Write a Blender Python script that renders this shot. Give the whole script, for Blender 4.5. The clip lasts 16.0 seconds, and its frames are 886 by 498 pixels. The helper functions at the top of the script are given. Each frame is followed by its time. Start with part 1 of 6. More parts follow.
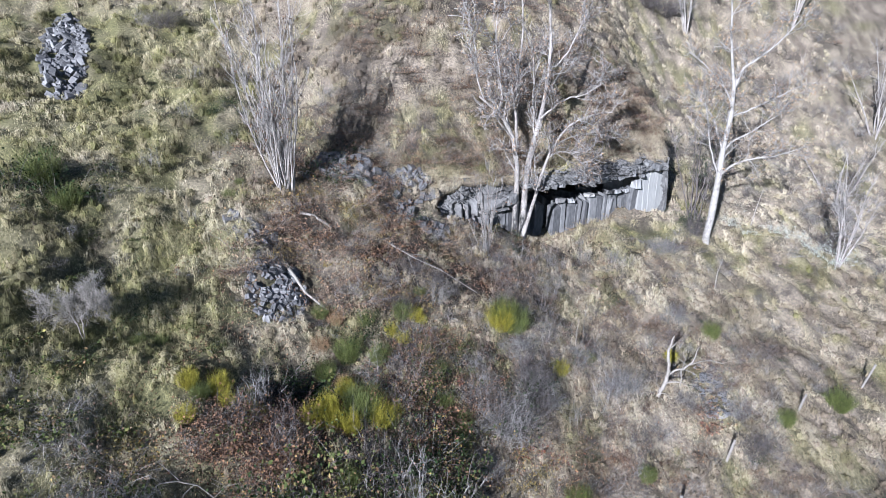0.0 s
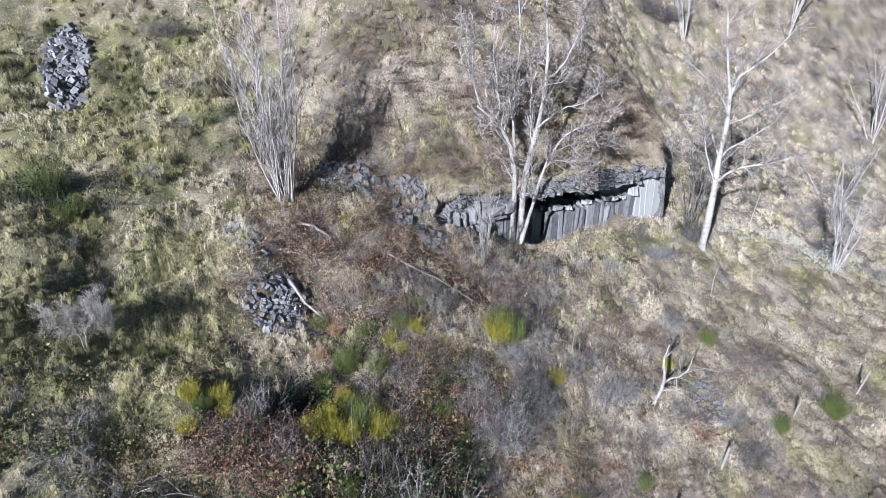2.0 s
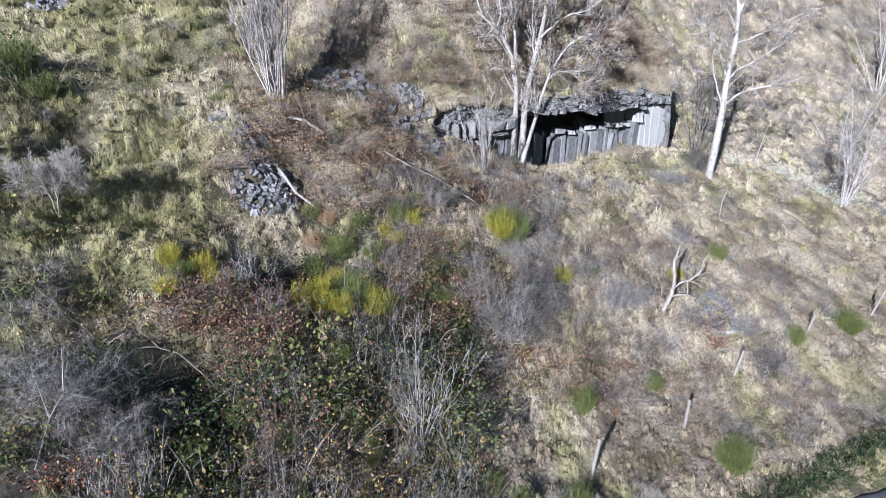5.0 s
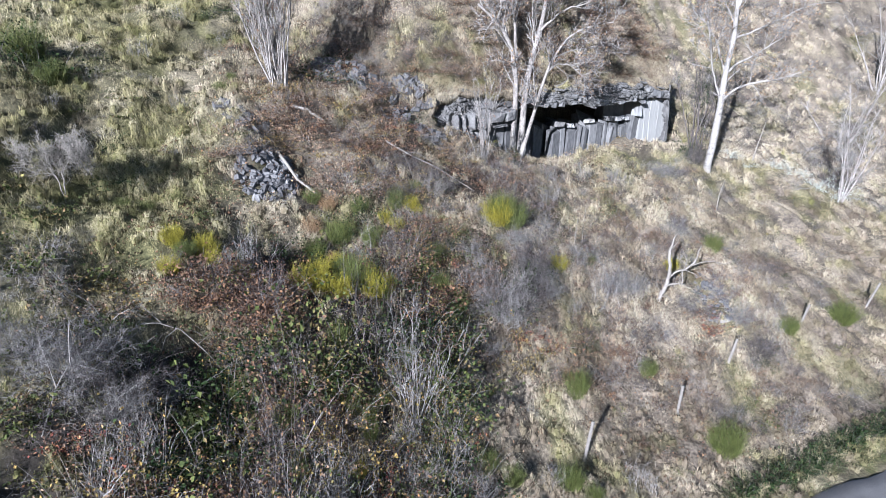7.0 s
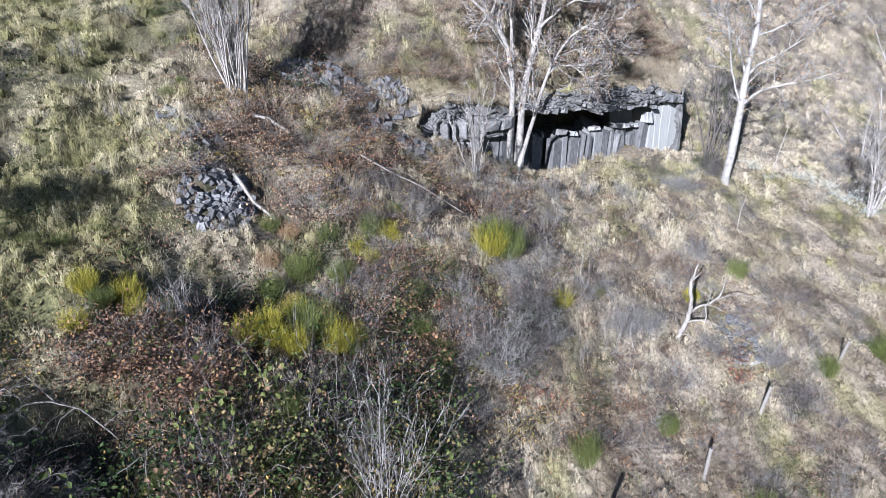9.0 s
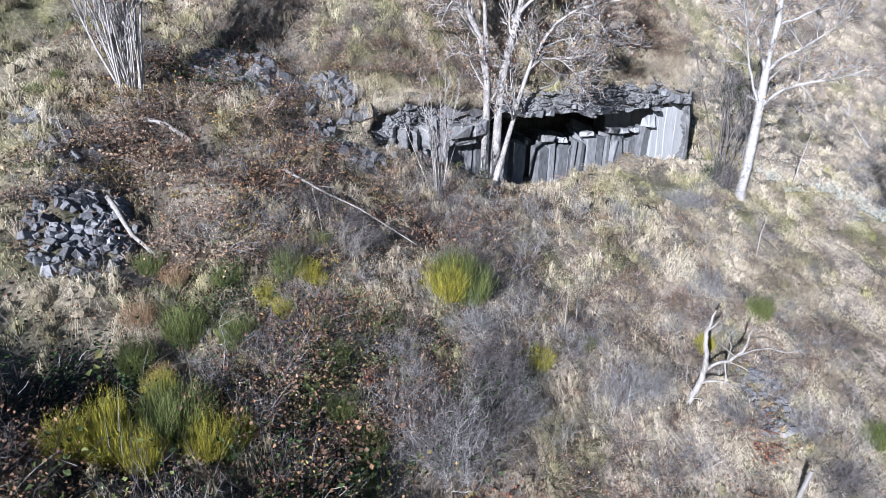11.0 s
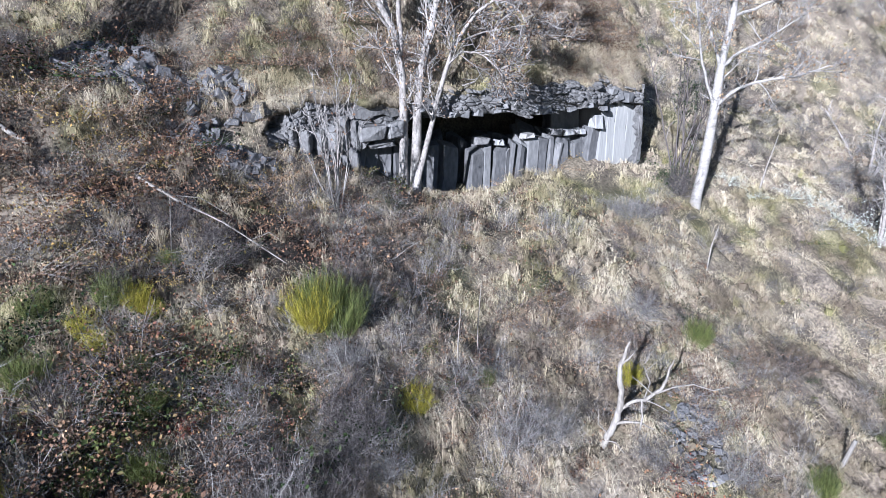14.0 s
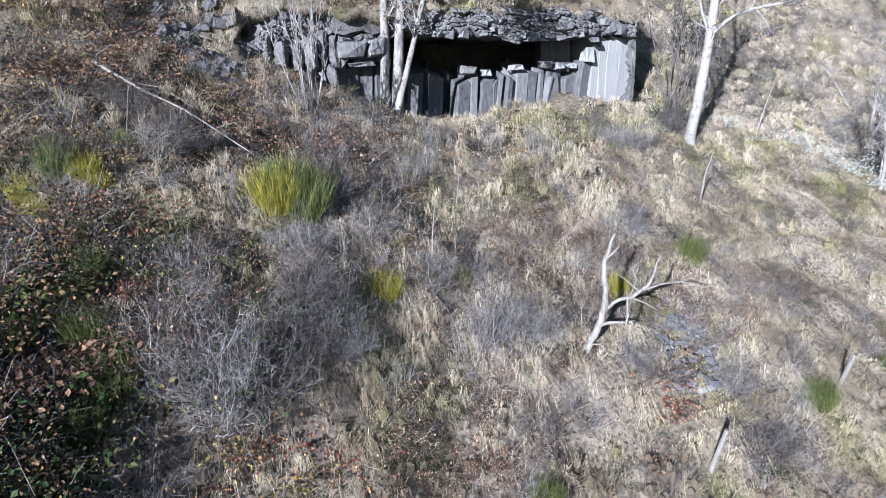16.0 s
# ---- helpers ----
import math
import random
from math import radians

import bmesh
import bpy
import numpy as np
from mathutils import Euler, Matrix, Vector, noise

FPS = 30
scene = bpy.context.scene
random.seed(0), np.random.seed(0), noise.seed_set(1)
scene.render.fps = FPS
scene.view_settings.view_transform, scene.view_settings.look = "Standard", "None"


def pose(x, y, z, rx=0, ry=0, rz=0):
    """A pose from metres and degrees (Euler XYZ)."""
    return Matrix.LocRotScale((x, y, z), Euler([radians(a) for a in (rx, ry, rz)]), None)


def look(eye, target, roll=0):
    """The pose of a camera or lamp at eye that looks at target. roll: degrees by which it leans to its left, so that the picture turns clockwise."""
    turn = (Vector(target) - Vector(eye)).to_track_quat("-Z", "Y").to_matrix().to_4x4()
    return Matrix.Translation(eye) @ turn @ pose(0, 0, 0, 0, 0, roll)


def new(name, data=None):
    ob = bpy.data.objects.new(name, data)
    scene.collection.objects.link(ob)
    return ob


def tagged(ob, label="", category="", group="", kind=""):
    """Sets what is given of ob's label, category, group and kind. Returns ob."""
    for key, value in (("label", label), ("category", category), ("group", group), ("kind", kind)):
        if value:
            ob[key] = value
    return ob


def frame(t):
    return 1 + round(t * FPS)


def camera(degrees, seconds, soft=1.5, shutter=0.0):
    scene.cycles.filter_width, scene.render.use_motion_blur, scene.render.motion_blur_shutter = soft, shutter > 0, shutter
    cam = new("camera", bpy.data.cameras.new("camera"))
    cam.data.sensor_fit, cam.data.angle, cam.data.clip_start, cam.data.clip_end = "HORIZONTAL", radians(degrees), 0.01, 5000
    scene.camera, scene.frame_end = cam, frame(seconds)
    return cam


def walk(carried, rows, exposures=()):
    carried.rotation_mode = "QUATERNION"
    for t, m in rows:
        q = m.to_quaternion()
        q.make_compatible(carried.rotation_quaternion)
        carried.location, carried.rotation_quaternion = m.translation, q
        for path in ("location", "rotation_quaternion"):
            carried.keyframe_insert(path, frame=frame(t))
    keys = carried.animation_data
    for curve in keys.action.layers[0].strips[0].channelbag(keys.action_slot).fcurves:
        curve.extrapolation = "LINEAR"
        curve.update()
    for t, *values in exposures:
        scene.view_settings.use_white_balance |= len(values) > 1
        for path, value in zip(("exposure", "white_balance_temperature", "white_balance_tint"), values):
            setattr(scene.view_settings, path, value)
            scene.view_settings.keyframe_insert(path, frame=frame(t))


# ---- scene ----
cam = camera(75.3, 16.0, soft=0.65)
PATH = [
    (0, (0.322, -0.18, 5.227), (0.283, 1.727, 4.625), -0.5),
    (0.5, (0.353, -0.168, 5.154), (0.313, 1.739, 4.554), -0.5),
    (1, (0.387, -0.188, 5.254), (0.346, 1.718, 4.653), -0.5),
    (1.5, (0.395, -0.216, 5.448), (0.353, 1.69, 4.845), -0.5),
    (2, (0.395, -0.258, 5.537), (0.354, 1.648, 4.933), -0.6),
    (2.5, (0.37, -0.284, 5.265), (0.331, 1.621, 4.657), -0.5),
    (3, (0.362, -0.302, 4.841), (0.324, 1.603, 4.232), -0.5),
    (3.5, (0.353, -0.302, 4.208), (0.318, 1.604, 3.601), -0.6),
    (4, (0.335, -0.296, 3.633), (0.304, 1.611, 3.029), -0.5),
    (4.5, (0.313, -0.285, 3.151), (0.285, 1.622, 2.548), -0.4),
    (5, (0.289, -0.314, 2.81), (0.263, 1.594, 2.211), -0.4),
    (5.2, (0.303, -0.318, 2.7), (0.274, 1.589, 2.097), -0.3),
    (7.5, (0.387, -0.639, 2.6), (0.355, 1.269, 1.999), -0.0),
    (8, (0.408, -0.168, 2.643), (0.376, 1.74, 2.044), -0.1),
    (8.5, (0.438, 0.607, 2.68), (0.412, 2.514, 2.077), -0.1),
    (9, (0.65, 1.546, 2.651), (0.621, 3.453, 2.049), -0.1),
    (9.2, (0.759, 1.937, 2.645), (0.727, 3.844, 2.04), -0.1),
    (11.3, (1.638, 4.599, 2.465), (1.61, 6.508, 1.869), -0.1),
    (11.5, (1.711, 4.737, 2.483), (1.684, 6.646, 1.887), -0.1),
    (12, (1.907, 5.037, 2.492), (1.881, 6.946, 1.897), -0.0),
    (12.5, (2.134, 5.258, 2.451), (2.106, 7.167, 1.856), -0.1),
    (13, (2.44, 5.439, 2.418), (2.409, 7.348, 1.82), -0.0),
    (13.5, (2.879, 5.589, 2.375), (2.844, 7.497, 1.778), -0.1),
    (14, (3.449, 5.718, 2.364), (3.404, 7.627, 1.769), -0.1),
    (14.5, (3.834, 5.796, 2.082), (3.784, 7.706, 1.489), -0.2),
    (15, (3.834, 5.766, 1.759), (3.791, 7.676, 1.167), -0.3),
    (15.5, (3.798, 5.755, 1.073), (3.757, 7.664, 0.478), -0.0),
    (16, (3.818, 5.733, 0.715), (3.772, 7.643, 0.123), 0.1),
]
walk(cam, [(t, look(eye, target, roll)) for t, eye, target, roll in PATH], [(0.0, 1.68, 5480, 15.5), (5.0, 1.78, 5510, 15.5), (9.0, 1.8, 5530, 15.5), (11.5, 1.78, 5440, 16.5), (16.0, 1.75, 5410, 16.5)])


# ---- light ----
SUN_TO = Vector((0.46, 0.89, -0.32)).normalized()      # the way the sunlight travels
world = bpy.data.worlds.new("sky")
scene.world = world
world.use_nodes = True
wn = world.node_tree.nodes
sky = wn.new("ShaderNodeTexSky")
sky.sky_type, sky.sun_disc = "NISHITA", False
sky.sun_elevation = math.asin(-SUN_TO.z)
sky.sun_rotation = math.atan2(-SUN_TO.x, -SUN_TO.y)
sky.altitude, sky.dust_density, sky.ozone_density = 700, 0.5, 2.5
world.node_tree.links.new(sky.outputs[0], wn["Background"].inputs[0])
wn["Background"].inputs[1].default_value = 0.036
sun_data = bpy.data.lights.new("sun", "SUN")
sun_data.energy, sun_data.angle, sun_data.color = 5.0, radians(0.55), (1.0, 0.955, 0.88)
sun = new("sun", sun_data)
sun.matrix_world = look((0, 0, 60), Vector((0, 0, 60)) + SUN_TO)


# ---- materials ----
def mat(name, stops, scale=3.0, fine=40.0, rough=0.85, bump=0.3, island=0.0, attr="", attr_stops=None,
        translucent=0.0, metal=0.0, gloss=0.25, stretch=(1, 1, 1), vary=0.0, grain=0.55, humus_shade=None, tone=0.0):
    """Colour from a coarse and a fine noise over a ramp; island: how far each piece differs from the next."""
    m = bpy.data.materials.new(name)
    m.use_nodes = True
    t = m.node_tree
    n, link = t.nodes, t.links.new
    p = n["Principled BSDF"]
    p.inputs["Roughness"].default_value, p.inputs["Metallic"].default_value = rough, metal
    p.inputs["Specular IOR Level"].default_value = gloss
    co = n.new("ShaderNodeTexCoord")
    mp = n.new("ShaderNodeMapping")
    mp.inputs["Scale"].default_value = stretch
    link(co.outputs["Object"], mp.inputs[0])
    a, b = n.new("ShaderNodeTexNoise"), n.new("ShaderNodeTexNoise")
    for tex, sc, det in ((a, scale, 4.0), (b, fine, 3.0)):
        tex.inputs["Scale"].default_value, tex.inputs["Detail"].default_value = sc, det
        link(mp.outputs[0], tex.inputs["Vector"])
    mix = n.new("ShaderNodeMix")
    mix.inputs[0].default_value = grain
    link(a.outputs[0], mix.inputs[2])
    link(b.outputs[0], mix.inputs[3])
    fac = mix.outputs[0]
    for weight, node, out in ((island, "ShaderNodeNewGeometry", "Random Per Island"), (vary, "ShaderNodeObjectInfo", "Random")):
        if weight:
            g = n.new(node)
            mm = n.new("ShaderNodeMix")
            mm.inputs[0].default_value = weight
            link(fac, mm.inputs[2])
            link(g.outputs[out], mm.inputs[3])
            fac = mm.outputs[0]

    if tone:
        g = n.new("ShaderNodeAttribute")
        g.attribute_name = "tone"
        mm = n.new("ShaderNodeMix")
        mm.inputs[0].default_value = tone
        link(fac, mm.inputs[2])
        link(g.outputs["Fac"], mm.inputs[3])
        fac = mm.outputs[0]

    def ramp(colours):
        r = n.new("ShaderNodeValToRGB")
        el = r.color_ramp.elements
        while len(el) < len(colours):
            el.new(0.5)
        for e, (pos, c) in zip(el, colours):
            e.position, e.color = pos, (*c, 1)
        link(fac, r.inputs[0])
        return r.outputs[0]

    col = ramp(stops)
    if attr:
        at = n.new("ShaderNodeAttribute")
        at.attribute_name = attr
        mc = n.new("ShaderNodeMix")
        mc.data_type = "RGBA"
        link(at.outputs["Fac"], mc.inputs[0])
        link(col, mc.inputs[6])
        link(ramp(attr_stops), mc.inputs[7])
        col = mc.outputs[2]
    if humus_shade:
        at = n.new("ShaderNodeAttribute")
        at.attribute_name = "humus_shade"
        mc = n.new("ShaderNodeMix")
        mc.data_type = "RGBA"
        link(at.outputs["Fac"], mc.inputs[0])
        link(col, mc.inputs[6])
        link(ramp(humus_shade), mc.inputs[7])
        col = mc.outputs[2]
    link(col, p.inputs["Base Color"])
    if bump:
        bp = n.new("ShaderNodeBump")
        bp.inputs["Strength"].default_value, bp.inputs["Distance"].default_value = bump, 0.03
        link(mix.outputs[0], bp.inputs["Height"])
        link(bp.outputs[0], p.inputs["Normal"])
    if translucent:
        tr, ms = n.new("ShaderNodeBsdfTranslucent"), n.new("ShaderNodeMixShader")
        link(col, tr.inputs[0])
        ms.inputs[0].default_value = translucent
        link(p.outputs[0], ms.inputs[1])
        link(tr.outputs[0], ms.inputs[2])
        link(ms.outputs[0], n["Material Output"].inputs[0])
    return m


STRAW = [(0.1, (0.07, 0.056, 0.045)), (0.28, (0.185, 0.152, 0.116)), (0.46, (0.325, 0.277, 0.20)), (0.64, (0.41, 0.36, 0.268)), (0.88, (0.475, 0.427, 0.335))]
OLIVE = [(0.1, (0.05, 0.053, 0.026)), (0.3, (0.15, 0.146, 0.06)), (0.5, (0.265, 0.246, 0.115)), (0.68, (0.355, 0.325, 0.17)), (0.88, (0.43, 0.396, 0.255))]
# near-black mould tones that also carry the shade under brambles and in hollows
HUMUS_SHADE = [(0.3, (0.012, 0.011, 0.009)), (0.55, (0.035, 0.03, 0.025)), (0.8, (0.09, 0.075, 0.06))]
M_ground = mat("thatch", [(0.34, (0.025, 0.021, 0.018)), (0.45, (0.09, 0.075, 0.06)), (0.58, (0.20, 0.17, 0.134)), (0.8, (0.34, 0.296, 0.235))],
               1.1, 16.0, 0.95, 0.9, attr="green", attr_stops=[(0.34, (0.03, 0.032, 0.015)), (0.5, (0.09, 0.087, 0.04)), (0.75, (0.21, 0.19, 0.10))], humus_shade=HUMUS_SHADE)
M_grass = mat("grass", STRAW, 0.5, 3.0, 0.75, 0, island=0.2, gloss=0.1, attr="green", attr_stops=OLIVE, translucent=0.2, tone=0.66)
M_bark_pale = mat("pale_bark", [(0.3, (0.065, 0.06, 0.056)), (0.46, (0.165, 0.153, 0.143)), (0.62, (0.27, 0.257, 0.245)), (0.78, (0.38, 0.365, 0.345))], 5.0, 30.0, 0.8, 0.5, stretch=(1, 1, 0.5))
M_bark_white = mat("birch_bark", [(0.3, (0.045, 0.041, 0.038)), (0.4, (0.155, 0.149, 0.142)), (0.6, (0.265, 0.256, 0.243))], 3.0, 22.0, 0.7, 0.5, stretch=(1, 1, 2.2))
M_twig = mat("grey_twigs", [(0.15, (0.036, 0.034, 0.035)), (0.5, (0.128, 0.122, 0.118)), (0.85, (0.33, 0.32, 0.312))], 3.0, 20.0, 0.85, 0, island=0.5)
M_twig_dark = mat("dark_twigs", [(0.2, (0.016, 0.014, 0.014)), (0.5, (0.06, 0.053, 0.052)), (0.8, (0.19, 0.178, 0.175))], 3.0, 20.0, 0.9, 0, island=0.5, gloss=0.08)
M_dead = mat("bleached_wood", [(0.25, (0.05, 0.044, 0.038)), (0.42, (0.13, 0.12, 0.108)), (0.58, (0.205, 0.193, 0.177)), (0.8, (0.29, 0.277, 0.26))], 6.0, 30.0, 0.8, 0.7, stretch=(1, 1, 0.35))
M_rock = mat("basalt", [(0.25, (0.045, 0.045, 0.046)), (0.45, (0.12, 0.12, 0.121)), (0.62, (0.205, 0.204, 0.203)), (0.85, (0.34, 0.335, 0.32))], 2.2, 16.0, 0.8, 0.8, vary=0.35)
M_rock_pale = mat("weathered_basalt", [(0.25, (0.13, 0.135, 0.14)), (0.5, (0.25, 0.255, 0.26)), (0.68, (0.34, 0.345, 0.35)), (0.85, (0.43, 0.42, 0.39))], 2.0, 18.0, 0.8, 0.6, vary=0.3, stretch=(1, 1, 0.3))
M_rubble = mat("rubble", [(0.25, (0.04, 0.041, 0.044)), (0.5, (0.10, 0.101, 0.106)), (0.7, (0.18, 0.181, 0.186)), (0.9, (0.30, 0.298, 0.29))], 4.0, 25.0, 0.85, 0.7, island=0.45)
M_broom = mat("broom_stems", [(0.1, (0.02, 0.03, 0.01)), (0.5, (0.075, 0.095, 0.028)), (0.9, (0.19, 0.20, 0.06))], 3.0, 9.0, 0.6, 0, island=0.5, translucent=0.2)
M_broom_yellow = mat("yellow_broom_stems", [(0.1, (0.055, 0.055, 0.010)), (0.5, (0.23, 0.215, 0.03)), (0.9, (0.48, 0.41, 0.06))], 3.0, 9.0, 0.6, 0, island=0.5, translucent=0.25)
M_leaf_green = mat("bramble_leaf", [(0.2, (0.010, 0.016, 0.006)), (0.42, (0.035, 0.048, 0.016)), (0.55, (0.095, 0.11, 0.036)), (0.64, (0.16, 0.10, 0.06)), (0.72, (0.25, 0.23, 0.08)), (0.9, (0.38, 0.33, 0.13))], 1.7, 9.0, 0.75, 0, island=0.3, gloss=0.1, translucent=0.2, grain=0.35)
M_leaf_hedge = mat("hedge_leaf", [(0.1, (0.02, 0.03, 0.012)), (0.5, (0.06, 0.085, 0.032)), (0.9, (0.16, 0.18, 0.07))], 3.0, 9.0, 0.5, 0, island=0.7, translucent=0.15)
# near-black leaf colour that stands in for shade in hollows and along the lane
M_leaf_dark_shade = mat("dark_shade_leaf", [(0.1, (0.006, 0.012, 0.005)), (0.5, (0.016, 0.028, 0.011)), (0.9, (0.045, 0.065, 0.025))], 3.0, 9.0, 0.8, 0, island=0.7, gloss=0.05)
M_leaf_tan = mat("tan_leaf", [(0.1, (0.035, 0.024, 0.018)), (0.5, (0.135, 0.09, 0.062)), (0.8, (0.27, 0.19, 0.13)), (0.97, (0.45, 0.31, 0.15))], 3.0, 9.0, 0.75, 0, island=0.75, translucent=0.2)
M_leaf_brown = mat("withered_leaf", [(0.2, (0.022, 0.014, 0.010)), (0.42, (0.08, 0.05, 0.036)), (0.58, (0.16, 0.098, 0.064)), (0.72, (0.26, 0.15, 0.08)), (0.9, (0.42, 0.27, 0.11))], 1.7, 9.0, 0.8, 0, island=0.34, gloss=0.08, translucent=0.2, grain=0.35)
M_leaf_red = mat("autumn_leaf", [(0.1, (0.07, 0.02, 0.018)), (0.45, (0.19, 0.062, 0.042)), (0.75, (0.29, 0.15, 0.07)), (0.95, (0.36, 0.29, 0.12))], 3.0, 9.0, 0.6, 0, island=0.8, translucent=0.25)
M_leaf_yellow = mat("yellow_leaf", [(0.1, (0.06, 0.055, 0.02)), (0.5, (0.19, 0.15, 0.05)), (0.8, (0.31, 0.22, 0.07)), (0.97, (0.36, 0.16, 0.05))], 3.0, 9.0, 0.65, 0, island=0.75, translucent=0.25)
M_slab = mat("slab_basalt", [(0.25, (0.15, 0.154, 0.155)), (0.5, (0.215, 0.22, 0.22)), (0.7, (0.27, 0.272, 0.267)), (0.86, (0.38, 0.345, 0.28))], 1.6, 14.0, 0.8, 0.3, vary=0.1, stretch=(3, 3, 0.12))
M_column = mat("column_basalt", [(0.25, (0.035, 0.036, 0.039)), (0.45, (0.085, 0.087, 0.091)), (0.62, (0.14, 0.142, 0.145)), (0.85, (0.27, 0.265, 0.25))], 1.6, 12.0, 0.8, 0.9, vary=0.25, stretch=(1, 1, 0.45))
M_leaf_pale = mat("pale_leaf", [(0.1, (0.20, 0.22, 0.19)), (0.5, (0.36, 0.39, 0.35)), (0.9, (0.55, 0.58, 0.54))], 3.0, 9.0, 0.6, 0, island=0.6, translucent=0.2)
M_leaf_rust = mat("rust_leaf", [(0.1, (0.10, 0.06, 0.036)), (0.5, (0.24, 0.155, 0.09)), (0.9, (0.40, 0.28, 0.165))], 3.0, 9.0, 0.7, 0, island=0.7, translucent=0.25)
M_post = mat("weathered_post", [(0.25, (0.07, 0.065, 0.06)), (0.5, (0.14, 0.132, 0.123)), (0.75, (0.22, 0.21, 0.197))], 4.0, 50.0, 0.85, 0.5, stretch=(1, 1, 0.15))
M_wire = mat("fence_wire", [(0.3, (0.22, 0.20, 0.18)), (0.7, (0.40, 0.38, 0.36))], 5.0, 60.0, 0.5, 0, metal=0.8)
M_road = mat("lane_asphalt", [(0.3, (0.09, 0.09, 0.093)), (0.55, (0.16, 0.16, 0.162)), (0.8, (0.24, 0.235, 0.225))], 1.5, 60.0, 0.9, 0.4)


# ---- terrain: u runs along the rock face, s runs back into the hill ----
UX, UY, NX, NY, OX, OY = 0.877, 0.481, -0.481, 0.877, 0.2, 16.9


def to_us(x, y):
    return (x - OX) * UX + (y - OY) * UY, (x - OX) * NX + (y - OY) * NY


def to_xy(u, s):
    return OX + u * UX + s * NX, OY + u * UY + s * NY


def smooth(a, b, v):
    k = np.clip((v - a) / (b - a), 0.0, 1.0)
    return k * k * (3 - 2 * k)


def bell(x, y, cx, cy, r):
    return np.exp(-((x - cx) ** 2 + (y - cy) ** 2) / (2 * r * r))


def slope_base(u, s):
    """The even hillside without the rock step."""
    uc = np.clip(u, -15, 22) + 3.0 * np.tanh((u - np.clip(u, -15, 22)) / 12)
    sc = np.clip(s, -11, 13)
    a, b = uc / 10, sc / 10
    z = (0.944 - 1.098 * a + 5.748 * b + 0.108 * a * a + 0.652 * a * b - 0.075 * b * b
         - 0.072 * a ** 3 - 0.495 * a * a * b + 1.029 * a * b * b + 1.421 * b ** 3)
    z = z + 7.0 * smooth(13, 32, u) * smooth(-2, 12, s)
    z = z + 0.8 * (s - sc) * (s > 13) + 0.05 * (s - sc) * (s < -11)
    z = z - 0.75 * bell(u, s, 4.2, 0.9, 2.3) - 0.5 * bell(u, s, 3.5, 0.6, 1.1) - 0.45 * bell(u, s, -0.2, -7.9, 1.3) - 0.35 * bell(u, s, -4.7, -2.4, 1.0) - 0.85 * bell(u, s, *to_us(-2.95, 10.35), 0.6) - 0.8 * bell(u, s, *to_us(-3.5, 7.35), 0.55) - 0.4 * bell(u, s, *to_us(0.0, 10.4), 0.4)
    z = z + 0.4 * bell(u, s, -4.6, -0.5, 1.2) - 0.5 * bell(u, s, -8.4, -3.0, 1.5) + 0.4 * bell(u, s, -6.8, -5.8, 1.0)
    z = z + 0.35 * bell(u, s, -0.7, -4.5, 1.0) + 0.3 * bell(u, s, 6.1, -5.9, 1.2)
    low = -5.75 - 0.02 * u
    d = z - low
    return low + 0.5 * (d + np.sqrt(d * d + 0.5))      # flattens towards the lane


def step_rise(u, s):
    """How far the bank above the rock stands over the even slope."""
    h = np.clip(0.9 + 0.21 * u, 0, 2.7) + 0.75 * smooth(-4.0, 2.0, u) * (1 - 0.45 * smooth(6.0, 9.3, u)) * np.clip(s, 0, 3.6)
    back = np.clip(s, 0, 12)
    flank = 1 - smooth(9.24 - 0.2 * np.clip(back - 0.6, 0, 4), 9.34 + 1.2 * np.clip(back - 0.5, 0, 9), u)
    return h * flank


def lattice(i, j, seed):
    v = np.sin(i * 127.1 + j * 311.7 + seed * 74.7) * 43758.5453
    return v - np.floor(v)


def patchy(x, y, size, seed=0.0):
    """Smooth uneven noise, 0 to 1, with spots of that size in metres."""
    x, y = np.asarray(x, float) / size + 100, np.asarray(y, float) / size + 100
    i, j = np.floor(x), np.floor(y)
    a, b = x - i, y - j
    a, b = a * a * (3 - 2 * a), b * b * (3 - 2 * b)
    return ((lattice(i, j, seed) * (1 - a) + lattice(i + 1, j, seed) * a) * (1 - b)
            + (lattice(i, j + 1, seed) * (1 - a) + lattice(i + 1, j + 1, seed) * a) * b)


def bumps(x, y):
    return (0.34 * (patchy(x, y, 1.9, 1) - 0.5) + 0.36 * (patchy(x, y, 0.8, 2) - 0.5) + 0.24 * (patchy(x, y, 0.38, 3) - 0.5)
            + 0.16 * np.sin(0.55 * x + 1.0) * np.sin(0.6 * y + 0.4))


def cave_part(u):
    return smooth(-0.6, -0.2, u) * (1 - smooth(9.24, 9.3, u))


def rock_top(u):
    """Height at which the turf begins over the rock."""
    return 1.9 + 0.025 * u + 0.12 * np.sin(1.9 * u) * np.sin(0.7 * u + 1.0) - 0.1 * smooth(7.5, 9.0, u) + 0.34 * (patchy(u, 0.0, 0.6, 91) - 0.5) + 0.16 * (patchy(u, 0.0, 0.22, 92) - 0.5)


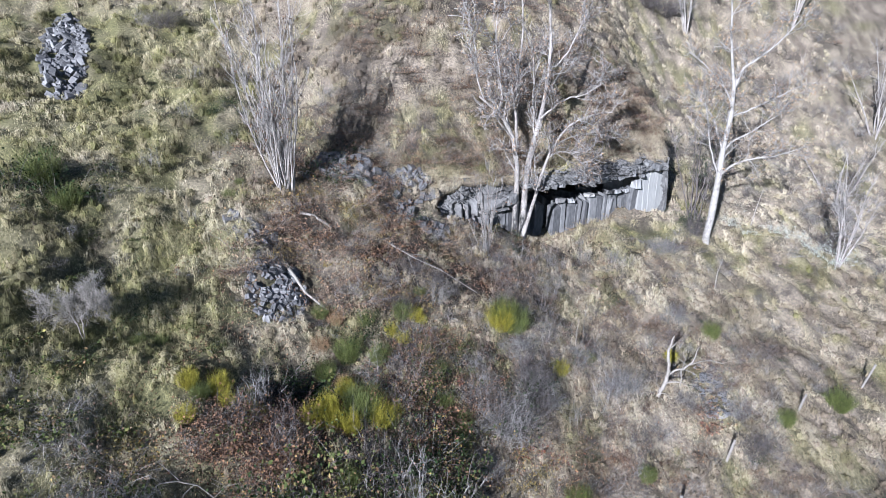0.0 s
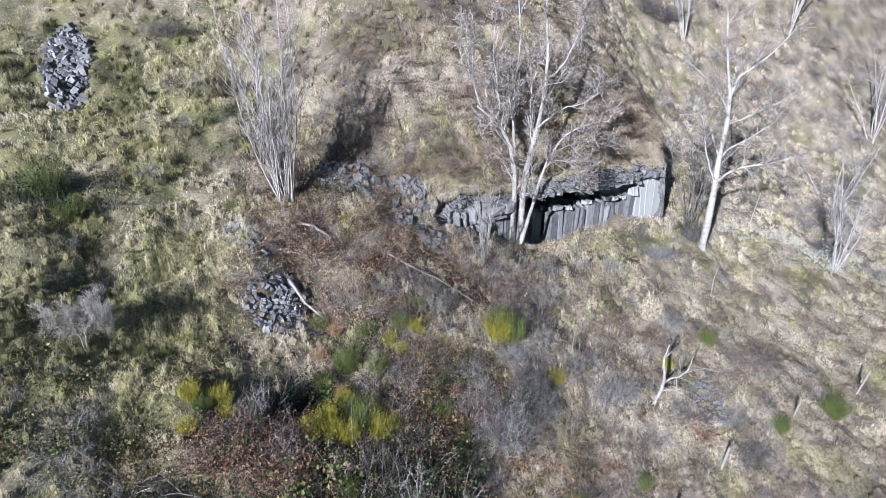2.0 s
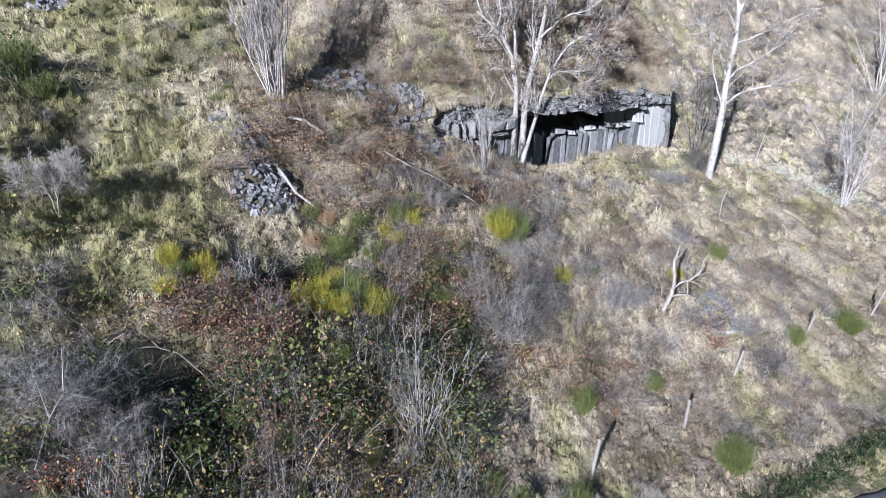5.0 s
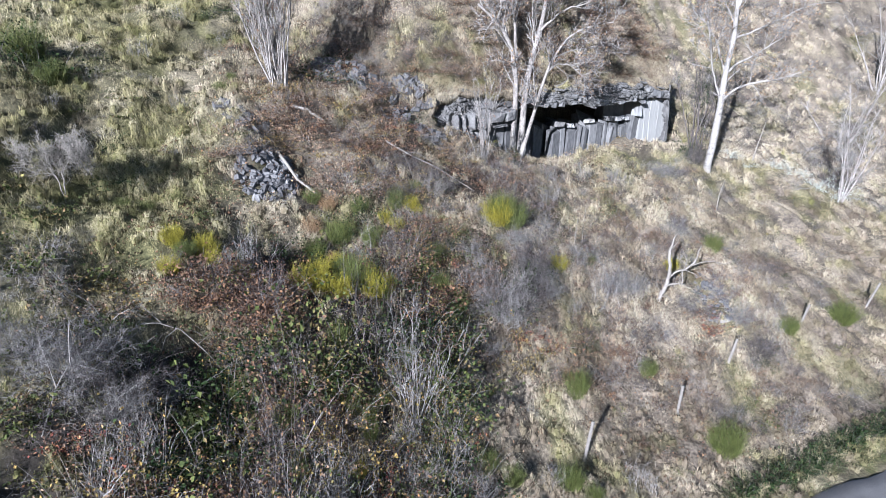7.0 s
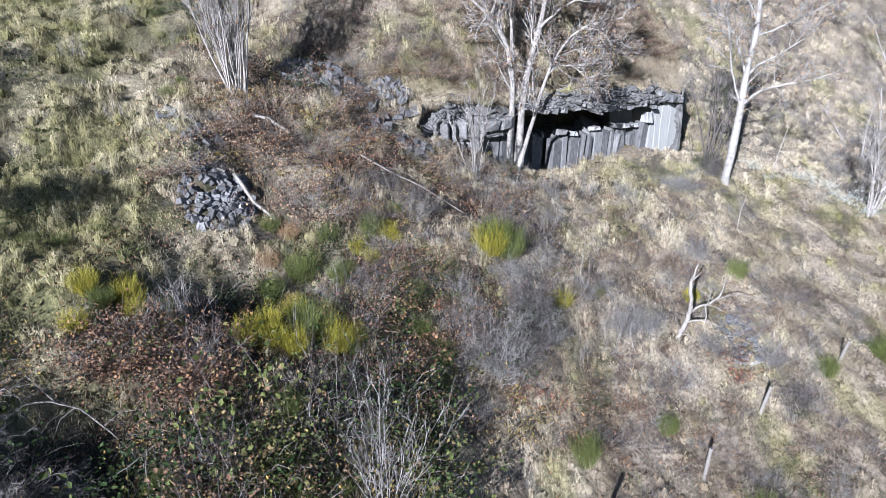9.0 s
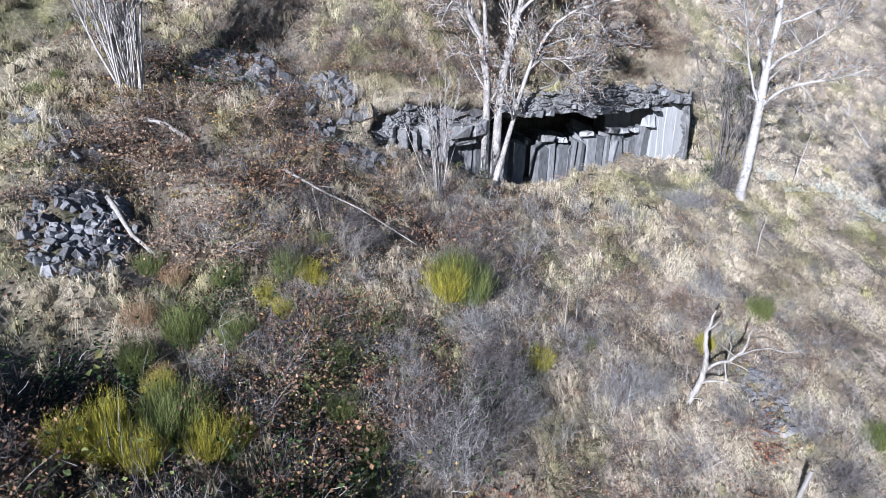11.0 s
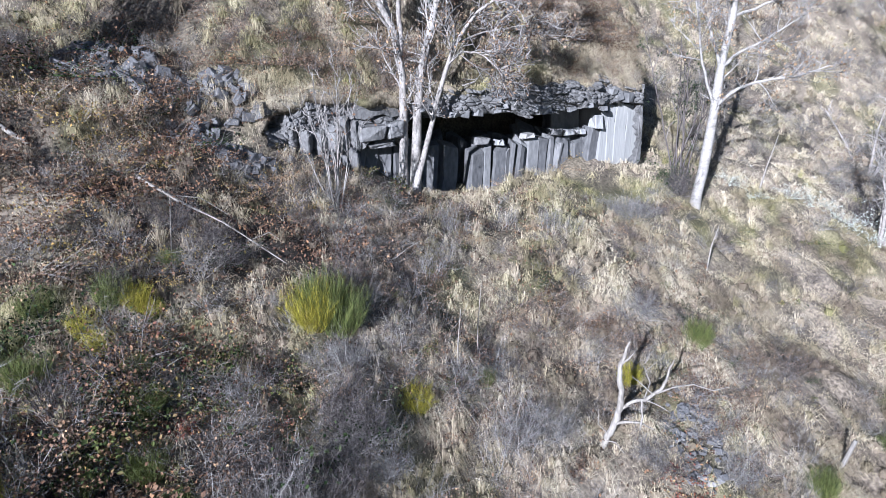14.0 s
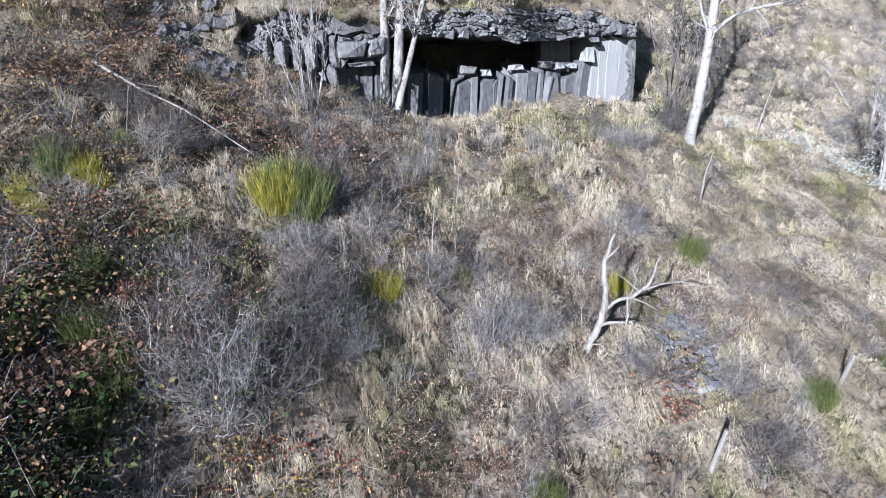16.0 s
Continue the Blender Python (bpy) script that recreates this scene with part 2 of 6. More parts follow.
def surface(x, y):
    """Top of the land, over the rock too."""
    u, s = to_us(x, y)
    lip = 0.30 * np.clip((u + 4.0) / 4.0, 0, 1) + 1.2 * np.clip(-u / 4.0, 0, 1)
    k = smooth(-0.02 - lip * 0.5, 0.02 + lip, s)
    flat = smooth(-9.0, -8.2, s)
    base = slope_base(u, s) + bumps(x, y) * (0.15 + 0.85 * flat)
    open_ = base + step_rise(u, s) * k
    t = smooth(0.04, 0.6, s)
    over = np.where(s < 0.03, base, (base + step_rise(u, s)) * t + rock_top(u) * (1 - t))
    c = cave_part(u)
    return open_ * (1 - c) + over * c


def sheet(x, y):
    """The ground sheet: as the surface, but cut back under the overhang."""
    u, s = to_us(x, y)
    cave = smooth(-0.6, -0.2, u) * (1 - smooth(9.3, 9.4, u))
    lip = 0.30 * np.clip((u + 4.0) / 4.0, 0, 1) + 1.2 * np.clip(-u / 4.0, 0, 1)
    k = smooth(-0.02 - lip * 0.5, 0.02 + lip, s) * (1 - cave) + smooth(3.0, 3.3, s) * cave
    flat = smooth(-9.0, -8.2, s)
    low = bumps(x, y) * (0.15 + 0.85 * flat) * (1 - 0.6 * cave * (np.abs(s) < 3.3))
    over = np.where((s > 3.2) & (cave > 0.5), -0.08, 0.0) - 0.45 * smooth(0.08, 0.7, s) * (s < 3.3) * smooth(2.3, 3.0, u) * (1 - smooth(6.6, 7.2, u))
    return slope_base(u, np.where((cave > 0.5) & (s > 1.0) & (s < 3.3), 1.0, s)) + step_rise(u, s) * k + low + over


def gz(x, y):
    return float(surface(np.float64(x), np.float64(y)))


# ---- mesh builders ----
rng = np.random.default_rng(7)


def mesh_of(name, verts, faces, material, attr=None, flat=True):
    """faces: a list of integer arrays, each (n, 3) or (n, 4)."""
    me = bpy.data.meshes.new(name)
    verts = np.asarray(verts, dtype=np.float32)
    faces = [np.asarray(f, dtype=np.int32) for f in faces if len(f)]
    loops = np.concatenate([f.ravel() for f in faces])
    sizes = np.concatenate([np.full(len(f), f.shape[1], dtype=np.int32) for f in faces])
    starts = np.concatenate([[0], np.cumsum(sizes)[:-1]]).astype(np.int32)
    me.vertices.add(len(verts))
    me.vertices.foreach_set("co", verts.ravel())
    me.loops.add(len(loops))
    me.loops.foreach_set("vertex_index", loops)
    me.polygons.add(len(sizes))
    me.polygons.foreach_set("loop_start", starts)
    me.update(calc_edges=True)
    me.polygons.foreach_set("use_smooth", np.full(len(sizes), not flat))
    if attr is not None:
        a = me.attributes.new("green", "FLOAT", "POINT")
        a.data.foreach_set("value", np.asarray(attr, dtype=np.float32))
    me.materials.append(material)
    return me


class Heap:
    """Gathers vertices and faces of one mesh."""

    def __init__(self):
        self.v, self.f, self.a, self.n = [], [], [], 0

    def add(self, verts, faces, attr=None):
        verts = np.asarray(verts, dtype=np.float64).reshape(-1, 3)
        self.v.append(verts)
        self.f += [np.asarray(f) + self.n for f in faces]
        self.a.append(np.zeros(len(verts)) if attr is None else attr)
        self.n += len(verts)

    def mesh(self, name, material, use_attr=False, flat=True):
        by = {}
        for f in self.f:
            by.setdefault(f.shape[1], []).append(f)
        return mesh_of(name, np.concatenate(self.v), [np.concatenate(x) for x in by.values()], material,
                       np.concatenate(self.a) if use_attr else None, flat)


def tubes(heap, pts, rad, sides=5):
    """pts (n, k, 3), rad (n, k): n bent tubes."""
    pts, rad = np.asarray(pts, float), np.asarray(rad, float)
    n, k, _ = pts.shape
    tan = np.gradient(pts, axis=1)
    tan /= np.linalg.norm(tan, axis=2, keepdims=True) + 1e-9
    ref = np.where(np.abs(tan[:, :1, 2:3]) > 0.8, np.array([1.0, 0, 0]), np.array([0, 0, 1.0]))
    ref = np.broadcast_to(ref, pts.shape)
    a = np.cross(tan, ref)
    a /= np.linalg.norm(a, axis=2, keepdims=True) + 1e-9
    b = np.cross(tan, a)
    ang = np.arange(sides) * 2 * np.pi / sides
    ring = (a[:, :, None] * np.cos(ang)[:, None] + b[:, :, None] * np.sin(ang)[:, None]) * rad[:, :, None, None] + pts[:, :, None]
    i = np.arange(n)[:, None, None] * k * sides
    j = np.arange(k - 1)[None, :, None] * sides
    c = np.arange(sides)[None, None, :]
    d = (c + 1) % sides
    q = np.stack([i + j + c, i + j + d, i + j + sides + d, i + j + sides + c], -1).reshape(-1, 4)
    heap.add(ring, [q[:, ::-1]])


def ribbons(heap, pts, width, side, attr=None):
    """pts (n, k, 3), width (n,), side (n, 3): n tapering blades."""
    pts = np.asarray(pts, float)
    n, k, _ = pts.shape
    taper = np.linspace(1, 0, k) ** 0.6
    off = side[:, None] * (width[:, None] * taper[None, :])[:, :, None] * 0.5
    left, right = pts - off, pts + off
    v = np.concatenate([np.stack([left[:, :-1], right[:, :-1]], 2).reshape(n, -1, 3), pts[:, -1:]], 1)
    m = 2 * (k - 1) + 1
    base = np.arange(n)[:, None] * m
    quads = []
    for j in range(k - 2):
        quads.append(base + np.array([[2 * j, 2 * j + 1, 2 * j + 3, 2 * j + 2]]))
    tri = base + np.array([[m - 3, m - 2, m - 1]])
    faces = ([np.concatenate(quads)] if quads else []) + [tri]
    heap.add(v, faces, None if attr is None else np.repeat(attr, m))


def leaves(heap, centre, size, up=0.5, attr=None):
    """Folded, pointed leaves of random turn."""
    n = len(centre)
    size = np.broadcast_to(size, (n,))[:, None]
    nor = rng.normal(size=(n, 3)) + np.array([0, -0.2, up])
    nor /= np.linalg.norm(nor, axis=1, keepdims=True)
    ax = np.cross(nor, rng.normal(size=(n, 3)))
    ax /= np.linalg.norm(ax, axis=1, keepdims=True) + 1e-9
    sd = np.cross(nor, ax)
    v = np.stack([centre - ax * size * 0.5, centre + sd * size * 0.36 + nor * size * 0.1,
                  centre + ax * size * 0.5, centre - sd * size * 0.36 + nor * size * 0.1], 1)
    b = np.arange(n)[:, None] * 4
    heap.add(v, [np.concatenate([b + np.array([[0, 1, 2]]), b + np.array([[0, 2, 3]])])], None if attr is None else np.repeat(attr, 4))


def wander(start, way, length, k, bend=0.15, lift=0.0):
    """n bent lines (n, k, 3) from start along way."""
    start, way = np.asarray(start, float), np.asarray(way, float)
    n = len(start)
    way = way / (np.linalg.norm(way, axis=1, keepdims=True) + 1e-9)
    length = np.broadcast_to(length, (n,))
    step = (length / (k - 1))[:, None]
    out, p, w = [start], start, way
    for _ in range(k - 1):
        w = w + rng.normal(size=(n, 3)) * bend + np.array([0, 0, lift])
        w = w / np.linalg.norm(w, axis=1, keepdims=True)
        p = p + w * step
        out.append(p)
    return np.stack(out, 1)


def sprout(lines, rad, per, lo, hi, spread, forward=0.6, lift=0.1):
    """Starts, ways and radii of side branches on lines (n, k, 3)."""
    n, k, _ = lines.shape
    f = rng.uniform(lo, hi, (n, per)) * (k - 1)
    i = np.minimum(f.astype(int), k - 2)
    w = (f - i)[..., None]
    idx = np.arange(n)[:, None]
    p = lines[idx, i] * (1 - w) + lines[idx, i + 1] * w
    t = lines[idx, i + 1] - lines[idx, i]
    t /= np.linalg.norm(t, axis=2, keepdims=True) + 1e-9
    d = t * forward + rng.normal(size=t.shape) * spread + np.array([0, 0, lift])
    r = rad[idx, i] * (1 - w[..., 0]) + rad[idx, i + 1] * w[..., 0]
    return p.reshape(-1, 3), d.reshape(-1, 3), r.ravel(), (f / (k - 1)).ravel()


def part(name, me, parent, label=""):
    ob = new(name, me)
    ob.parent = parent
    if label:
        tagged(ob, label)
    return ob


def thing(name, x, y, z, label, category, group="", kind=""):
    ob = new(name)
    ob.location = (x, y, z)
    ob.empty_display_size = 0.1
    return tagged(ob, label, category, group, kind)


def boulder(heap, centre, size, seed_turn=None, squash=(1, 1, 1)):
    """A broken angular block: an uneven box with its corners and edges struck off."""
    v = np.array([[sx, sy, sz] for sx in (-1, 1) for sy in (-1, 1) for sz in (-1, 1)], float)
    v = v * rng.uniform(0.6, 1.05, (8, 3)) + rng.normal(size=(8, 3)) * 0.05
    ring = [(4, 6, 7, 5), (0, 1, 3, 2), (2, 3, 7, 6), (0, 4, 5, 1), (1, 5, 7, 3), (0, 2, 6, 4)]
    verts, faces, slot = [], [], {}
    for f, quad in enumerate(ring):
        mid = v[list(quad)].mean(0)
        for c in quad:
            slot[(f, c)] = len(verts)
            verts.append(v[c] + (mid - v[c]) * rng.uniform(0.08, 0.2))
    tris = []
    for f, (a, b, c, d) in enumerate(ring):
        i = [slot[(f, k)] for k in (a, b, c, d)]
        tris += [(i[0], i[1], i[2]), (i[0], i[2], i[3])]
        for k0, k1 in ((a, b), (b, c), (c, d), (d, a)):
            for g in range(f + 1, 6):
                if k0 in ring[g] and k1 in ring[g]:
                    p, q, r, t = slot[(f, k1)], slot[(f, k0)], slot[(g, k0)], slot[(g, k1)]
                    tris += [(p, q, r), (p, r, t)]
    for c in range(8):
        own = [slot[(f, c)] for f in range(6) if c in ring[f]]
        nrm = np.cross(np.array(verts[own[1]]) - verts[own[0]], np.array(verts[own[2]]) - verts[own[0]])
        tris.append(tuple(own) if nrm @ v[c] > 0 else tuple(own[::-1]))
    v = np.array(verts) * np.array(squash) * size
    q = Euler(rng.uniform(-3.1, 3.1, 3) if seed_turn is None else seed_turn).to_matrix()
    heap.add(v @ np.array(q).T + np.asarray(centre), [np.array(tris)])


def slab(width, depth, height, bevel=0.045):
    """A flat-faced rock column with struck-off edges and a slanted top; front towards -y, foot at z = 0."""
    b = rng.uniform(0.33, 1.0) * bevel
    w, d = width / 2, depth / 2
    c = np.array([(-w + b, -d), (w - b, -d), (w, -d + b), (w, d), (-w, d), (-w, -d + b)])
    rings = []
    cut = rng.normal() * 0.35, rng.uniform(0.0, 0.5)
    for k, z in enumerate((0.0, height * rng.uniform(0.3, 0.4), height * rng.uniform(0.6, 0.75), height)):
        xy = c + rng.normal(size=2) * 0.010 + rng.normal(size=(6, 2)) * 0.006
        zz = np.full(6, z) + (cut[0] * c[:, 0] + cut[1] * c[:, 1] if k == 3 else 0)
        rings.append(np.column_stack([xy, zz]))
    rings.append(np.column_stack([c * 0.86, rings[3][:, 2] + 0.02]))
    q = [(j * 6 + i, j * 6 + (i + 1) % 6, (j + 1) * 6 + (i + 1) % 6, (j + 1) * 6 + i) for j in range(4) for i in range(6)]
    h = Heap()
    h.add(np.concatenate(rings), [np.array(q), np.array([(24, 25, 26), (24, 26, 27), (24, 27, 28), (24, 28, 29)])])
    return h


# ---- ground ----
def green_at(x, y):
    """How green the sward is: olive on the open slope, straw by the fence and on the bank."""
    g = 0.85 * smooth(-3.2, -6.5, x + 0.25 * (y - 12)) * (1 - 0.55 * smooth(19, 24, y))
    g = g + 0.35 * bell(x, y, -2.5, 9.0, 2.5) + 0.45 * bell(x, y, 9.4, 19.8, 0.8) + 0.4 * bell(x, y, 7.6, 19.9, 0.7) + 0.4 * bell(x, y, 6.0, 19.2, 0.7) + 0.45 * bell(x, y, 4.6, 18.2, 0.8)
    w = np.sin(0.9 * x + 1.3 * np.sin(0.7 * y)) * np.sin(1.1 * y + np.sin(0.8 * x)) * 0.5 + np.sin(2.7 * x - y) * np.sin(2.3 * y + x) * 0.25
    u, s = to_us(x, y)
    g = g + 0.6 * smooth(-9.3, -9.7, s)
    return np.clip(g * (0.55 + 0.75 * patchy(x, y, 1.3, 71)) + 0.15 * w + 0.35 * (patchy(x, y, 0.6, 72) - 0.5) + 0.65 * smooth(0.54, 0.74, 0.5 * patchy(x, y, 1.2, 73) + 0.5 * patchy(x, y, 0.5, 74)), 0, 1)


def humus_shade_at(x, y):
    """Dark leaf mould under the brambles, with the shade of thicket and hollows painted in."""
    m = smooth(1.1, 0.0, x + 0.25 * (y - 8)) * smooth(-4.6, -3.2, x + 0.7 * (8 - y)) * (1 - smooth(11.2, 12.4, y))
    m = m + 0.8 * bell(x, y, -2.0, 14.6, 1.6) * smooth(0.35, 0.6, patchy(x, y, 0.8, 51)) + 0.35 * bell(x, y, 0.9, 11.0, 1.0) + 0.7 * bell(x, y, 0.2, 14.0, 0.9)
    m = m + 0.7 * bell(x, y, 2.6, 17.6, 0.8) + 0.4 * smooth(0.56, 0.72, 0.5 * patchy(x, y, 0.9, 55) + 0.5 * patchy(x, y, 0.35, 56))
    # shadow of the two hollows, put into the ground colour
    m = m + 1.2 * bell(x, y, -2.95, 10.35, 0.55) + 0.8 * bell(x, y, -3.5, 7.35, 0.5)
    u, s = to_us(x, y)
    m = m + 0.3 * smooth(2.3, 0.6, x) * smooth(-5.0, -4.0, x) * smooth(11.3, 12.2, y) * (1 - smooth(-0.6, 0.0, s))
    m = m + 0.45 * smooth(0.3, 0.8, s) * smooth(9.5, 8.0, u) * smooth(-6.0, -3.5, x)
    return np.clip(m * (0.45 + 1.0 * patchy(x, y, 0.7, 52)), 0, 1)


def grid_lines(near_lo, near_hi, step, far_lo, far_hi, ratio=1.25):
    out = list(np.arange(near_lo, near_hi + step / 2, step))
    d, p = step, near_hi
    while p < far_hi:
        d *= ratio
        p += d
        out.append(p)
    d, p = step, near_lo
    while p > far_lo:
        d *= ratio
        p -= d
        out.insert(0, p)
    return np.array(out)


gu = grid_lines(-16, 22, 0.105, -400, 400)
gs = grid_lines(-13, 14, 0.105, -300, 400)
GU, GS = np.meshgrid(gu, gs, indexing="ij")
gx, gy = to_xy(GU, GS)
gzz = sheet(gx, gy)
nu, ns = GU.shape
ii = (np.arange(nu - 1)[:, None] * ns + np.arange(ns - 1)[None, :]).ravel()
ground = new("ground", mesh_of("ground", np.stack([gx, gy, gzz], -1).reshape(-1, 3), [np.stack([ii, ii + ns, ii + ns + 1, ii + 1], 1)],
                               M_ground, green_at(gx, gy).ravel(), flat=False))
hm = ground.data.attributes.new("humus_shade", "FLOAT", "POINT")
hm.data.foreach_set("value", humus_shade_at(gx, gy).ravel().astype(np.float32))
tagged(ground, "hillside of matted dry straw and soil", "ground", kind="structure")

# turf slab that lies over the rock overhang
tu, ts = np.arange(-1.1, 9.23, 0.115), np.concatenate([np.arange(0.04, 0.6, 0.05), np.arange(0.6, 3.9, 0.12)])
TU, TS = np.meshgrid(tu, ts, indexing="ij")
tz = surface(*to_xy(TU, TS)) + 0.02 + 0.05 * np.sin(TU * 7.0) * np.sin(TS * 6.0 + TU) - 0.05 * (TS < 0.06) - 0.09 * (TU < -0.6)
tx, ty = to_xy(TU, TS - 0.09 * smooth(1.0, 1.8, TU) * (1 - smooth(0.04, 0.45, TS)) * (0.4 + 1.2 * patchy(TU, 0.0, 0.3, 97)))
na, nb = TU.shape
top = np.stack([tx, ty, tz], -1).reshape(-1, 3)
bot = np.stack([tx, ty, tz - 0.22], -1).reshape(-1, 3)
jj = (np.arange(na - 1)[:, None] * nb + np.arange(nb - 1)[None, :]).ravel()
q = np.stack([jj, jj + nb, jj + nb + 1, jj + 1], 1)
N = na * nb
rim = np.concatenate([np.arange(na) * nb, (na - 1) * nb + np.arange(1, nb), (np.arange(na - 1)[::-1]) * nb + nb - 1, np.arange(1, nb - 1)[::-1]])
nxt = np.roll(rim, -1)
turf = new("bank_turf", mesh_of("bank_turf", np.concatenate([top, bot]), [q, q[:, ::-1] + N, np.stack([rim + N, nxt + N, nxt, rim], 1)],
                                M_ground, np.concatenate([green_at(tx, ty).ravel()] * 2), flat=False))
tagged(turf, "grassy soil bank hanging over the basalt face", "ground", kind="structure")

# lane at the foot of the slope
ru = np.arange(-30, 60.1, 0.5)
rs = np.array([-14.2, -14.0, -12.5, -10.9, -10.6, -10.45])
RU, RS = np.meshgrid(ru, rs, indexing="ij")
RS2 = RS + 0.12 * np.sin(RU * 0.7) + 0.05 * np.sin(RU * 2.3)
rx, ry = to_xy(RU, RS2)
rz = sheet(rx, ry) + np.array([-0.1, 0.05, 0.08, 0.06, 0.04, -0.1])[None, :]
na, nb = RU.shape
jj = (np.arange(na - 1)[:, None] * nb + np.arange(nb - 1)[None, :]).ravel()
road = new("road", mesh_of("road", np.stack([rx, ry, rz], -1).reshape(-1, 3), [np.stack([jj, jj + nb, jj + nb + 1, jj + 1], 1)], M_road, flat=False))
tagged(road, "narrow grey asphalt lane below the fence", "road", kind="structure")


# ---- basalt face ----
rng = np.random.default_rng(11)
cliff = thing("rock_outcrop", *to_xy(4.5, 0.3), 0.0, "grey basalt outcrop with columns under a dark overhang", "rock")
cx0, cy0 = to_xy(4.5, 0.3)


def rock_part(name, heap_, material, label=""):
    me = heap_.mesh(name, material)
    ob = part(name, me, cliff, label)
    ob.matrix_parent_inverse = Matrix.Translation((-cx0, -cy0, 0))
    return ob


def column_row(u0, u1, s_of, top_of, radius, material, foot=0.5, tight=False):
    u = u0
    while u < u1:
        wide = 2 * radius * (rng.uniform(0.4, 1.6))
        uu, ss = u + wide / 2, s_of(u) + rng.normal() * (0.035 if tight else 0.12)
        x, y = to_xy(uu, ss + radius * 1.2)
        z0 = float(slope_base(np.float64(uu), np.float64(0.3))) - foot
        h = slab(wide * (1.06 if tight else 0.99), 0.36 if tight else radius * 2.4, top_of(u) + rng.uniform(-0.15, 0.12) - z0)
        ob = rock_part("basalt_column", h, material)
        ob.matrix_basis = pose(x, y, z0, rng.normal() * 2.0, rng.normal() * (1.6 if tight else 2.6) + (2.0 if tight else 0), 28.7 + rng.normal() * (8 if tight else 15))
        u += wide


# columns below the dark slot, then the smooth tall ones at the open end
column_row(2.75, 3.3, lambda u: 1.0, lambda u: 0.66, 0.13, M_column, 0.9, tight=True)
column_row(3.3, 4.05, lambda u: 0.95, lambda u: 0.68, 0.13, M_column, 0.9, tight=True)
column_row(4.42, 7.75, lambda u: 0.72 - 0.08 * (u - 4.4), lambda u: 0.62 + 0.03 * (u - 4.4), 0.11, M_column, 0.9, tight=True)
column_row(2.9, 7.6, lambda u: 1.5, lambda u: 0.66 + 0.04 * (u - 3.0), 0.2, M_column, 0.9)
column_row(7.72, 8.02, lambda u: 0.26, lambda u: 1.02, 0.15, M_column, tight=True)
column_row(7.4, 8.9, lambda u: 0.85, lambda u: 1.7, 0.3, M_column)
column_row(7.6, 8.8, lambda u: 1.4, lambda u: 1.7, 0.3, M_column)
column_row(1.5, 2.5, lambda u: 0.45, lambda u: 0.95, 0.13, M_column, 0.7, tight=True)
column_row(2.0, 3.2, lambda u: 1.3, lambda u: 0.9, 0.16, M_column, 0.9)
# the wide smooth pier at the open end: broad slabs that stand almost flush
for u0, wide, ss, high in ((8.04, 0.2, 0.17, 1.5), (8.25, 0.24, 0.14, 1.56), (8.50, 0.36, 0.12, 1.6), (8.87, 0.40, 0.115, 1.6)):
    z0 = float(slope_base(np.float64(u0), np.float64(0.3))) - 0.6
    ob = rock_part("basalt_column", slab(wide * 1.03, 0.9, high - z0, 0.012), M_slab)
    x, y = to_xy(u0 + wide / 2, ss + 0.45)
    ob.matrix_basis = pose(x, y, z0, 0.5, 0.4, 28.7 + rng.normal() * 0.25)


def cells(a, b, w, h_, seed, jit=0.42):
    """Angular cells over the plane: the nearest cell's number, its middle and how far the next border is."""
    a, b = a / w, b / h_
    i0, j0 = np.floor(a), np.floor(b)
    best = np.full(a.shape, 9.0)
    second = np.full(a.shape, 9.0)
    own = np.zeros(a.shape + (3,))
    for di in (-1, 0, 1):
        for dj in (-1, 0, 1):
            i, j = i0 + di, j0 + dj
            ca = i + 0.5 + jit * (2 * lattice(i, j, seed) - 1)
            cb = j + 0.5 + jit * (2 * lattice(i, j, seed + 5) - 1)
            d = np.hypot(a - ca, b - cb)
            nearer = d < best
            second = np.where(nearer, best, np.minimum(second, d))
            own[nearer] = np.stack([lattice(i, j, seed + 9), a - ca, b - cb], -1)[nearer]
            best = np.where(nearer, d, best)
    return own[..., 0], own[..., 1], own[..., 2], second - best


# fractured face: the front runs along the lip, then turns back round the open end
w_ = np.arange(-0.45, 11.2, 0.032)
v_ = np.linspace(0, 1, 46)
W, V = np.meshgrid(w_, v_, indexing="ij")
turned = np.clip(W - 9.22, 0, None)
FU = np.where(W < 9.22, W, 9.22 + 0.05 * turned)
foot = slope_base(FU, np.full_like(FU, 0.2)) - 0.3
lipz = 1.42 + 0.06 * np.sin(FU * 1.9) + 0.05 * np.sin(FU * 5.3) + 0.14 * (patchy(FU, 0.0, 0.3, 93) - 0.5) + 0.16 * smooth(7.8, 8.2, FU)
k_left = 1 - smooth(1.3, 1.75, W)
mid = smooth(1.3, 1.75, W) * (1 - smooth(2.35, 2.6, W))
k_end = smooth(9.18, 9.26, W)
z_low = foot * np.maximum(k_left, k_end) + (1 - np.maximum(k_left, k_end)) * (lipz - 0.45 * mid)
z_top = np.where(W < 0.2, np.minimum(rock_top(FU), surface(*to_xy(FU, np.full_like(FU, 0.9)))) - 0.02, rock_top(FU) - 0.01)
FZ = z_low + (z_top - z_low) * V
warp = 0.12 * (patchy(W, FZ * 2, 0.4, 81) - 0.5)
r1, ax_, bz_, edge1 = cells(W + 0.75 * FZ + 1.6 * warp, FZ + 1.2 * warp + 0.10 * np.sin(W * 1.3), 0.42, 0.25, 3.0, 0.48)
r2, ax2, bz2, edge2 = cells(W + 0.5 * FZ + warp, FZ - warp, 0.19, 0.12, 4.0, 0.48)
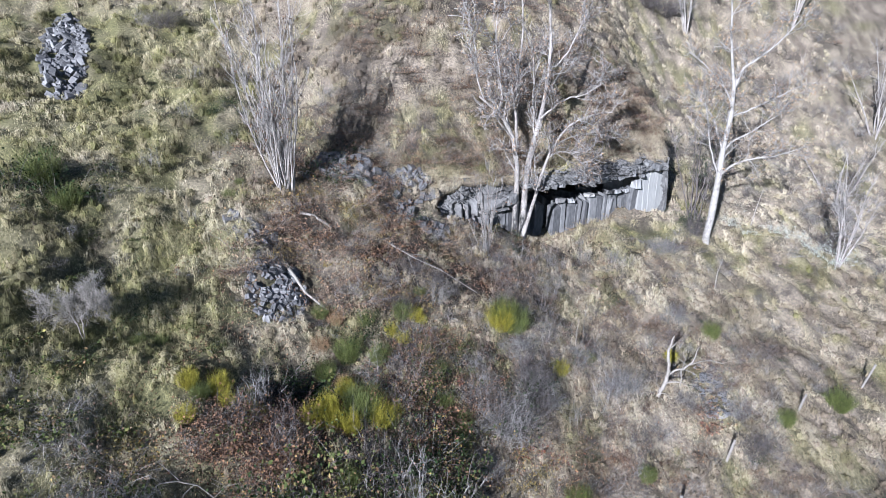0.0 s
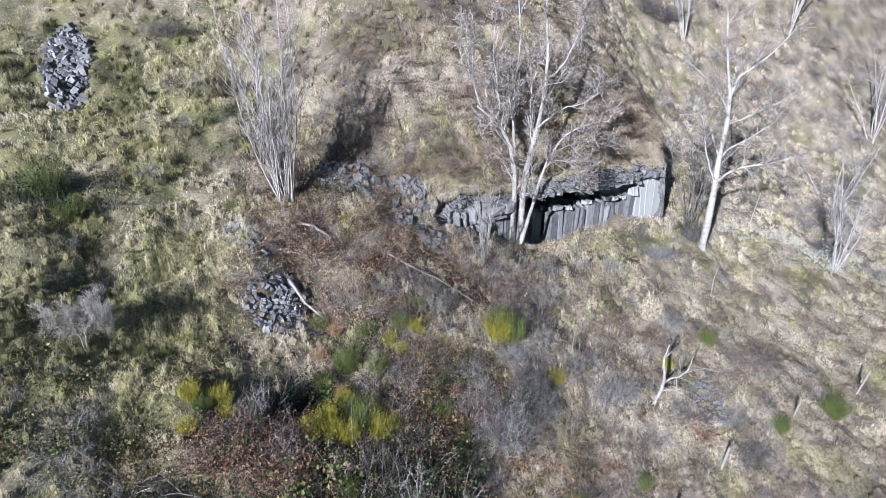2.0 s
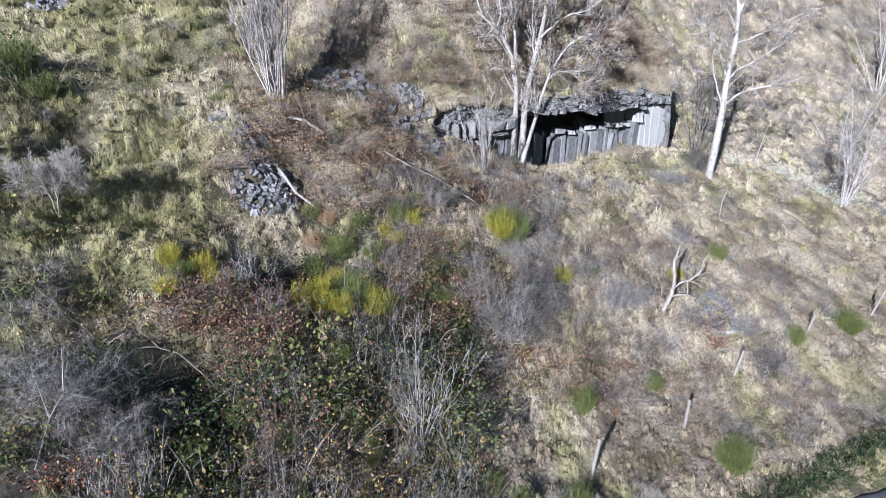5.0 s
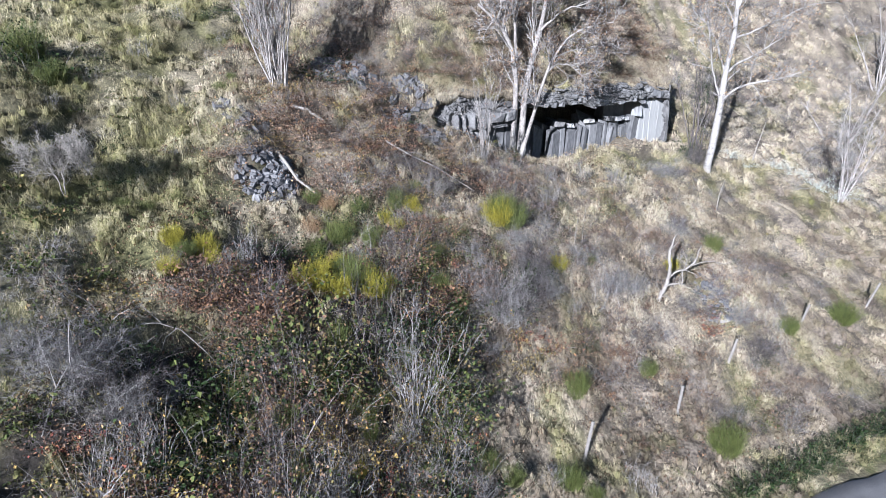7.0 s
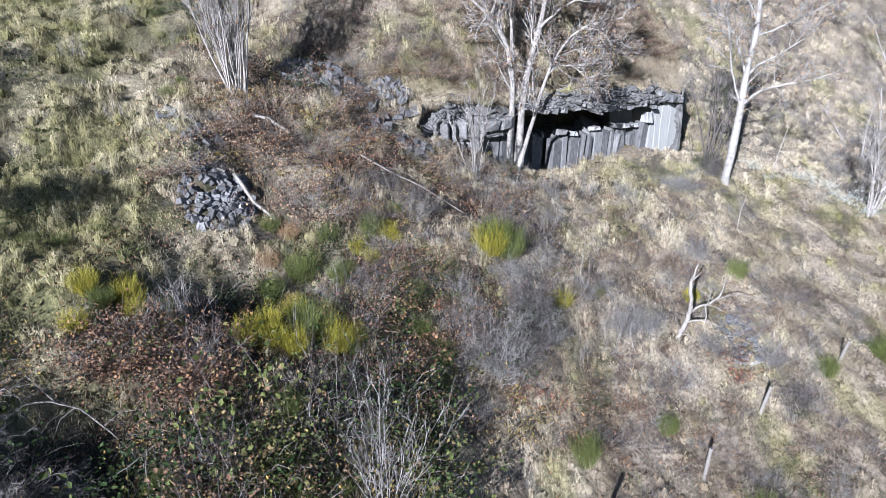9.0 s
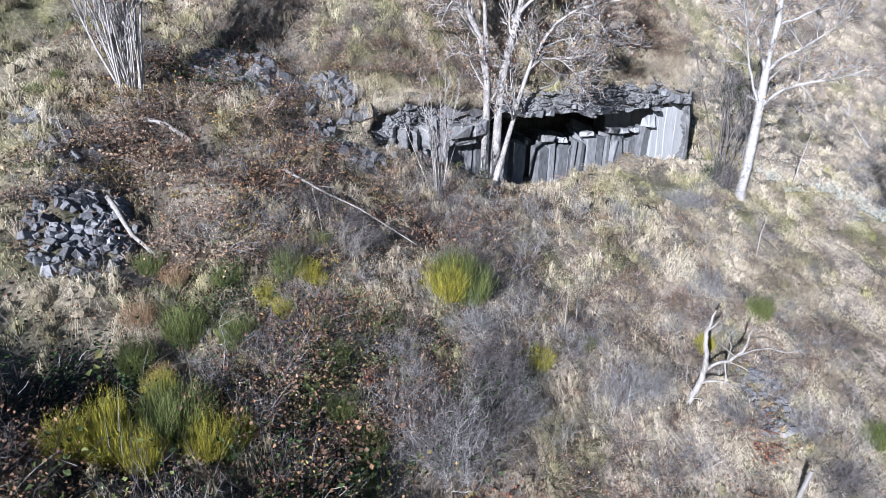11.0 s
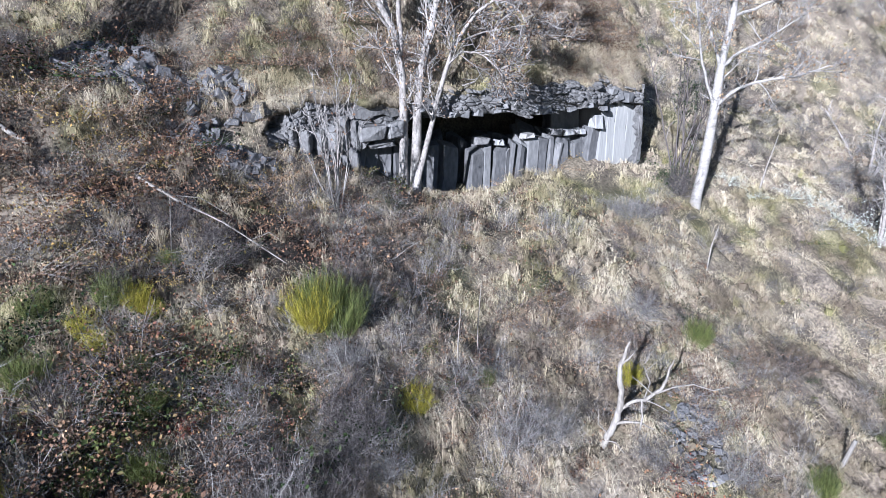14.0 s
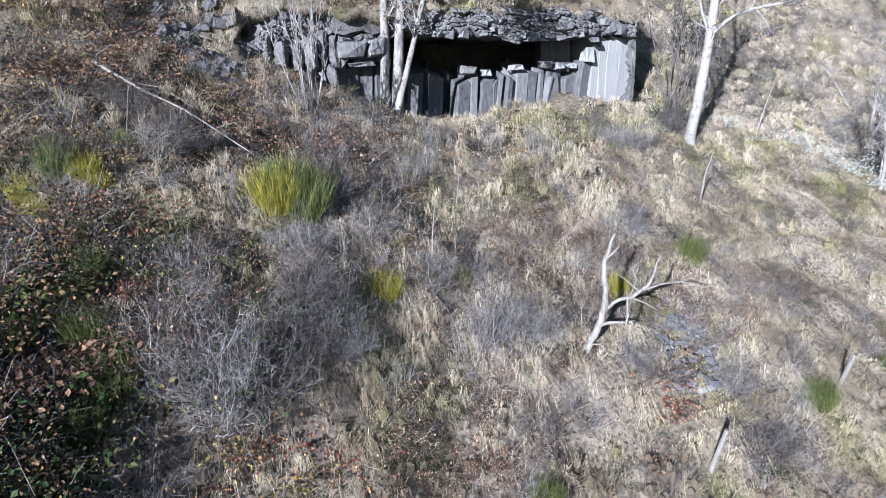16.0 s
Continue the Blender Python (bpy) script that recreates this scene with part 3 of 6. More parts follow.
rc, axc, bzc, edgec = cells(W, FZ, 0.26, 0.75, 6.0, 0.3)
blocky = (0.16 + 0.16 * smooth(0.3, -0.3, W)) * (r1 - 0.5) + 0.09 * ax_ * (r1 - 0.4) + 0.10 * bz_ * (0.7 - r1) + 0.035 * (r2 - 0.5) - 0.10 * (1 - smooth(0.02, 0.22, edge1)) * (0.3 + 1.2 * r1) - 0.05 * (1 - smooth(0.02, 0.3, edge2)) + 0.34 * (patchy(W, FZ * 0.8, 1.0, 95) - 0.5) + 0.16 * (patchy(W + FZ, FZ, 0.4, 96) - 0.5)
pillar = 0.20 * (rc - 0.5) - 0.14 * (1 - smooth(0.02, 0.14, edgec)) - 0.24 * np.abs(axc) + 0.02 * (r2 - 0.5)
low_left = np.maximum(k_left * smooth(-0.1, 0.25, W), k_end) * (1 - smooth(1.25, 1.45, FZ + 0.15 * np.sin(W * 3)))
out = blocky * (1 - low_left) + pillar * low_left
back = 0.12 * k_left + 0.1 * (V - 0.3) * (1 - k_end) + 0.10 * mid
hang = np.where((W > 2.5) & (W < 9.1), 0.10 * np.sin(V * 3.1), 0.0)
FS = np.where(W < 9.22, back - 0.12 - out - hang - 0.34 * smooth(-0.2, -0.8, W), turned - 0.12)
FU = FU + np.where(W < 9.22, 0.0, out * 0.8)
fade = smooth(-1.4, -2.6, W)
FS = FS + 0.35 * fade + 0.75 * smooth(0.42, 0.6, 0.55 * patchy(W, FZ * 1.2, 0.75, 83) + 0.45 * patchy(W, FZ, 0.35, 84)) * smooth(0.1, -0.5, W)
fx_, fy_ = to_xy(FU, FS)
h = Heap()
na, nb = W.shape
jj = (np.arange(na - 1)[:, None] * nb + np.arange(nb - 1)[None, :]).ravel()
h.add(np.stack([fx_, fy_, FZ], -1).reshape(-1, 3), [np.stack([jj, jj + nb, jj + nb + 1, jj + 1], 1)])
rock_part("rock_face", h, M_rock, "cracked and blocky dark grey basalt face")

# loose-jointed blocks that stand proud along the lip
for u0, n_, lo, hi in ((2.6, 18, 1.54, 1.7), (2.6, 5, 1.65, 1.85)):
    span = 9.1 - u0 if u0 > 1 else 2.4
    for i in range(n_):
        u = u0 + span * (i + rng.uniform(0.1, 0.9)) / n_
        z = rng.uniform(lo, hi) + 0.14 * float(smooth(7.8, 8.2, u)) - 0.1
        h = Heap()
        boulder(h, (0, 0, 0), rng.uniform(0.07, 0.16), (0, 0, 0), (rng.uniform(0.8, 1.6), 1.1, rng.uniform(0.5, 0.9)))
        ob = rock_part("rock_block", h, M_column)
        x, y = to_xy(u, -0.10 + rng.normal() * 0.04 + (0.16 if u < 2.5 else 0))
        ob.matrix_basis = pose(x, y, z, rng.normal() * 8, -4 + rng.normal() * 9, 28.7 + rng.normal() * 20)
# roof over the hollow
h = Heap()
su, sd = np.arange(1.4, 9.11, 0.2), np.array([0.1, 0.6, 1.2, 1.8, 2.5, 3.4])
SU, SD = np.meshgrid(su, sd, indexing="ij")
sx, sy = to_xy(SU, SD)
under = 1.46 + 0.06 * np.sin(SU * 3.1 + SD * 4) * np.sin(SU * 1.7) + 0.04 * rng.normal(size=SU.shape) + 0.2 * smooth(7.8, 8.2, SU)
over = under + 0.3
na, nb = SU.shape
jj = (np.arange(na - 1)[:, None] * nb + np.arange(nb - 1)[None, :]).ravel()
q = np.stack([jj, jj + nb, jj + nb + 1, jj + 1], 1)
N = na * nb
rim = np.concatenate([np.arange(na) * nb, (na - 1) * nb + np.arange(1, nb), (np.arange(na - 1)[::-1]) * nb + nb - 1, np.arange(1, nb - 1)[::-1]])
nxt = np.roll(rim, -1)
h.add(np.concatenate([np.stack([sx, sy, over], -1).reshape(-1, 3), np.stack([sx, sy, under], -1).reshape(-1, 3)]),
      [q, q[:, ::-1] + N, np.stack([rim + N, nxt + N, nxt, rim], 1)])
rock_part("roof_slab", h, M_rock, "thick dark basalt roof over the hollow")
# pale squared blocks by the tree trunks and ledge stones on the columns
for u, s, z, a, b, c, m in ((1.75, 0.12, 1.12, 0.3, 0.25, 0.16, M_rock), (2.25, 0.1, 1.15, 0.2, 0.25, 0.19, M_rock), (1.95, 0.2, 0.86, 0.28, 0.2, 0.045, M_rock),
                            (2.5, 0.2, 0.9, 0.11, 0.15, 0.08, M_rock_pale), (7.88, 0.2, 1.1, 0.13, 0.2, 0.17, M_rock_pale), (7.55, 0.42, 0.86, 0.12, 0.16, 0.07, M_rock_pale),
                            (7.2, 0.45, 0.84, 0.13, 0.15, 0.09, M_rock_pale), (6.8, 0.48, 0.86, 0.15, 0.16, 0.10, M_rock), (6.0, 0.55, 0.8, 0.13, 0.15, 0.07, M_rock), (5.2, 0.6, 0.66, 0.09, 0.15, 0.08, M_rock_pale), (4.7, 0.62, 0.74, 0.2, 0.15, 0.09, M_rock)):
    h = Heap()
    boulder(h, (0, 0, 0), 1.0, (0, 0, 0), (a * 1.1, b * 1.1, c * 1.1))
    ob = rock_part("rock_block", h, m)
    x, y = to_xy(u, s)
    ob.matrix_basis = pose(x, y, z, rng.normal() * 4, rng.normal() * 4, 28.7 + rng.normal() * 6)


# ---- rubble heaps ----
def rubble(name, x0, y0, rx_, ry_, n, size, label, lift=0.08, skew=0.0):
    heap_thing = thing(name, x0, y0, gz(x0, y0), label, "rubble", "rubble heaps")
    loose = Heap()
    for i in range(n):
        a, r = rng.uniform(0, 2 * np.pi), np.sqrt(rng.uniform())
        x, y = x0 + np.cos(a) * r * rx_ + skew * np.sin(a) * r * ry_, y0 + np.sin(a) * r * ry_
        z = gz(x, y) + lift * (1 - r) * rng.uniform(0.3, 1.0) + size * 0.3
        sz = size * rng.uniform(0.3, 1.0) ** 0.8 * 1.5
        if i < min(n, 90):
            h_ = Heap()
            boulder(h_, (0, 0, 0), sz, tuple(rng.normal(size=3) * np.array([0.6, 0.6, 3])), (1.2, 0.95, 0.75))
            ob = part("stone", h_.mesh("stone", M_rubble), heap_thing)
            ob.matrix_parent_inverse = Matrix.Translation((-x0, -y0, -gz(x0, y0)))
            ob.location = (x, y, z)
        else:
            boulder(loose, (x, y, z), sz, tuple(rng.normal(size=3) * np.array([0.6, 0.6, 3])), (1.2, 0.95, 0.75))
    if loose.n:
        ob = part("loose_rubble", loose.mesh("loose_rubble", M_rubble), heap_thing)
        ob.matrix_parent_inverse = Matrix.Translation((-x0, -y0, -gz(x0, y0)))
        tagged(ob, kind="stuff")


rubble("rubble_heap", -3.85, 12.35, 0.68, 0.85, 250, 0.062, "heap of broken grey basalt stones in the grass", skew=-0.12)
rubble("rubble_heap", -4.4, 13.2, 0.6, 0.5, 36, 0.06, "loose grey stones strewn in withered brambles", 0.03)
rubble("rubble_heap", -12.1, 18.95, 0.72, 2.0, 260, 0.10, "long heap of dark stones on the green slope", skew=-0.42)
rubble("rubble_heap", -1.3, 16.0, 0.8, 0.5, 36, 0.09, "scattered dark rocks below the bank", 0.1)
rubble("rubble_heap", -4.6, 13.5, 0.7, 0.35, 40, 0.09, "half-buried dark stones among withered brambles", 0.05)
rubble("rubble_heap", 7.3, 13.8, 0.5, 0.85, 120, 0.055, "low patch of dark stones beside the dead snag", 0.03, 0.1)


def outcrop(u0, s0, n, wide, label):
    """Low ledge of broken columns half buried in the slope."""
    x0, y0 = to_xy(u0, s0)
    t = thing("rock_ledge", x0, y0, gz(x0, y0), label, "rock", "rock ledges")
    for i in range(n):
        u, s = u0 + wide * ((i + 0.5) / n - 0.5) + rng.normal() * 0.05, s0 + rng.normal() * 0.22
        x, y = to_xy(u, s)
        tall = rng.uniform(-0.04, 0.15)
        h_ = slab(rng.uniform(0.10, 0.22), rng.uniform(0.12, 0.24), tall + 0.35)
        ob = part("rock_block", h_.mesh("rock_block", M_rock), t)
        ob.matrix_parent_inverse = Matrix.Translation((-x0, -y0, -gz(x0, y0)))
        ob.matrix_basis = pose(x, y, gz(x, y) - 0.42, rng.normal() * 9 + 6, rng.normal() * 9, 28.7 + rng.normal() * 22)


rubble("rock_ledge", *to_xy(-1.2, 0.5), 0.8, 0.3, 80, 0.085, "broken grey basalt ledge above withered brambles", 0.2, 0.5)
rubble("rock_ledge", *to_xy(-2.3, 0.7), 0.7, 0.3, 40, 0.075, "low dark basalt ledge half buried in scrub", 0.12, 0.5)
outcrop(-4.2, 1.3, 9, 1.4, "dark rocks breaking through the bank")
rubble("rubble_heap", -2.9, 16.5, 1.0, 0.6, 80, 0.12, "broken dark basalt rocks below the thin stems", 0.1)
rubble("rubble_heap", -0.4, 15.9, 0.6, 0.4, 36, 0.1, "dark angular rocks among withered brambles", 0.08)
outcrop(0.3, -0.15, 8, 0.9, "grey basalt columns breaking out of the slope")


# ---- trees ----
rng = np.random.default_rng(12)
def tree(name, x, y, z, stems, label, material, levels, leaf=None, leaf_n=0, leaf_size=0.05, group="", twig_material=None, thin=0.0055, foot=1.0):
    """stems: (way, length, radius, bend, lift). levels: (per, from, to, spread, length, share, points, lift) for each order of branches."""
    top = thing(name, x, y, z, label, "tree", group)
    branches, fine = Heap(), Heap()
    tips = []
    for way, length, radius, bend, lift in stems:
        h_ = Heap()
        line = wander([(way[0] * 0.12 * foot, way[1] * 0.12 * foot, -0.25)], [way], length, 12, bend, lift)
        rad = radius * (1 - np.linspace(0, 1, 12)[None] * 0.88) ** 0.9
        rad[0, 0] *= 1.25
        tubes(h_, line, rad, 9)
        part("stem", h_.mesh("stem", material, flat=False), top)
        lines, rads = line, rad
        for order, (per, lo, hi, spread, ln, share, k, up) in enumerate(levels):
            p, d, r, f = sprout(lines, rads, per, lo, hi, spread, 0.7, up)
            length_ = length * ln * (1.15 - 0.75 * f) * rng.uniform(0.6, 1.2, len(p)) if order == 0 else ln * rng.uniform(0.5, 1.3, len(p))
            lines = wander(p, d, length_, k, 0.16, up * 0.3)
            base = np.clip(r * share, thin * (2.4 if order == 0 else 1.5), 0.06)
            rads = np.maximum(base[:, None] * (1 - np.linspace(0, 1, k)[None] * 0.8), thin * (1.0 if order else 1.6))
            tubes(branches if order == 0 else fine, lines, rads, 5 if order == 0 else 3)
            if order:
                tips.append(lines[:, -1])
                tips.append(lines[:, k // 2])
    crown = tagged(part("crown", branches.mesh("crown", material, flat=False), top), kind="stuff")
    tagged(part("twig_tangle", fine.mesh("twig_tangle", twig_material or material), crown), kind="stuff")
    if leaf and leaf_n:
        t = np.concatenate(tips)
        c = t[rng.integers(0, len(t), leaf_n)] + rng.normal(size=(leaf_n, 3)) * 0.05
        lf = Heap()
        leaves(lf, c, leaf_size * rng.uniform(0.6, 1.3, leaf_n), 0.2)
        tagged(part("foliage", lf.mesh("foliage", leaf), crown, "last withered leaves"), kind="stuff")
    return top


def bent(pts, k=12, wobble=0.012):
    """A smooth line of k points through a few knots, a little crooked."""
    pts = np.array(pts, float)
    f = np.linspace(0, len(pts) - 1, k)
    out = np.stack([np.interp(f, np.arange(len(pts)), pts[:, c]) for c in range(3)], 1)
    out[1:-1] = 0.25 * out[:-2] + 0.5 * out[1:-1] + 0.25 * out[2:]
    out[1:-1] += rng.normal(size=(k - 2, 3)) * wobble
    return out


def limbed_tree(name, x, y, z, limbs, label, material, levels, leaf=None, leaf_n=0, leaf_size=0.05, twig_material=None, thin=0.005, group="", lift=0.1):
    """limbs: (part name, knots as (x, y, z) in metres from the foot, radius at start and end). levels: (per limb, from, to, spread, length, points) for each order of twigs."""
    top = thing(name, x, y, z, label, "tree", group)
    lines, rads = [], []
    for kind, pts, r0, r1 in limbs:
        line = bent(pts)
        rad = np.linspace(r0, r1, 12) * rng.uniform(0.94, 1.06, 12)
        if kind == "stem":
            rad[0] *= 1.25
        h_ = Heap()
        tubes(h_, line[None], rad[None], 9 if r0 > 0.04 else 6)
        part(kind, h_.mesh(kind, material, flat=False), top)
        lines.append(line)
        rads.append(rad)
    lines, rads = np.array(lines), np.array(rads)
    branches, fine, tips = Heap(), Heap(), []
    for order, (per, lo, hi, spread, ln, k) in enumerate(levels):
        p, d, r, f = sprout(lines, rads, per, lo, hi, spread, 0.8, lift)
        length = ln * rng.uniform(0.4, 1.3, len(p)) * (1.2 - 0.5 * f)
        lines = wander(p, d, length, k, 0.17, lift * 0.3)
        base = np.clip(r * 0.5, thin * (2.0 if order == 0 else 1.2), 0.03)
        rads = np.maximum(base[:, None] * (1 - np.linspace(0, 1, k)[None] * 0.8), thin * (1.4 if order == 0 else 1.0))
        tubes(branches if order == 0 else fine, lines, rads, 5 if order == 0 else 3)
        tips += [lines[:, -1], lines[:, k // 2]] if order else [lines[:, -1]]
    crown = tagged(part("crown", branches.mesh("crown", material, flat=False), top), kind="stuff")
    if fine.n:
        tagged(part("twig_tangle", fine.mesh("twig_tangle", twig_material or material), crown), kind="stuff")
    if leaf_n:
        t = np.concatenate(tips)
        c = t[rng.integers(0, len(t), leaf_n)] + rng.normal(size=(leaf_n, 3)) * 0.05
        lf = Heap()
        leaves(lf, c, leaf_size * rng.uniform(0.6, 1.3, leaf_n), 0.2)
        tagged(part("foliage", lf.mesh("foliage", leaf), crown, "last withered leaves"), kind="stuff")
    return top


limbed_tree("multi_stemmed_tree", 2.45, 18.05, -0.1, [
    ("stem", [(-0.15, 0, -0.2), (-0.13, 0, 1.3), (-0.1, 0.0, 2.2), (-0.2, -0.05, 3.0), (-0.5, -0.1, 3.7), (-0.8, -0.15, 4.1), (-1.35, -0.3, 4.5)], 0.1, 0.04),
    ("stem", [(0.1, 0.05, -0.2), (0.13, 0.1, 1.6), (0.25, 0.15, 2.4), (0.43, 0.2, 3.3), (0.65, 0.25, 4.0), (0.8, 0.3, 5.1), (0.86, 0.3, 6.2), (0.7, 0.35, 8.0)], 0.11, 0.035),
    ("stem", [(0.06, -0.06, -0.2), (0.3, -0.08, 0.75), (0.5, -0.1, 1.5), (0.72, -0.1, 2.4), (0.95, -0.1, 3.0), (1.35, -0.1, 3.55), (1.85, -0.15, 3.9), (2.7, -0.2, 4.0)], 0.068, 0.018),
    ("branch", [(-0.16, 0, 2.75), (-0.18, 0.1, 3.6), (-0.24, 0.2, 4.3), (-0.15, 0.3, 5.0), (0.0, 0.4, 6.3), (-0.1, 0.5, 7.6)], 0.06, 0.018),
    ("branch", [(-0.75, -0.12, 4.1), (-0.62, -0.1, 4.5), (-0.75, 0.0, 5.2), (-0.9, 0.1, 6.2), (-0.8, 0.2, 7.0)], 0.035, 0.012),
    ("branch", [(-1.2, -0.25, 4.4), (-1.45, -0.2, 5.0), (-1.5, -0.1, 5.9), (-1.6, 0.0, 6.6)], 0.03, 0.01),
    ("branch", [(-0.25, 0.0, 3.1), (-0.5, 0.3, 3.9), (-0.75, 0.6, 4.9), (-0.8, 0.9, 6.2)], 0.04, 0.012),
    ("branch", [(0.62, 0.2, 3.8), (0.86, 0.1, 4.06), (1.28, 0.0, 4.4), (1.95, -0.1, 4.55), (2.6, -0.2, 5.0)], 0.04, 0.012),
    ("branch", [(0.85, 0.3, 5.3), (1.2, 0.2, 5.5), (1.5, 0.2, 6.1), (1.9, 0.1, 6.9), (2.0, 0.1, 7.6)], 0.035, 0.012),
    ("branch", [(0.7, 0.25, 4.3), (1.0, 0.6, 4.8), (1.35, 1.0, 5.3), (1.9, 1.4, 5.9)], 0.035, 0.012),
    ("branch", [(0.76, -0.1, 2.5), (1.1, -0.2, 2.85), (1.55, -0.3, 2.75), (1.95, -0.35, 2.4)], 0.022, 0.008),
    ("branch", [(1.0, -0.1, 3.0), (1.5, 0.2, 3.2), (2.1, 0.4, 3.3), (2.8, 0.5, 3.2)], 0.024, 0.008),
    ("branch", [(0.5, 0.2, 3.4), (0.35, 0.5, 4.2), (0.45, 0.9, 5.2), (0.35, 1.2, 6.2)], 0.04, 0.012)],
    "bare pale-barked tree with three leaning stems by the rock", M_bark_pale,
    [(12, 0.25, 1.0, 0.5, 1.0, 7), (8, 0.2, 1.0, 0.55, 0.5, 5), (4, 0.2, 1.0, 0.6, 0.25, 4)], M_leaf_tan, 8500, 0.055, twig_material=M_twig, thin=0.0066)
limbed_tree("birch_tree", 9.52, 20.1, -0.95, [
    ("stem", [(-0.03, 0, -0.3), (0.03, 0, 0.63), (0.15, 0, 1.67), (0.17, 0.03, 2.7), (0.19, 0.05, 3.4), (0.29, 0.07, 4.0), (0.34, 0.1, 4.75), (0.3, 0.1, 5.5)], 0.135, 0.07),
    ("stem", [(0.3, 0.1, 5.5), (0.12, 0.12, 6.4), (-0.03, 0.15, 7.3), (-0.1, 0.18, 8.2), (-0.2, 0.2, 9.3)], 0.05, 0.016),
    ("branch", [(0.3, 0.1, 5.4), (0.5, 0.1, 6.1), (0.88, 0.1, 6.3), (1.6, 0.1, 6.9), (2.3, 0.1, 7.7)], 0.06, 0.014),
    ("branch", [(0.2, 0, 2.5), (0.55, -0.05, 2.85), (1.1, -0.1, 3.08), (1.95, -0.2, 3.18), (2.5, -0.3, 3.4)], 0.05, 0.014),
    ("branch", [(0.22, 0.03, 3.4), (0.53, 0.1, 3.67), (1.05, 0.2, 3.9), (1.75, 0.3, 4.33), (2.2, 0.4, 4.6)], 0.045, 0.012),
    ("branch", [(0.36, 0.08, 4.5), (0.95, 0.1, 4.72), (1.65, 0.15, 5.03), (2.2, 0.2, 5.3), (2.7, 0.2, 5.55)], 0.04, 0.011),
    ("branch", [(0.17, 0.03, 3.3), (-0.1, 0.0, 3.96), (-0.3, 0.0, 4.44), (-0.58, 0.0, 4.8), (-0.8, 0.0, 5.1)], 0.045, 0.012),
    ("branch", [(0.13, 0, 2.4), (-0.22, -0.05, 3.2), (-0.4, -0.1, 3.8), (-0.55, -0.1, 4.6), (-0.85, -0.1, 5.4)], 0.04, 0.012),
    ("branch", [(0.3, 0.1, 4.9), (0.06, 0.1, 5.37), (-0.23, 0.15, 5.65), (-0.68, 0.2, 6.2), (-1.3, 0.2, 6.6)], 0.035, 0.01),
    ("branch", [(0.25, 0.1, 4.2), (0.5, 0.6, 4.9), (0.9, 1.1, 5.5), (1.3, 1.5, 6.3)], 0.035, 0.01)],
    "white-barked birch with bare branches and few rust leaves", M_bark_white,
    [(12, 0.25, 1.0, 0.5, 0.85, 6), (7, 0.2, 1.0, 0.5, 0.45, 5), (3, 0.3, 1.0, 0.6, 0.22, 4)], M_leaf_rust, 2800, 0.055, twig_material=M_twig, thin=0.0056)
limbs = [("stem", [(0.0, 0, -0.2), (-0.25, 0, 0.68), (-0.43, 0.05, 1.57), (-0.46, 0.1, 2.3), (-0.53, 0.2, 3.65), (-0.6, 0.3, 4.9)], 0.026, 0.010),
         ("stem", [(0.02, 0.05, -0.2), (-0.04, 0.1, 1.0), (0.02, 0.15, 2.4), (0.1, 0.2, 4.0), (0.15, 0.2, 5.6)], 0.027, 0.010),
         ("stem", [(0.07, 0, -0.2), (0.15, 0.1, 1.4), (0.29, 0.2, 2.8), (0.34, 0.3, 4.2), (0.28, 0.3, 5.6)], 0.024, 0.009),
         ("stem", [(0.11, 0.02, -0.2), (0.26, 0.1, 1.4), (0.41, 0.15, 2.4), (0.39, 0.2, 3.6), (0.34, 0.3, 5.2)], 0.024, 0.009),
         ("stem", [(-0.08, -0.05, -0.2), (-0.54, -0.1, 0.83), (-0.93, -0.1, 2.0), (-1.09, -0.1, 3.1), (-1.25, 0.0, 3.8), (-1.4, 0.0, 4.8)], 0.024, 0.009),
         ("stem", [(-0.02, 0.08, -0.2), (-0.36, 0.15, 1.13), (-0.52, 0.3, 2.14), (-0.6, 0.4, 3.25), (-0.66, 0.5, 4.6)], 0.024, 0.009)]
for i in range(17):
    a, w = rng.uniform(0, 2 * np.pi), rng.uniform(0.05, 0.24)
    way = np.array([np.cos(a) * w - 0.05, np.sin(a) * w * 0.6, 1])
    high = rng.uniform(2.4, 5.2)
    f = np.linspace(0, 1, 5)[:, None]
    foot_ = np.array([rng.normal() * 0.12, rng.normal() * 0.1, -0.2])
    limbs.append(("stem", foot_ + way * f * high + np.array([-0.1, 0, 0]) * f * f, rng.uniform(0.012, 0.02), 0.006))
limbed_tree("coppiced_tree", -4.1, 14.85, gz(-4.1, 14.85), limbs, "cluster of thin bare grey stems on the slope", M_bark_pale,
            [(12, 0.2, 1.0, 0.34, 0.75, 5), (6, 0.2, 1.0, 0.45, 0.36, 4)], M_leaf_brown, 900, 0.05, twig_material=M_twig, thin=0.0046, lift=0.3)
limbs = []
for i in range(8):
    way = np.array([rng.normal() * 0.2 - 0.05, rng.normal() * 0.15, 1])
    f = np.linspace(0, 1, 5)[:, None]
    limbs.append(("stem", np.array([rng.normal() * 0.1, rng.normal() * 0.1, -0.2]) + way * f * rng.uniform(2.2, 4.0), rng.uniform(0.016, 0.03), 0.008))
limbed_tree("bare_shrub", 9.3, 21.1, gz(9.3, 21.1), limbs, "tall dark bare shrub standing beside the birch", M_twig_dark,
            [(7, 0.3, 1.0, 0.4, 0.55, 5), (4, 0.2, 1.0, 0.5, 0.3, 4)], M_leaf_dark_shade, 500, 0.06, thin=0.0055)
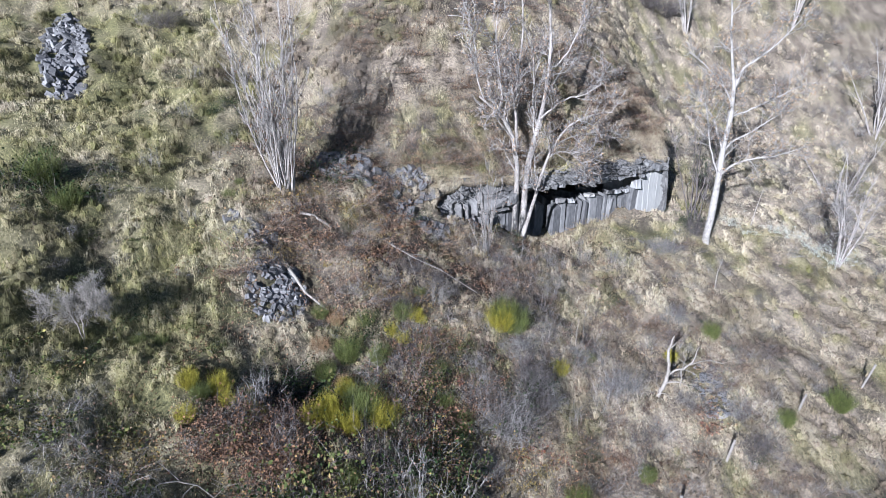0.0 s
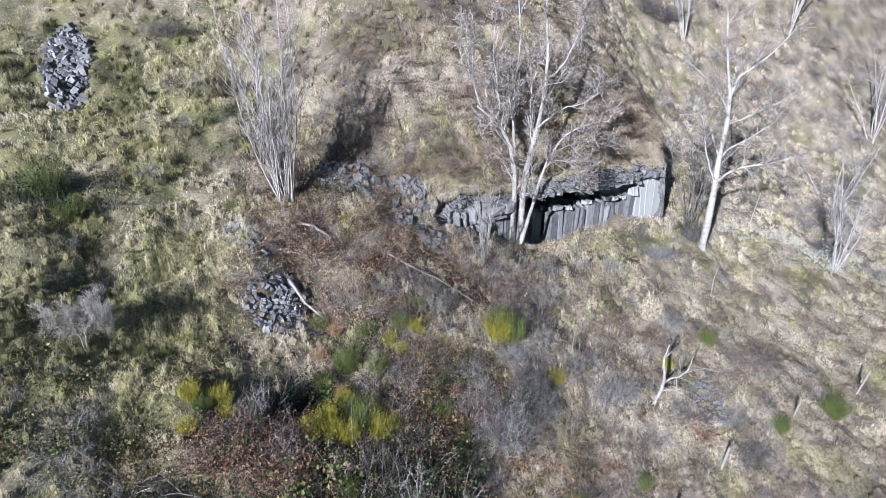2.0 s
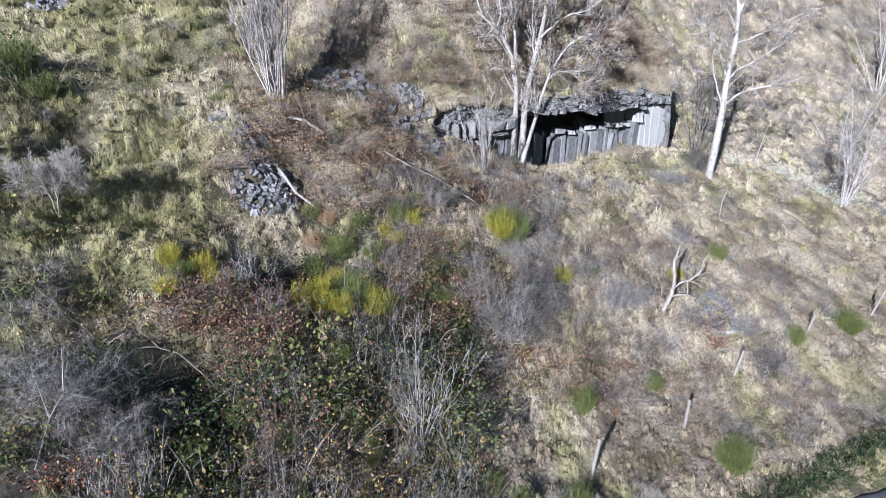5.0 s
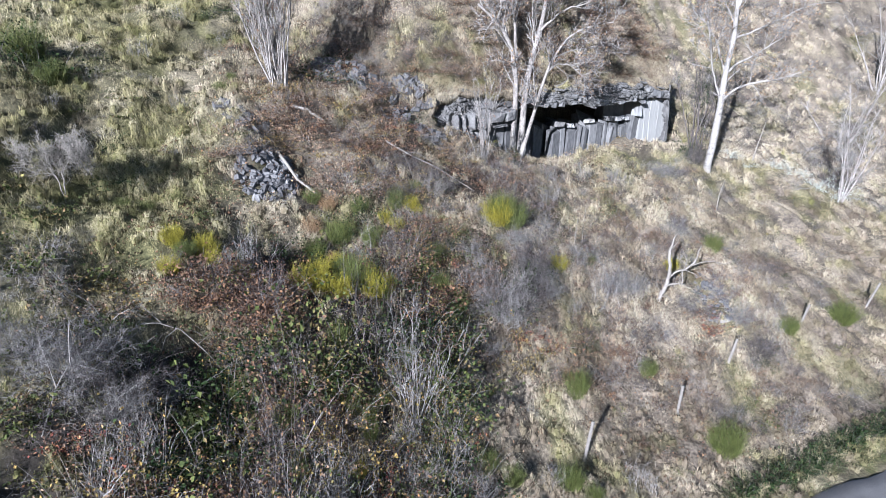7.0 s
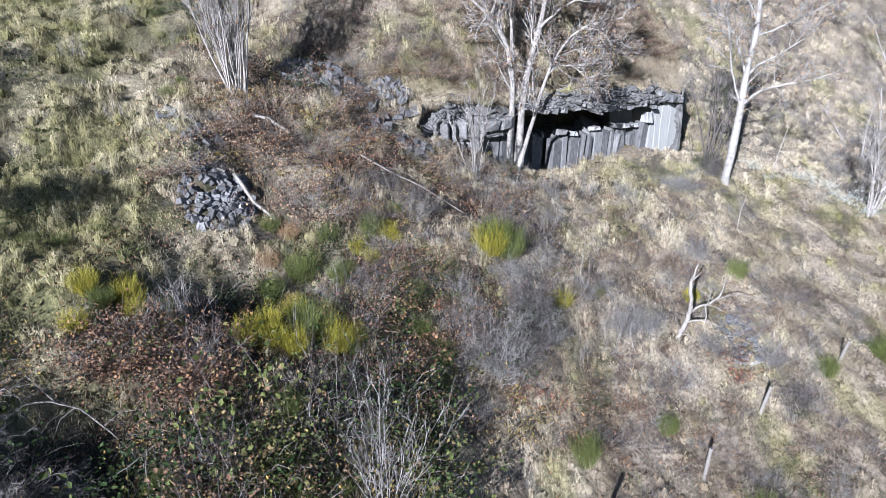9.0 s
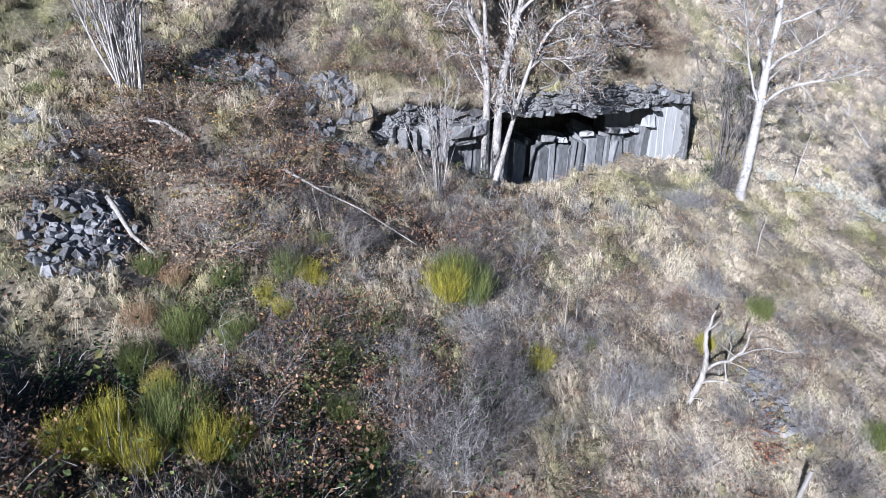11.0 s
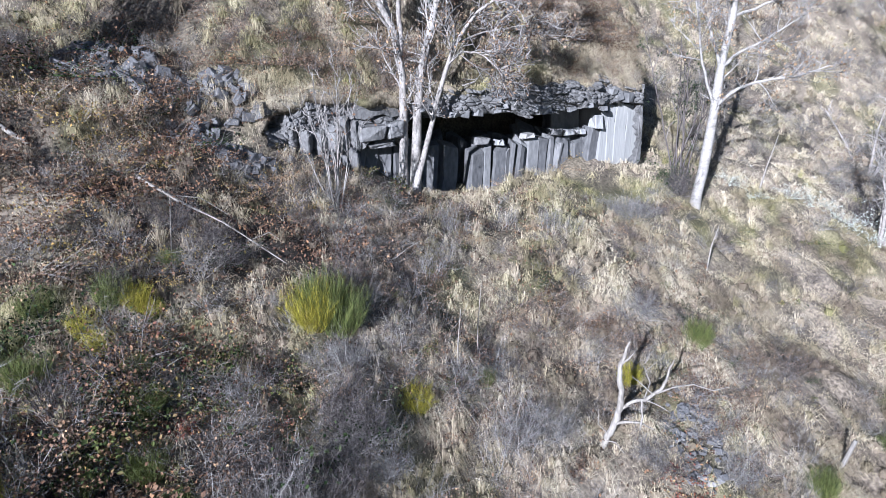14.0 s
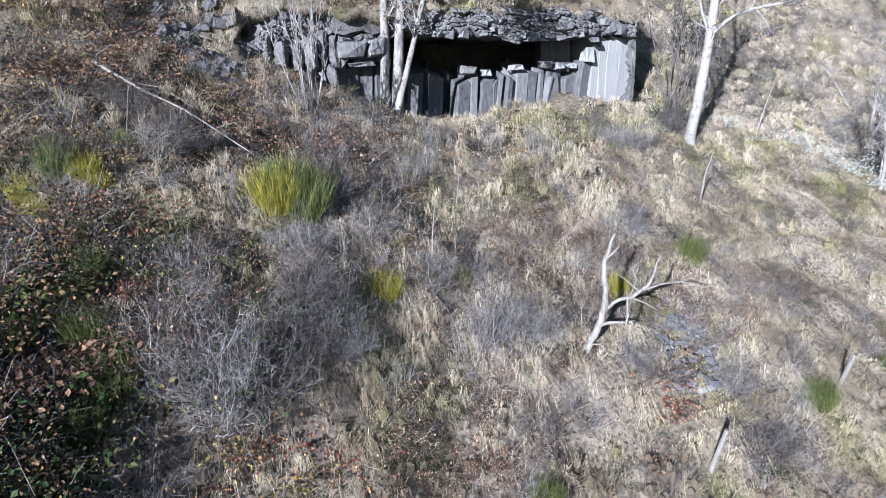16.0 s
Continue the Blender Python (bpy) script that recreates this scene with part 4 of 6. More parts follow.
limbs = [("stem", [(0.0, 0, -0.1), (-0.03, 0, 0.3), (-0.12, 0.0, 0.6), (-0.22, 0.0, 0.85)], 0.014, 0.006), ("stem", [(0.03, 0, -0.1), (0.05, 0.02, 0.35), (0.02, 0.05, 0.7), (0.12, 0.05, 0.95)], 0.013, 0.006),
         ("branch", [(-0.05, 0, 0.4), (-0.25, -0.1, 0.65), (-0.5, -0.15, 0.8)], 0.008, 0.004), ("branch", [(0.04, 0, 0.5), (0.25, -0.05, 0.7), (0.48, 0.0, 0.85)], 0.008, 0.004),
         ("branch", [(0.0, 0, 0.5), (0.1, 0.25, 0.75), (0.15, 0.45, 0.9)], 0.008, 0.004)]
limbed_tree("dead_sapling", -6.75, 9.6, gz(-6.75, 9.6), limbs, "small bleached dead tree with a dome of white twigs", M_dead,
            [(14, 0.4, 1.0, 0.6, 0.42, 5), (12, 0.2, 1.0, 0.6, 0.22, 4), (5, 0.2, 1.0, 0.7, 0.12, 3)], twig_material=M_dead, thin=0.0019, lift=0.1)
fan = [((rng.normal() * 0.17, rng.normal() * 0.12, 1), rng.uniform(1.7, 3.1), rng.uniform(0.008, 0.016), 0.04, 0.0) for _ in range(14)]
tree("coppiced_shrub", 1.25, 15.95, gz(1.25, 15.95), fan, "slim pale bare stems sprouting in front of the rock", M_bark_pale,
     [(5, 0.4, 1.0, 0.35, 0.2, 0.6, 5, 0.3), (3, 0.3, 1.0, 0.4, 0.22, 0.6, 4, 0.1)], M_leaf_brown, 60, 0.05, twig_material=M_twig, thin=0.0032)
fan = [((rng.normal() * 0.25 + 0.05, rng.normal() * 0.2, 1), rng.uniform(2.8, 4.8), rng.uniform(0.03, 0.055), 0.05, 0.0) for _ in range(7)]
tree("coppiced_tree", 15.3, 21.4, gz(15.3, 21.4), fan, "leaning pale stems among white-leaved scrub", M_bark_pale,
     [(9, 0.25, 1.0, 0.45, 0.3, 0.5, 6, 0.15), (6, 0.3, 1.0, 0.5, 0.45, 0.6, 4, 0.1)], M_leaf_tan, 300, 0.05, twig_material=M_twig)
fan = [((rng.normal() * 0.24, rng.normal() * 0.16, 1), rng.uniform(1.5, 2.6), rng.uniform(0.006, 0.011), 0.045, 0.0) for _ in range(18)]
tree("coppiced_shrub", -0.28, 8.1, gz(-0.28, 8.1), fan, "thin bare grey stems rising out of dark brambles", M_twig,
     [(7, 0.35, 1.0, 0.3, 0.24, 0.6, 5, 0.3), (3, 0.3, 1.0, 0.4, 0.2, 0.6, 4, 0.1)], M_leaf_brown, 120, 0.04, twig_material=M_twig, thin=0.0019)
for bx, by, n, ln in ((24.0, 33.0, 6, 6.0), (20.0, 36.0, 5, 5.5), (13.0, 33.5, 5, 3.5), (26.0, 28.5, 6, 5.0), (18.6, 27.0, 5, 3.4)):
    fan = [((rng.normal() * 0.22, rng.normal() * 0.2, 1), ln * rng.uniform(0.7, 1.2), rng.uniform(0.03, 0.07), 0.05, 0.0) for _ in range(n)]
    tree("bare_tree", bx, by, gz(bx, by), fan, "slim bare tree far up the grey slope", M_bark_pale,
         [(8, 0.25, 1.0, 0.4, 0.3, 0.5, 6, 0.2), (5, 0.3, 1.0, 0.45, 0.45, 0.6, 4, 0.1)], group="far bare trees", twig_material=M_twig)


# ---- dead wood ----
def limb_mesh(lines, rads, sides=7):
    h_ = Heap()
    for line, rad in zip(lines, rads):
        line = np.array(line, float)
        k = 3 * (len(line) - 1) + 1
        f = np.linspace(0, len(line) - 1, k)
        pts = np.stack([np.interp(f, np.arange(len(line)), line[:, c]) for c in range(3)], 1)
        pts[1:-1] += rng.normal(size=(k - 2, 3)) * rad[0] * 0.12
        tubes(h_, pts[None], np.linspace(rad[0], rad[1], k)[None] * rng.uniform(0.9, 1.1, (1, k)), sides)
        tip = pts[-1] + (pts[-1] - pts[-2]) * 0.3
        tubes(h_, np.stack([pts[-1], tip])[None], np.array([[rad[1], rad[1] * 0.15]]), sides)
    return h_


snag = thing("dead_snag", 5.72, 13.3, gz(5.72, 13.3), "bleached forked dead trunk standing in dry grass", "dead tree")
SZ = gz(5.72, 13.3)


def snag_limb(kind, knots, r0, r1):
    """knots: x, depth, height in the world."""
    line = [(x - 5.72, d, z - SZ) for x, d, z in knots]
    part(kind, limb_mesh([line], [(r0, r1)], 9 if r0 > 0.03 else 6).mesh(kind, M_dead, flat=False), snag)


snag_limb("trunk", [(5.58, -0.02, -3.75), (5.63, 0, -3.5), (5.70, 0, -3.2), (5.78, 0.0, -2.97), (5.88, 0.0, -2.74), (5.935, 0.0, -2.47)], 0.062, 0.05)
snag_limb("trunk", [(5.93, 0.0, -2.5), (5.92, 0.02, -2.19), (5.87, 0.03, -1.92), (5.88, 0.03, -1.75), (5.93, 0.03, -1.57), (5.98, 0.03, -1.4)], 0.05, 0.018)
for knots, r0, r1 in (([(5.89, 0.03, -1.76), (5.98, 0.0, -1.66), (6.05, 0.0, -1.56)], 0.024, 0.009),
                      ([(5.94, 0.0, -2.5), (6.09, -0.05, -2.33), (6.25, -0.1, -2.28), (6.36, -0.1, -2.19), (6.46, -0.1, -2.1)], 0.03, 0.026),
                      ([(6.46, -0.1, -2.1), (6.53, -0.08, -1.96), (6.57, -0.05, -1.79), (6.61, -0.05, -1.66)], 0.026, 0.012),
                      ([(6.40, -0.1, -2.17), (6.64, -0.05, -2.1), (6.96, 0.0, -2.07), (7.25, -0.05, -2.14), (7.44, -0.1, -2.05)], 0.018, 0.007),
                      ([(5.87, 0.0, -2.76), (6.02, -0.1, -2.65), (6.2, -0.15, -2.63), (6.39, -0.2, -2.72)], 0.028, 0.008),
                      ([(6.25, -0.1, -2.28), (6.42, -0.15, -2.33), (6.59, -0.2, -2.42)], 0.012, 0.005),
                      ([(6.36, -0.1, -2.19), (6.19, 0.0, -2.06), (6.08, 0.05, -1.99)], 0.012, 0.005),
                      ([(6.23, -0.1, -2.28), (6.35, 0.05, -2.08), (6.28, 0.1, -1.92), (6.45, 0.15, -1.79)], 0.012, 0.005),
                      ([(6.2, -0.1, -2.3), (6.2, -0.2, -2.5), (6.15, -0.3, -2.65)], 0.02, 0.012),
                      ([(5.8, 0.0, -2.95), (5.6, -0.1, -2.7), (5.55, -0.15, -2.35)], 0.012, 0.004),
                      ([(5.75, 0.0, -3.05), (5.85, -0.2, -2.95), (5.95, -0.3, -3.05)], 0.014, 0.006)):
    snag_limb("branch", knots, r0, r1)


def fallen(name, pts, r, label, twigs=(), material=M_dead, over=0.06):
    x0, y0 = pts[0][:2]
    z0 = gz(x0, y0)
    t = thing(name, x0, y0, z0, label, "log")
    line = [(x - x0, y - y0, gz(x, y) - z0 + over + dz) for x, y, dz in pts]
    part("trunk", limb_mesh([line], [r], 9).mesh("trunk", material, flat=False), t)
    for tw, rr in twigs:
        part("branch", limb_mesh([[(x - x0, y - y0, gz(x, y) - z0 + over + dz) for x, y, dz in tw]], [rr], 5).mesh("branch", material, flat=False), t)
    return t


fallen("fallen_log", [(-3.70, 14.22, 0.06), (-3.33, 14.22, 0.05), (-2.9, 14.15, 0.02)], (0.045, 0.032), "short bleached log lying in withered leaves")
fallen("fallen_log", [(-3.66, 12.78, 0.2), (-3.2, 12.5, 0.15), (-2.72, 12.25, 0.1)], (0.042, 0.03), "pale weathered log leaning on the rubble heap")
fallen("fallen_tree", [(-1.34, 14.2, 0.26), (-0.75, 14.1, 0.28), (-0.05, 14.0, 0.24), (0.85, 13.8, 0.14)], (0.026, 0.008), "long thin white fallen trunk with side branches",
       [([(-0.95, 14.2, 0.22), (-0.5, 14.35, 0.22), (-0.1, 14.35, 0.15)], (0.011, 0.004)), ([(-0.9, 14.2, 0.2), (-0.7, 13.7, 0.12), (-0.55, 13.3, 0.05)], (0.015, 0.005)), ([(-0.72, 13.75, 0.12), (-0.9, 13.5, 0.2), (-0.95, 13.3, 0.1)], (0.008, 0.003)),
        ([(-0.6, 13.4, 0.08), (-0.4, 13.3, 0.18), (-0.2, 13.35, 0.2)], (0.009, 0.003)), ([(-0.15, 14.02, 0.1), (-0.25, 13.6, 0.12), (-0.2, 13.2, 0.05)], (0.013, 0.004)), ([(0.3, 13.93, 0.1), (0.6, 14.1, 0.15), (0.75, 14.05, 0.12)], (0.009, 0.003))])
fallen("dead_branch", [(-4.62, 7.5, 0.0), (-4.5, 7.55, 0.12), (-4.25, 7.62, 0.26), (-3.97, 7.7, 0.34), (-3.67, 7.74, 0.3), (-3.45, 7.75, 0.18), (-3.33, 7.72, 0.0)], (0.014, 0.008), "arching bleached branch over dark brambles",
       [([(-4.02, 7.7, 0.3), (-4.17, 7.6, 0.12), (-4.22, 7.5, 0.0)], (0.011, 0.005)), ([(-4.22, 7.65, 0.24), (-4.57, 7.75, 0.2)], (0.009, 0.004)), ([(-3.6, 7.74, 0.27), (-3.45, 7.6, 0.1), (-3.4, 7.5, 0.0)], (0.007, 0.003)), ([(-3.75, 7.72, 0.3), (-3.6, 7.9, 0.3), (-3.4, 8.0, 0.2)], (0.007, 0.003))])
fallen("dead_branch", [(-5.0, 5.75, 0.0), (-4.85, 6.0, 0.5), (-4.75, 6.2, 0.75), (-4.4, 6.3, 0.8)], (0.010, 0.005), "grey forked dead branch sticking out of scrub",
       [([(-4.85, 6.0, 0.5), (-5.1, 6.2, 0.8)], (0.008, 0.004)), ([(-4.75, 6.2, 0.75), (-4.8, 6.4, 1.05)], (0.010, 0.005))], M_twig)
fallen("dead_branch", [(-0.45, 8.1, 0.1), (-0.2, 8.35, 0.25), (0.05, 8.75, 0.75)], (0.022, 0.01), "crooked pale dead branch in the brambles",
       [([(-0.2, 8.35, 0.25), (0.2, 8.2, 0.3)], (0.014, 0.005)), ([(-0.45, 8.1, 0.1), (-0.8, 8.2, 0.3)], (0.014, 0.005))])
fallen("leaning_pole", [(12.15, 22.2, 0.0), (12.3, 22.25, 0.8), (12.5, 22.3, 1.7)], (0.03, 0.012), "thin pale dead sapling leaning", over=0)
fallen("dry_stalk", [(3.81, 13.99, -0.1), (3.80, 13.99, 0.6), (3.84, 14.0, 1.3)], (0.014, 0.006), "tall thin pale dry stalk in straw grass", over=0)
fallen("dry_stalk", [(3.47, 13.42, -0.1), (3.49, 13.42, 0.5), (3.52, 13.42, 1.0)], (0.014, 0.006), "thin pale dry stalk in straw grass", over=0)
fallen("leaning_pole", [(9.05, 17.95, 0.0), (9.1, 18.0, 0.6), (9.2, 18.0, 1.1)], (0.018, 0.008), "thin pale dead sapling in straw grass", over=0)

# ---- fence ----
POSTS = [((2.99, 9.08), (3.12, 9.05), -3.93), ((5.43, 10.68), (5.49, 10.68), -4.1), ((7.2, 12.25), (7.32, 12.18), -3.68),
         ((10.0, 14.15), (10.2, 14.15), -3.6), ((12.98, 15.85), (13.3, 15.85), -3.6)]
tops = []
for i, ((x, y), (x2, y2), z2) in enumerate(POSTS):
    z = gz(x, y)
    t = thing("fence_post", x, y, z, "leaning pale weathered wooden fence post in dry grass", "post", "fence posts")
    a, b = np.array([0, 0, -0.2]), np.array([x2 - x, y2 - y, z2 - z])
    shaft = Heap()
    f = np.array([0, 0.3, 0.6, 0.85, 0.97, 1.0, 1.0])[:, None]
    tubes(shaft, (a + (b - a) * f)[None], np.array([[0.036, 0.036, 0.035, 0.034, 0.034, 0.028, 0.001]]) * rng.uniform(0.95, 1.05, (1, 7)), 8)
    shaft_ob = part("shaft", shaft.mesh("shaft", M_post), t)
    for level in (0.9, 0.5):
        p = a + (b - a) * level
        staple = Heap()
        tubes(staple, np.array([[p + (-0.02, -0.045, 0.0), p + (-0.012, -0.055, 0.006), p + (0.012, -0.055, 0.006), p + (0.02, -0.045, 0.0)]]), np.full((1, 4), 0.003), 4)
        part("staple", staple.mesh("staple", M_wire), shaft_ob, "rusty wire staple")
    tops.append((np.array([x, y, z]) + b, np.array([x, y, z])))
for level in (0.9, 0.5):
    wires = Heap()
    for (t0, b0), (t1, b1) in zip(tops[:-1], tops[1:]):
        p0, p1 = b0 + (t0 - b0) * level, b1 + (t1 - b1) * level
        f = np.linspace(0, 1, 9)[:, None]
        pts = p0 * (1 - f) + p1 * f - np.array([0, 0, 1]) * (f * (1 - f)) * 0.25
        tubes(wires, pts[None], np.full((1, 9), 0.0022), 4)
    tagged(new("fence_wire", wires.mesh("fence_wire", M_wire)), "thin sagging rusty fence wire between posts", "wire", "fence wires")


# ---- shrubs: each kind is shaped a few times, and each plant is an object of its own ----
rng = np.random.default_rng(13)
def broom_parts(material, n=420, height=0.85, width=0.5):
    """A feathery bush: many thin upright stems in a rounded crown, each with a brush of side shoots."""
    h_, shoots = Heap(), Heap()
    a, r = rng.uniform(0, 2 * np.pi, n), np.sqrt(rng.uniform(0, 1, n))
    start = np.stack([np.cos(a) * r * width * 0.5, np.sin(a) * r * width * 0.5, -0.05 + 0 * a], 1)
    way = np.stack([np.cos(a) * r * 0.5, np.sin(a) * r * 0.5, 1 + 0 * a], 1) + rng.normal(size=(n, 3)) * 0.13
    lines = wander(start, way, height * (1.05 - 0.4 * r ** 2) * rng.uniform(0.6, 1.1, n), 4, 0.12, 0.05)
    ribbons(h_, lines, np.full(n, 0.0060), side_of(way))
    p, d, _, _ = sprout(lines, np.zeros((n, 4)) + 0.005, 8, 0.25, 1.0, 0.3, 0.9, 0.3)
    side = wander(p, d, height * 0.24 * rng.uniform(0.4, 1.3, len(p)), 2, 0.08, 0.05)
    ribbons(shoots, side, np.full(len(p), 0.0062), side_of(d))
    return [("stem_tangle", h_, material), ("foliage", shoots, material)]


def side_of(way):
    sd = np.cross(way, rng.normal(size=way.shape))
    return sd / (np.linalg.norm(sd, axis=1, keepdims=True) + 1e-9)


def twig_parts(material, n=46, size=0.9, flatness=0.55, leaf=None, heavy=True):
    h_, fine = Heap(), Heap()
    a = rng.uniform(0, 2 * np.pi, n)
    way = np.stack([np.cos(a) * rng.uniform(0.2, 1.2, n), np.sin(a) * rng.uniform(0.2, 1.2, n), flatness + rng.uniform(0, 0.9, n)], 1)
    lines = wander(np.stack([np.cos(a) * 0.06, np.sin(a) * 0.06, -0.05 + 0 * a], 1), way, size * rng.uniform(0.5, 1.1, n), 7, 0.24, 0.0)
    rad = 0.0062 * (1 - np.linspace(0, 1, 7)[None] * 0.6) * rng.uniform(0.6, 1.2, (n, 1))
    if heavy:
        tubes(h_, lines, rad, 4)
    else:
        ribbons(h_, lines, rad[:, 0] * 2, side_of(way))
    p, d, r, _ = sprout(lines, rad, 13 if heavy else 7, 0.15, 1.0, 0.55, 0.6, 0.12)
    l2 = wander(p, d, size * 0.36 * rng.uniform(0.4, 1.2, len(p)), 4 if heavy else 3, 0.3, 0.0)
    sd = np.cross(d, rng.normal(size=d.shape))
    ribbons(h_, l2, np.full(len(p), 0.0044 if heavy else 0.0055), sd / np.linalg.norm(sd, axis=1, keepdims=True))
    p, d, r, _ = sprout(l2, np.full(l2.shape[:2], 0.004), 5 if heavy else 3, 0.15, 1.0, 0.7, 0.5, 0.05)
    l3 = wander(p, d, size * 0.17 * rng.uniform(0.4, 1.3, len(p)), 3 if heavy else 2, 0.2, 0.0)
    sd = np.cross(d, rng.normal(size=d.shape))
    ribbons(fine, l3, np.full(len(p), 0.0034 if heavy else 0.0044), sd / np.linalg.norm(sd, axis=1, keepdims=True))
    out = [("branch_tangle", h_, material), ("twig_tangle", fine, material)]
    if leaf:
        lf = Heap()
        c = l2[:, -1][rng.integers(0, len(l2), 160)] + rng.normal(size=(160, 3)) * 0.04
        leaves(lf, c, 0.045 * rng.uniform(0.6, 1.3, 160))
        out.append(("foliage", lf, leaf))
    return out


def bramble_parts(stem_material, leaf_material, n=40, size=0.8, leaf_n=1050, leaf_size=0.054, height=0.7):
    h_, lf = Heap(), Heap()
    a = rng.uniform(0, 2 * np.pi, n)
    way = np.stack([np.cos(a) * 0.8, np.sin(a) * 0.8, 0.5 + rng.uniform(0, 1.0, n)], 1)
    lines = wander(np.stack([np.cos(a), np.sin(a), 0 * a], 1) * rng.uniform(0, 0.3, (n, 1)) - np.array([0, 0, 0.05]), way, size * rng.uniform(0.6, 1.5, n), 8, 0.12, -0.16)
    lines[..., 2] = np.maximum(lines[..., 2], -0.05) * height / 0.5
    ribbons(h_, lines[:, [0, 2, 4, 6, 7]], np.full(n, 0.013), side_of(way))
    i, j = rng.integers(0, n, leaf_n), rng.integers(1, 8, leaf_n)
    c = lines[i, j] + rng.normal(size=(leaf_n, 3)) * np.array([0.10, 0.10, 0.07]) * size
    c[:, 2] = np.maximum(c[:, 2], 0.01)
    leaves(lf, c, leaf_size * rng.uniform(0.5, 1.3, leaf_n), 0.7)
    return [("stem_tangle", h_, stem_material), ("foliage", lf, leaf_material)]


def stalk_parts(material, n=34, height=0.9):
    h_ = Heap()
    start = np.concatenate([rng.normal(size=(n, 2)) * 0.16, np.full((n, 1), -0.05)], 1)
    lines = wander(start, np.concatenate([rng.normal(size=(n, 2)) * 0.22, np.ones((n, 1))], 1), height * rng.uniform(0.5, 1.15, n), 6, 0.08, 0.0)
    ribbons(h_, lines, np.full(n, 0.010), side_of(np.ones((n, 3))))
    p, d, r, _ = sprout(lines, np.full((n, 6), 0.004), 7, 0.3, 1.0, 0.4, 0.7, 0.25)
    ribbons(h_, wander(p, d, height * 0.28 * rng.uniform(0.4, 1.2, len(p)), 3, 0.12, 0.0), np.full(len(p), 0.006), side_of(d))
    return [("foliage", h_, material)]


KINDS = {
    "broom": ("broom_shrub", [broom_parts(M_broom) for _ in range(3)], "bushy green broom with upright thin stems", "shrub"),
    "yellow": ("broom_shrub", [broom_parts(M_broom_yellow, 420, 0.8) for _ in range(3)], "yellow-green broom bush with upright thin stems", "shrub"),
    "rustbroom": ("withered_broom", [broom_parts(M_leaf_rust, 260, 0.75) for _ in range(2)], "withered rust-orange broom clump", "shrub"),
    "twig": ("bare_shrub", [twig_parts(M_twig) for _ in range(4)], "leafless grey shrub of tangled twigs", "shrub"),
    "dark": ("bare_shrub", [twig_parts(M_twig_dark, 44, 0.8) for _ in range(3)], "leafless dark brown shrub of tangled twigs", "shrub"),
    "white": ("dead_shrub", [twig_parts(M_dead, 20, 0.9) for _ in range(2)], "bleached dead shrub with white twigs", "shrub"),
    "bramble": ("bramble", [bramble_parts(M_twig_dark, M_leaf_green, 40, 0.8, 600, 0.078) for _ in range(4)], "low dark green bramble mound", "bramble"),
    "brown": ("bramble", [bramble_parts(M_twig_dark, M_leaf_brown, 46, 0.85, 480, 0.07) for _ in range(4)], "withered brown bramble tangle", "bramble"),
    "tan": ("bramble", [bramble_parts(M_twig, M_leaf_tan, 46, 0.85, 520, 0.055) for _ in range(4)], "withered tan bramble tangle", "bramble"),
    "red": ("bramble", [bramble_parts(M_twig_dark, M_leaf_red, 24, 0.5, 190, 0.058, 0.6) for _ in range(3)], "small bramble with red and orange autumn leaves", "bramble"),
    "pale": ("pale_leaved_shrub", [bramble_parts(M_twig, M_leaf_pale, 30, 0.7, 620, 0.055, 0.9) for _ in range(2)], "scrub with silvery white leaves", "shrub"),
    "rust": ("withered_fern", [bramble_parts(M_twig, M_leaf_rust, 26, 0.6, 380, 0.05, 0.45) for _ in range(3)], "rust-brown withered fern patch", "fern"),
    "stalks": ("dry_stalks", [stalk_parts(M_twig) for _ in range(3)], "clump of dry grey-tan weed stalks", "weeds"),
    # near-black foliage that stands in for shadow between the plants
    "shade": ("bramble", [bramble_parts(M_twig_dark, M_leaf_dark_shade, 44, 0.8, 460, 0.07, 0.9) for _ in range(3)], "near-black bramble clump coloured as shade", "bramble"),
    "gold": ("bramble", [bramble_parts(M_twig, M_leaf_yellow, 30, 0.7, 300, 0.06, 0.8) for _ in range(3)], "bramble with yellow autumn leaves", "bramble"),
    "ivy": ("hedge_plant", [bramble_parts(M_twig_dark, M_leaf_hedge, 30, 0.4, 300, 0.06, 0.4) for _ in range(2)], "low green leafy plant beside the lane", "hedge"),
    # added plants, coloured near black as the verge's cast shadow
    "verge": ("verge_plant", [bramble_parts(M_twig_dark, M_leaf_dark_shade, 40, 0.36, 520, 0.07, 1.0) for _ in range(3)], "near-black upright plant standing in for shade on the lane's verge", "hedge"),
    "moss": ("leafy_herb", [bramble_parts(M_twig, M_leaf_green, 16, 0.4, 260, 0.05, 0.4) for _ in range(2)], "low green leafy herb clump", "herb"),
}
LIGHT = {"twig": [twig_parts(M_twig, 22, 0.9, heavy=False) for _ in range(5)], "dark": [twig_parts(M_twig_dark, 22, 0.85, heavy=False) for _ in range(4)]}
MESHES = {k: [[(n_, h_.mesh(n_, m_)) for n_, h_, m_ in v] for v in vs] for k, (_, vs, _, _) in KINDS.items()}
placed = []


